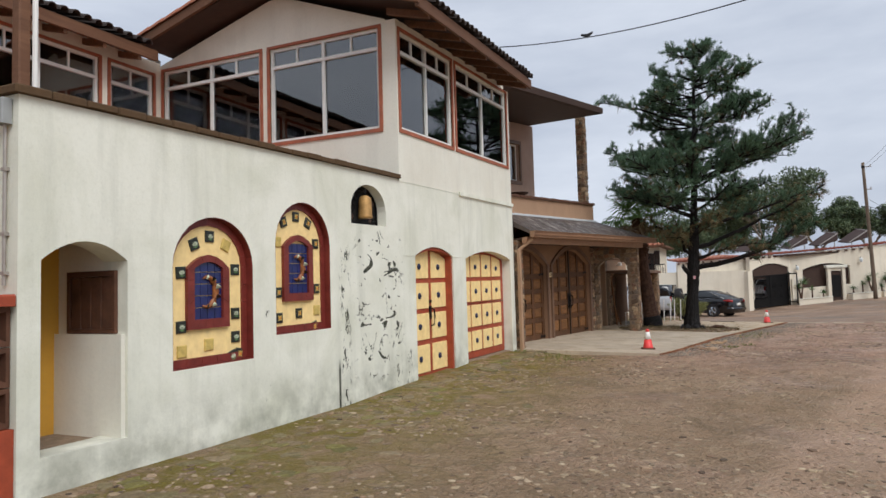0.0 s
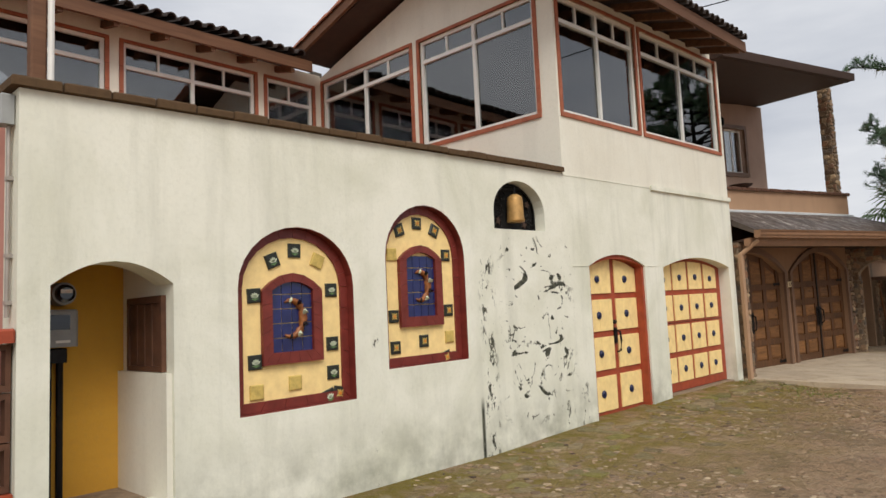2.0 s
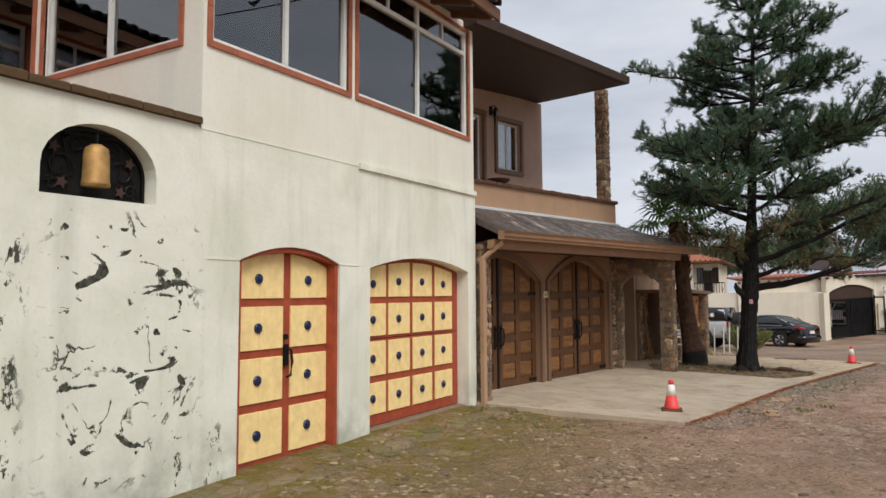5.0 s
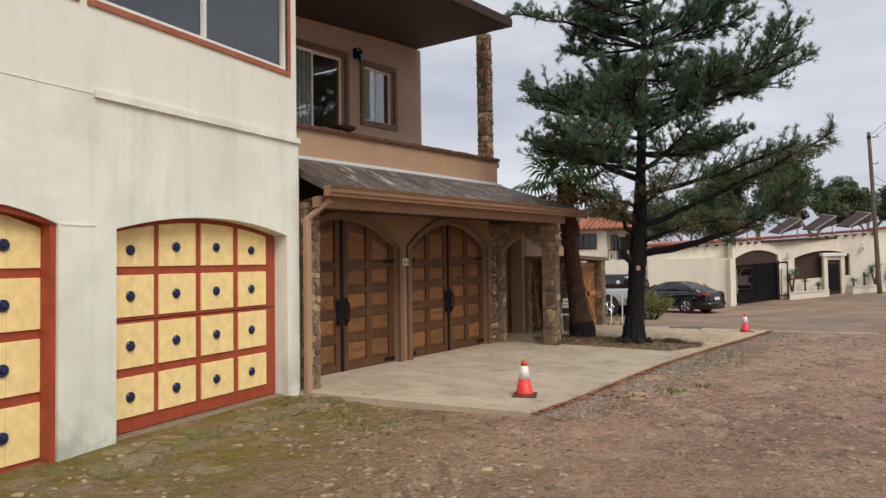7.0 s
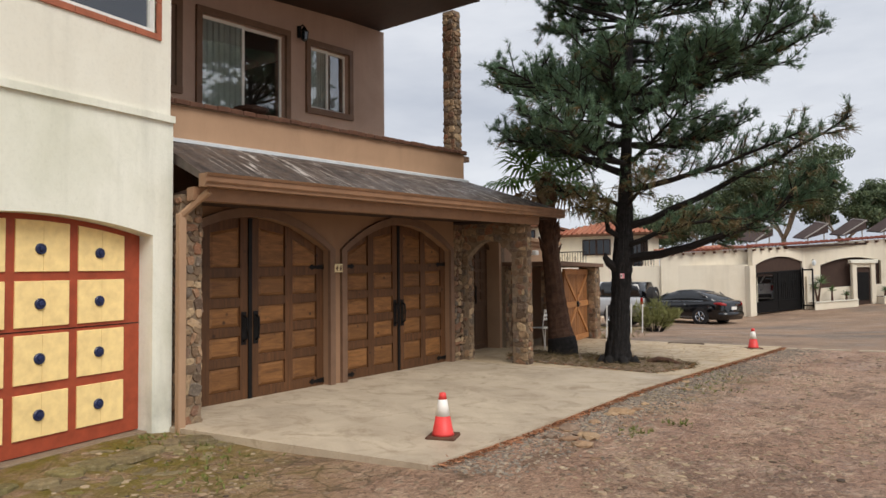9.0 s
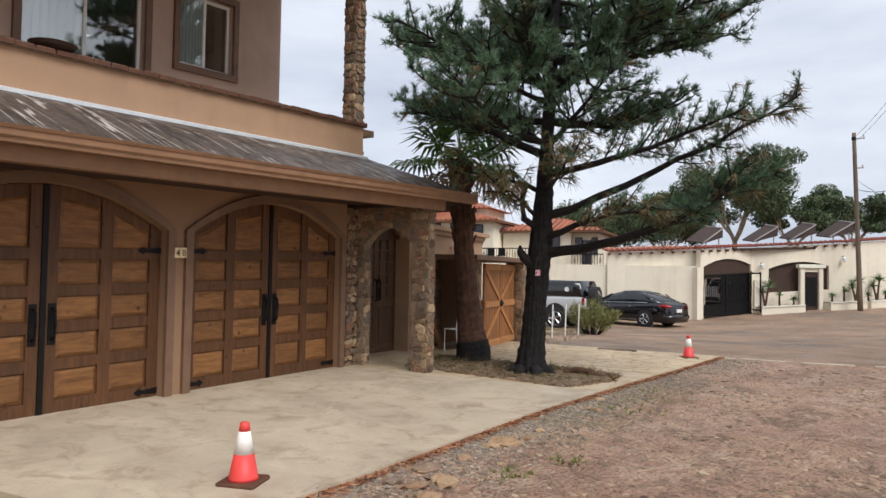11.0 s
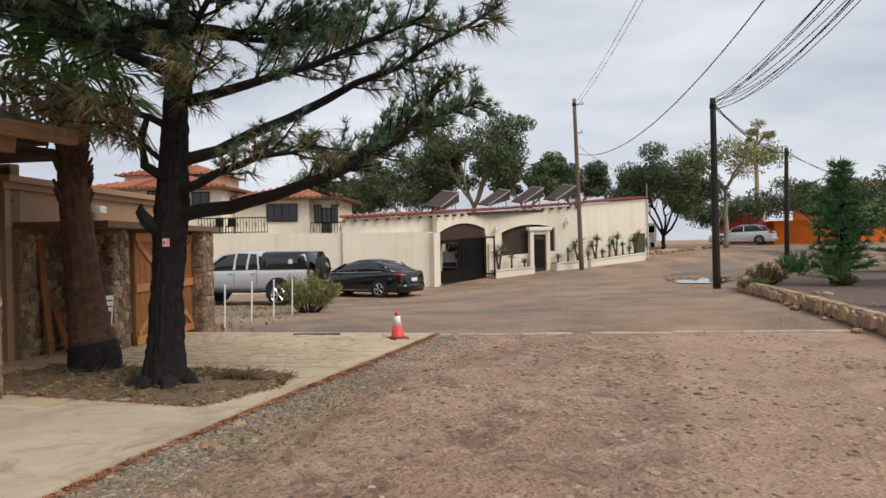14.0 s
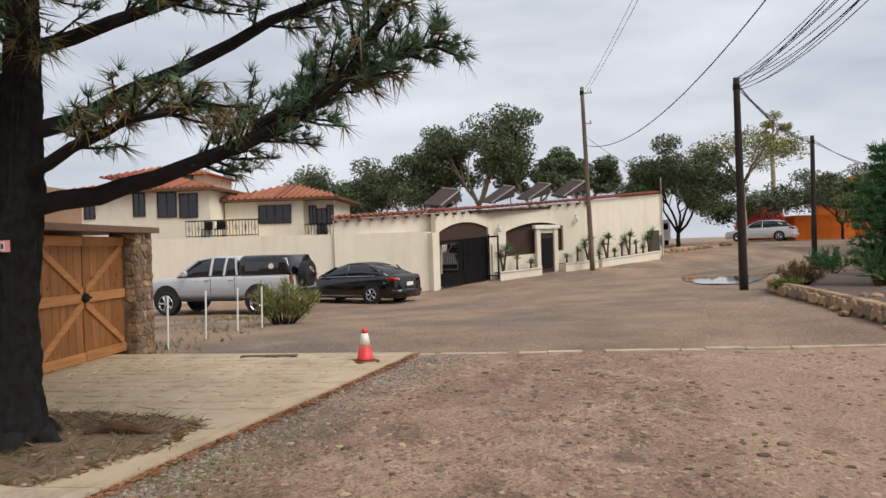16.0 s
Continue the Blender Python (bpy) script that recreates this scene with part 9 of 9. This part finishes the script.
# ---- stonework: each stone laid by itself ----
def face_stone(rg, sides=8):
    m = Mesh()
    ang = [2 * math.pi * (i + rg.uniform(-0.25, 0.25)) / sides for i in range(sides)]
    rad = [rg.uniform(0.40, 0.60) * (1.0 + 0.2 * abs(math.sin(2 * a))) for a in ang]
    rings = ((1.0, -0.3), (0.96, 0.6), (0.84, 0.9))
    for k, h in rings:
        m.v += [(math.cos(a) * r * k, math.sin(a) * r * k, h) for a, r in zip(ang, rad)]
    m.v.append((0.03, -0.02, rg.uniform(0.85, 1.0)))
    for q in range(2):
        m.f += [(q * sides + i, q * sides + (i + 1) % sides, (q + 1) * sides + (i + 1) % sides, (q + 1) * sides + i) for i in range(sides)]
    m.f += [(2 * sides + i, 2 * sides + (i + 1) % sides, 3 * sides) for i in range(sides)]
    return m


frg = random.Random(21)
FACE = [mesh_data("stone", face_stone(frg), M["stone"]) for _ in range(9)]
KFACE = [mesh_data("stone", face_stone(frg), M["rubble"]) for _ in range(7)]


def lay(parent, place, u0, u1, z0, z1, size, hole=None, seed=1, depth=0.02, stones=FACE):
    """Random rubble over the face n = 0 of a frame."""
    rg = random.Random(seed)
    z = z0
    while z < z1 - 0.02:
        h = min(size * rg.uniform(0.5, 1.3), z1 - z)
        u = u0 - rg.uniform(0, size * 0.4)
        while u < u1:
            w_ = size * rg.uniform(0.5, 1.9)
            a, b = max(u, u0), min(u + w_, u1)
            u += w_
            if b - a < 0.04:
                continue
            cu, cz = (a + b) / 2, z + h / 2 + rg.uniform(-0.015, 0.015)
            if hole and hole[0] - 0.02 < cu < hole[1] + 0.02 and cz < arch(hole, min(max(cu, hole[0]), hole[1])) + 0.03 and cz > hole[2]:
                continue
            if hole:
                if a < hole[0] < b and cz < hole[3]:
                    b = hole[0]
                if a < hole[1] < b and cz < hole[3]:
                    a = hole[1]
                if b - a < 0.04:
                    continue
                cu = (a + b) / 2
            p = Vector(place(cu, 0.0, cz))
            ex = (Vector(place(cu + 0.1, 0, cz)) - p).normalized()
            en = (Vector(place(cu, 0.1, cz)) - p).normalized()
            ez = (Vector(place(cu, 0, cz + 0.1)) - p).normalized()
            t = rg.uniform(-0.5, 0.5)
            m = Matrix((ex, ez, en)).transposed().to_4x4()
            m = Matrix.Translation(p) @ m @ Matrix.Rotation(t, 4, "Z") @ Matrix.Diagonal(((b - a) * 0.98, h * 0.98, depth * rg.uniform(0.7, 1.3), 1))
            child("stone", stones[rg.randrange(len(stones))], parent, m)
        z += h


# corner column: street face and the face towards the walker
lay(stone_col, lambda u, n, z: hou(u, 0.58 + n, z), -0.34, -0.08, 0.0, 2.58, 0.115, seed=1)
lay(stone_col, lambda u, n, z: hou(-0.34 - n, u, z), 0.2, 0.58, 0.0, 2.58, 0.115, seed=2)
lay(stone_col, lambda u, n, z: hou(-0.08 + n, u, z), 0.2, 0.58, 0.0, 2.58, 0.115, seed=3)
# arch wall
lay(stone_arch, lambda u, n, z: hou(6.3 - n, u, z), -0.08, 1.39, 0.05, 2.44, 0.115, ENTRY, seed=4)
lay(stone_arch, lambda u, n, z: hou(6.3 + u, 1.39 + n, z), 0.0, 0.18, 0.05, 2.44, 0.115, seed=5)
lay(stone_arch, lambda u, n, z: hou(6.3 + u, 1.08 - n, z), 0.0, 0.18, 0.05, 1.85, 0.115, seed=6)
lay(stone_arch, lambda u, n, z: hou(6.3 + u, 0.14 + n, z), 0.0, 0.18, 0.05, 1.85, 0.115, seed=7)
lay(stone_arch, lambda u, n, z: hou(u, 0.0 + n, z), 6.0, 6.3, 0.05, 2.46, 0.115, seed=17)
# balcony column
lay(stone_up, lambda u, n, z: hou(u, UPN1 + n, z), UPU0, UPU1, 3.25, 6.38, 0.115, seed=8, depth=0.03)
lay(stone_up, lambda u, n, z: hou(UPU0 - n, u, z), UPN0, UPN1, 3.25, 6.38, 0.115, seed=9, depth=0.03)
# entry wall, yard wall, gate post
lay(stone_entry, lambda u, n, z: hou(8.55 - n, u, z), -0.6, -0.38, 0.08, 2.45, 0.115, seed=10)
lay(stone_pier, lambda u, n, z: (-4.52 + n, u, z), 25.52, 26.0, 0.0, 1.88, 0.115, seed=21)
lay(stone_pier, lambda u, n, z: (u, 25.52 - n, z), -4.84, -4.52, 0.0, 1.88, 0.115, seed=22)
lay(stone_yard, lambda u, n, z: (-5.42 + n, u, z), 24.75, 26.0, 0.05, 1.9, 0.115, seed=11)
lay(stone_post, lambda u, n, z: (-4.24 + n, u, z), 28.12, 28.62, 0.0, 1.88, 0.115, seed=12)
lay(stone_post, lambda u, n, z: (u, 28.12 - n, z), -4.42, -4.24, 0.0, 1.88, 0.115, seed=13)
# street face and top of the kerb wall
for i in range(230):
    k = 0.12 + 0.55 * i / 230
    p, d = along(kp, k)
    nn = Vector((d.y, -d.x, 0))
    up_ = i % 2 == 0
    q = p + nn * (0.0 if up_ else 0.16) + Vector((0, 0, 0.12 + frg.uniform(-0.04, 0.06) if up_ else 0.25))
    en = (-nn if up_ else Vector((0, 0, 1)))
    ez = (Vector((0, 0, 1)) if up_ else nn)
    m = Matrix((d, ez, en)).transposed().to_4x4()
    child("stone", KFACE[i % 7], kerb_o, Matrix.Translation(q) @ m @ Matrix.Rotation(frg.uniform(-0.3, 0.3), 4, "Z") @ Matrix.Diagonal((frg.uniform(0.16, 0.3), frg.uniform(0.16, 0.27), 0.05, 1)))

# ---- bed round the pine, litter, gravel and bedded stones ----
BED = [(-4.55, 22.75), (-3.4, 22.5), (-1.85, 22.2), (-1.4, 23.1), (-1.42, 23.9), (-2.6, 24.15), (-4.6, 24.35), (-4.85, 23.6)]
bp = [Vector((x, y, 0)) for x, y in BED + BED[:1]]
m = Mesh()
N_ = 48
cx_, cy_ = -3.0, 23.25
m.v.append((cx_, cy_, slab_z(cx_, cy_) + 0.05))
for rr, hh in ((0.6, 0.045), (0.9, 0.03), (1.0, 0.004)):
    for i in range(N_):
        p, _ = along(bp, i / N_)
        x, y = cx_ + (p.x - cx_) * rr, cy_ + (p.y - cy_) * rr
        m.v.append((x, y, slab_z(x, y) + hh + (0.02 * noise.noise((x * 3, y * 3, 1)) if rr < 1 else 0)))
m.f += [(0, 1 + i, 1 + (i + 1) % N_) for i in range(N_)]
for q in range(2):
    m.f += [(1 + q * N_ + i, 1 + (q + 1) * N_ + i, 1 + (q + 1) * N_ + (i + 1) % N_, 1 + q * N_ + (i + 1) % N_) for i in range(N_)]
structure("tree_bed", m, M["mulch"], "bed of dry needles and grit round the pine")


def pebbles(points, smin, smax, seed, flat=0.45, sides=6):
    """Low stones lying on the ground, each with its own outline."""
    rg = random.Random(seed)
    m = Mesh()
    for x, y, z in points:
        s = rg.uniform(smin, smax) * (1.5 if rg.random() < 0.1 else 1)
        a0 = rg.uniform(0, 6.28)
        el = rg.uniform(0.6, 1.0)
        k = len(m.v)
        for kk, hh in ((1.0, -0.25), (0.8, 0.5)):
            for i in range(sides):
                a = 2 * math.pi * i / sides
                r = s * kk * (0.8 + 0.35 * ((i * 7 + int(s * 1e4)) % 5) / 5)
                u, v = math.cos(a) * r, math.sin(a) * r * el
                m.v.append((x + u * math.cos(a0) - v * math.sin(a0), y + u * math.sin(a0) + v * math.cos(a0), z + hh * s * flat))
        m.f += [(k + i, k + (i + 1) % sides, k + sides + (i + 1) % sides, k + sides + i) for i in range(sides)]
        m.f.append(tuple(k + sides + i for i in range(sides)))
    return m


def surf(x, y):
    bank = smooth(-4.4, -5.7, x) * (1 - smooth(15.3, 16.3, y)) * (0.055 * smooth(8.5, 10.5, y) + 0.045 * smooth(11.5, 13.0, y))
    return gz(x, y) + noise.noise((x * 0.9, y * 0.9, 0)) * 0.018 - 0.02 + bank


prg = random.Random(14)


def on_road(x, y):
    if x < -5.7:
        return False
    if y > 15.6 and x < edge_x(y) + 0.1:
        return False
    return x < 6.0


pts = []
for i in range(52000):
    x, y = prg.uniform(-5.7, 6.2), 1.5 + 26 * prg.random()
    if on_road(x, y) and noise.noise((x * 0.55, y * 0.55, 4)) + 0.3 > prg.random() * 0.95:
        pts.append((x, y, surf(x, y) - 0.004))
tagged(part("road_stones", pebbles(pts, 0.010, 0.042, 1, 0.5), M["roadstone"]), "worn stones bedded in the dirt road", "stones", "", "stuff")
pts = []
for i in range(9000):
    y = 15.75 + 12 * prg.random()
    x = edge_x(y) + 0.02 + abs(prg.gauss(0, 0.42))
    if prg.random() < 0.35 + 0.6 * smooth(-0.2, 0.3, noise.noise((x, y * 0.5, 9))):
        pts.append((x, y, surf(x, y)))
for i in range(2200):
    k, r = prg.random(), prg.random() ** 0.5
    p, _ = along(bp, k)
    x, y = cx_ + (p.x - cx_) * r, cy_ + (p.y - cy_) * r
    pts.append((x, y, slab_z(x, y) + 0.045 * (1 - r) + 0.012))
tagged(part("gravel", pebbles(pts, 0.01, 0.026, 2, 0.7, 5), M["gravel"]), "loose grey gravel along the forecourt edge", "gravel", "", "stuff")
pts = []
for i in range(2600):
    y = 15.75 + 12 * prg.random()
    pts.append((edge_x(y) + prg.gauss(0.0, 0.05) + 0.02, y, 0.008))
for i in range(1500):
    k, r = prg.random(), prg.random() ** 0.5
    p, _ = along(bp, k)
    x, y = cx_ + (p.x - cx_) * r * 1.04, cy_ + (p.y - cy_) * r * 1.04
    pts.append((x, y, slab_z(x, y) + 0.05 * (1 - r) + 0.012))
lit = spikes(pts, [(prg.gauss(0, 1), prg.gauss(0, 1), 0.02) for _ in pts], 2, 0.07, 0.008, 0.06, 6)
tagged(part("leaf_litter", lit, M["litter"]), "rust brown needle litter along the slab edge", "litter", "", "stuff")
# bedded stones that can be told apart, in the stretch that the walk passes nearest
RS = [mesh_data("road_stone", pebbles([(0, 0, 0)], 0.5, 0.5, s, 0.16, 8), M["roadstone_one"]) for s in range(6)]
for i in range(240):
    x, y = prg.uniform(-4.8, 2.8), prg.uniform(4.0, 21.5)
    if not on_road(x, y) or x < -5.3:
        continue
    s = prg.uniform(0.06, 0.15)
    child("road_stone", RS[i % 6], ground, pose(x, y, surf(x, y) - 0.004, prg.uniform(-3, 3), prg.uniform(-3, 3), prg.uniform(0, 360)) @ Matrix.Diagonal((s, s * prg.uniform(0.6, 1), s, 1)))
# flagstones at the foot of the old wall
FS = [mesh_data("flagstone", face_stone(prg, 7), M["flag"]) for _ in range(5)]
for i in range(170):
    y = prg.uniform(3.8, 15.8)
    x = -5.62 + abs(prg.gauss(0, 0.75))
    s = prg.uniform(0.16, 0.36)
    child("flagstone", FS[i % 5], ground, pose(x, y, surf(x, y) - 0.014, prg.uniform(-4, 4), prg.uniform(-4, 4), prg.uniform(0, 360)) @ Matrix.Diagonal((s, s * prg.uniform(0.45, 0.8), 0.021, 1)))
for i in range(13):
    y = 12.3 + i * 0.27
    s = prg.uniform(0.26, 0.42)
    child("flagstone", FS[i % 5], ground, pose(-5.28 + prg.uniform(-0.08, 0.08), y, surf(-5.28, y) - 0.008, prg.uniform(-3, 3), prg.uniform(0, 4), prg.uniform(60, 120)) @ Matrix.Diagonal((s, s * 0.8, 0.04, 1)))
# tumbled rubble along the slab
for i in range(30):
    y = prg.uniform(16.4, 22.5) if i > 11 else prg.uniform(17.0, 18.9)
    x = edge_x(y) + prg.uniform(0.12, 0.75)
    s = prg.uniform(0.07, 0.2) if i > 7 else prg.uniform(0.2, 0.36)
    ob = new("rubble_stone", ROCKS[i % 6])
    ob.matrix_basis = pose(x, y, surf(x, y) + 0.04 * s, prg.uniform(-15, 15), 0, prg.uniform(0, 360)) @ Matrix.Diagonal((s, s * 0.8, s * 0.55, 1))
    tagged(ob, "tan rubble stone beside the concrete edge", "stone", "rubble along the slab")
# weeds and moss tufts
wp, wd = [], []
for cx, cy, n, r in ((-1.35, 17.9, 30, 0.1), (-1.0, 18.6, 22, 0.1), (-0.9, 21.2, 30, 0.3), (-4.6, 15.2, 40, 0.25), (-4.2, 14.7, 30, 0.2), (-2.7, 16.1, 12, 0.05), (-4.0, 15.85, 14, 0.06), (-5.5, 15.4, 60, 0.3), (-0.9, 22.6, 30, 0.4)):
    for _ in range(n):
        x, y = cx + prg.gauss(0, r), cy + prg.gauss(0, r)
        if on_road(x, y) or y > 28:
            wp.append((x, y, surf(x, y)))
            wd.append((prg.gauss(0, 0.6), prg.gauss(0, 0.6), 1))
tagged(part("weeds", spikes(wp, wd, 5, 0.06, 0.006, 0.5, 9), M["weed"]), "short green weeds in the gravel", "weeds", "", "stuff")
# cracks of the forecourt: small plank lying at its far end
o = thing("loose_plank", (-2.2, 27.3, 0.05), "weathered thin plank lying on the paving", "plank")
part("plank", Mesh().box(-2.35, -1.55, 27.35, 27.45, slab_z(-2, 27.4) - 0.002, slab_z(-2, 27.4) + 0.03), M["pole_wood"], o)

# stamped paving, stone by stone
PV = [mesh_data("paving_stone", face_stone(prg, 8), M["slab_paved"]) for _ in range(6)]
paving = bpy.data.objects["paved_forecourt"]
y = 24.5
k_ = 0
while y < 27.6:
    x = -4.3 + prg.uniform(-0.2, 0)
    while x < edge_x(y) - 0.42:
        s = prg.uniform(0.24, 0.42)
        inside = (x - cx_) ** 2 / 3.2 + (y - cy_) ** 2 / 1.7 < 1
        if not inside:
            child("paving_stone", PV[k_ % 6], paving, pose(x + s / 2, y + prg.uniform(-0.03, 0.03), slab_z(x, y) + 0.001, 0, 0, prg.uniform(-25, 25)) @ Matrix.Diagonal((s * 0.95, 0.25, 0.010, 1)))
            k_ += 1
        x += s
    y += 0.245

# dry grass on the verge by the stakes
vp, vd = [], []
for i in range(2600):
    x, y = prg.uniform(-7.5, -3.4), prg.uniform(28.4, 38.5)
    if noise.noise((x * 0.6, y * 0.6, 2)) + 0.15 > prg.random() * 0.8 and x < -3.4 - 0.1 * (y - 30):
        vp.append((x, y, surf(x, y)))
        vd.append((prg.gauss(0, 0.5), prg.gauss(0, 0.5), 1))
tagged(part("verge_grass", spikes(vp, vd, 6, 0.11, 0.007, 0.5, 12), M["grass"]), "thin dry grass on the earth verge", "grass", "", "stuff")

# fallen needles, twigs and pale chips lying in the tree bed
lrg = random.Random(77)
lp, ld, cp_ = [], [], []
while len(lp) < 1500:
    k, i = math.sqrt(lrg.random()) * 1.06, lrg.random()
    p, _ = along(bp, i)
    x, y = cx_ + (p.x - cx_) * k, cy_ + (p.y - cy_) * k
    z = slab_z(x, y) + 0.052 - 0.045 * k ** 3
    lp.append((x, y, z))
    a = lrg.uniform(0, 6.28)
    ld.append((math.cos(a), math.sin(a), 0.12))
    if len(lp) % 9 == 0:
        cp_.append((x, y, z))
tagged(part("fallen_needles", spikes(lp, ld, 4, 0.15, 0.005, 0.35, 78, 0.05), M["dry_needles"]), "fallen dry needles and twigs round the pine", "litter", "", "stuff")
tagged(part("bed_chips", pebbles(cp_, 0.012, 0.035, 79), M["rubble"]), "small pale stone chips in the tree bed", "gravel", "", "stuff")
knot = thing("root_stump", (-1.85, 23.35, slab_z(-1.85, 23.35) + 0.02), "short weathered root lying beside the pine", "root")
part("root", Mesh().tube([(-2.15, 23.3, slab_z(-2.1, 23.3) + 0.05), (-1.95, 23.36, slab_z(-1.9, 23.3) + 0.10), (-1.75, 23.33, slab_z(-1.7, 23.3) + 0.09), (-1.55, 23.38, slab_z(-1.6, 23.4) + 0.03)], [0.03, 0.05, 0.045, 0.02], 8), M["palm_bark"], knot)
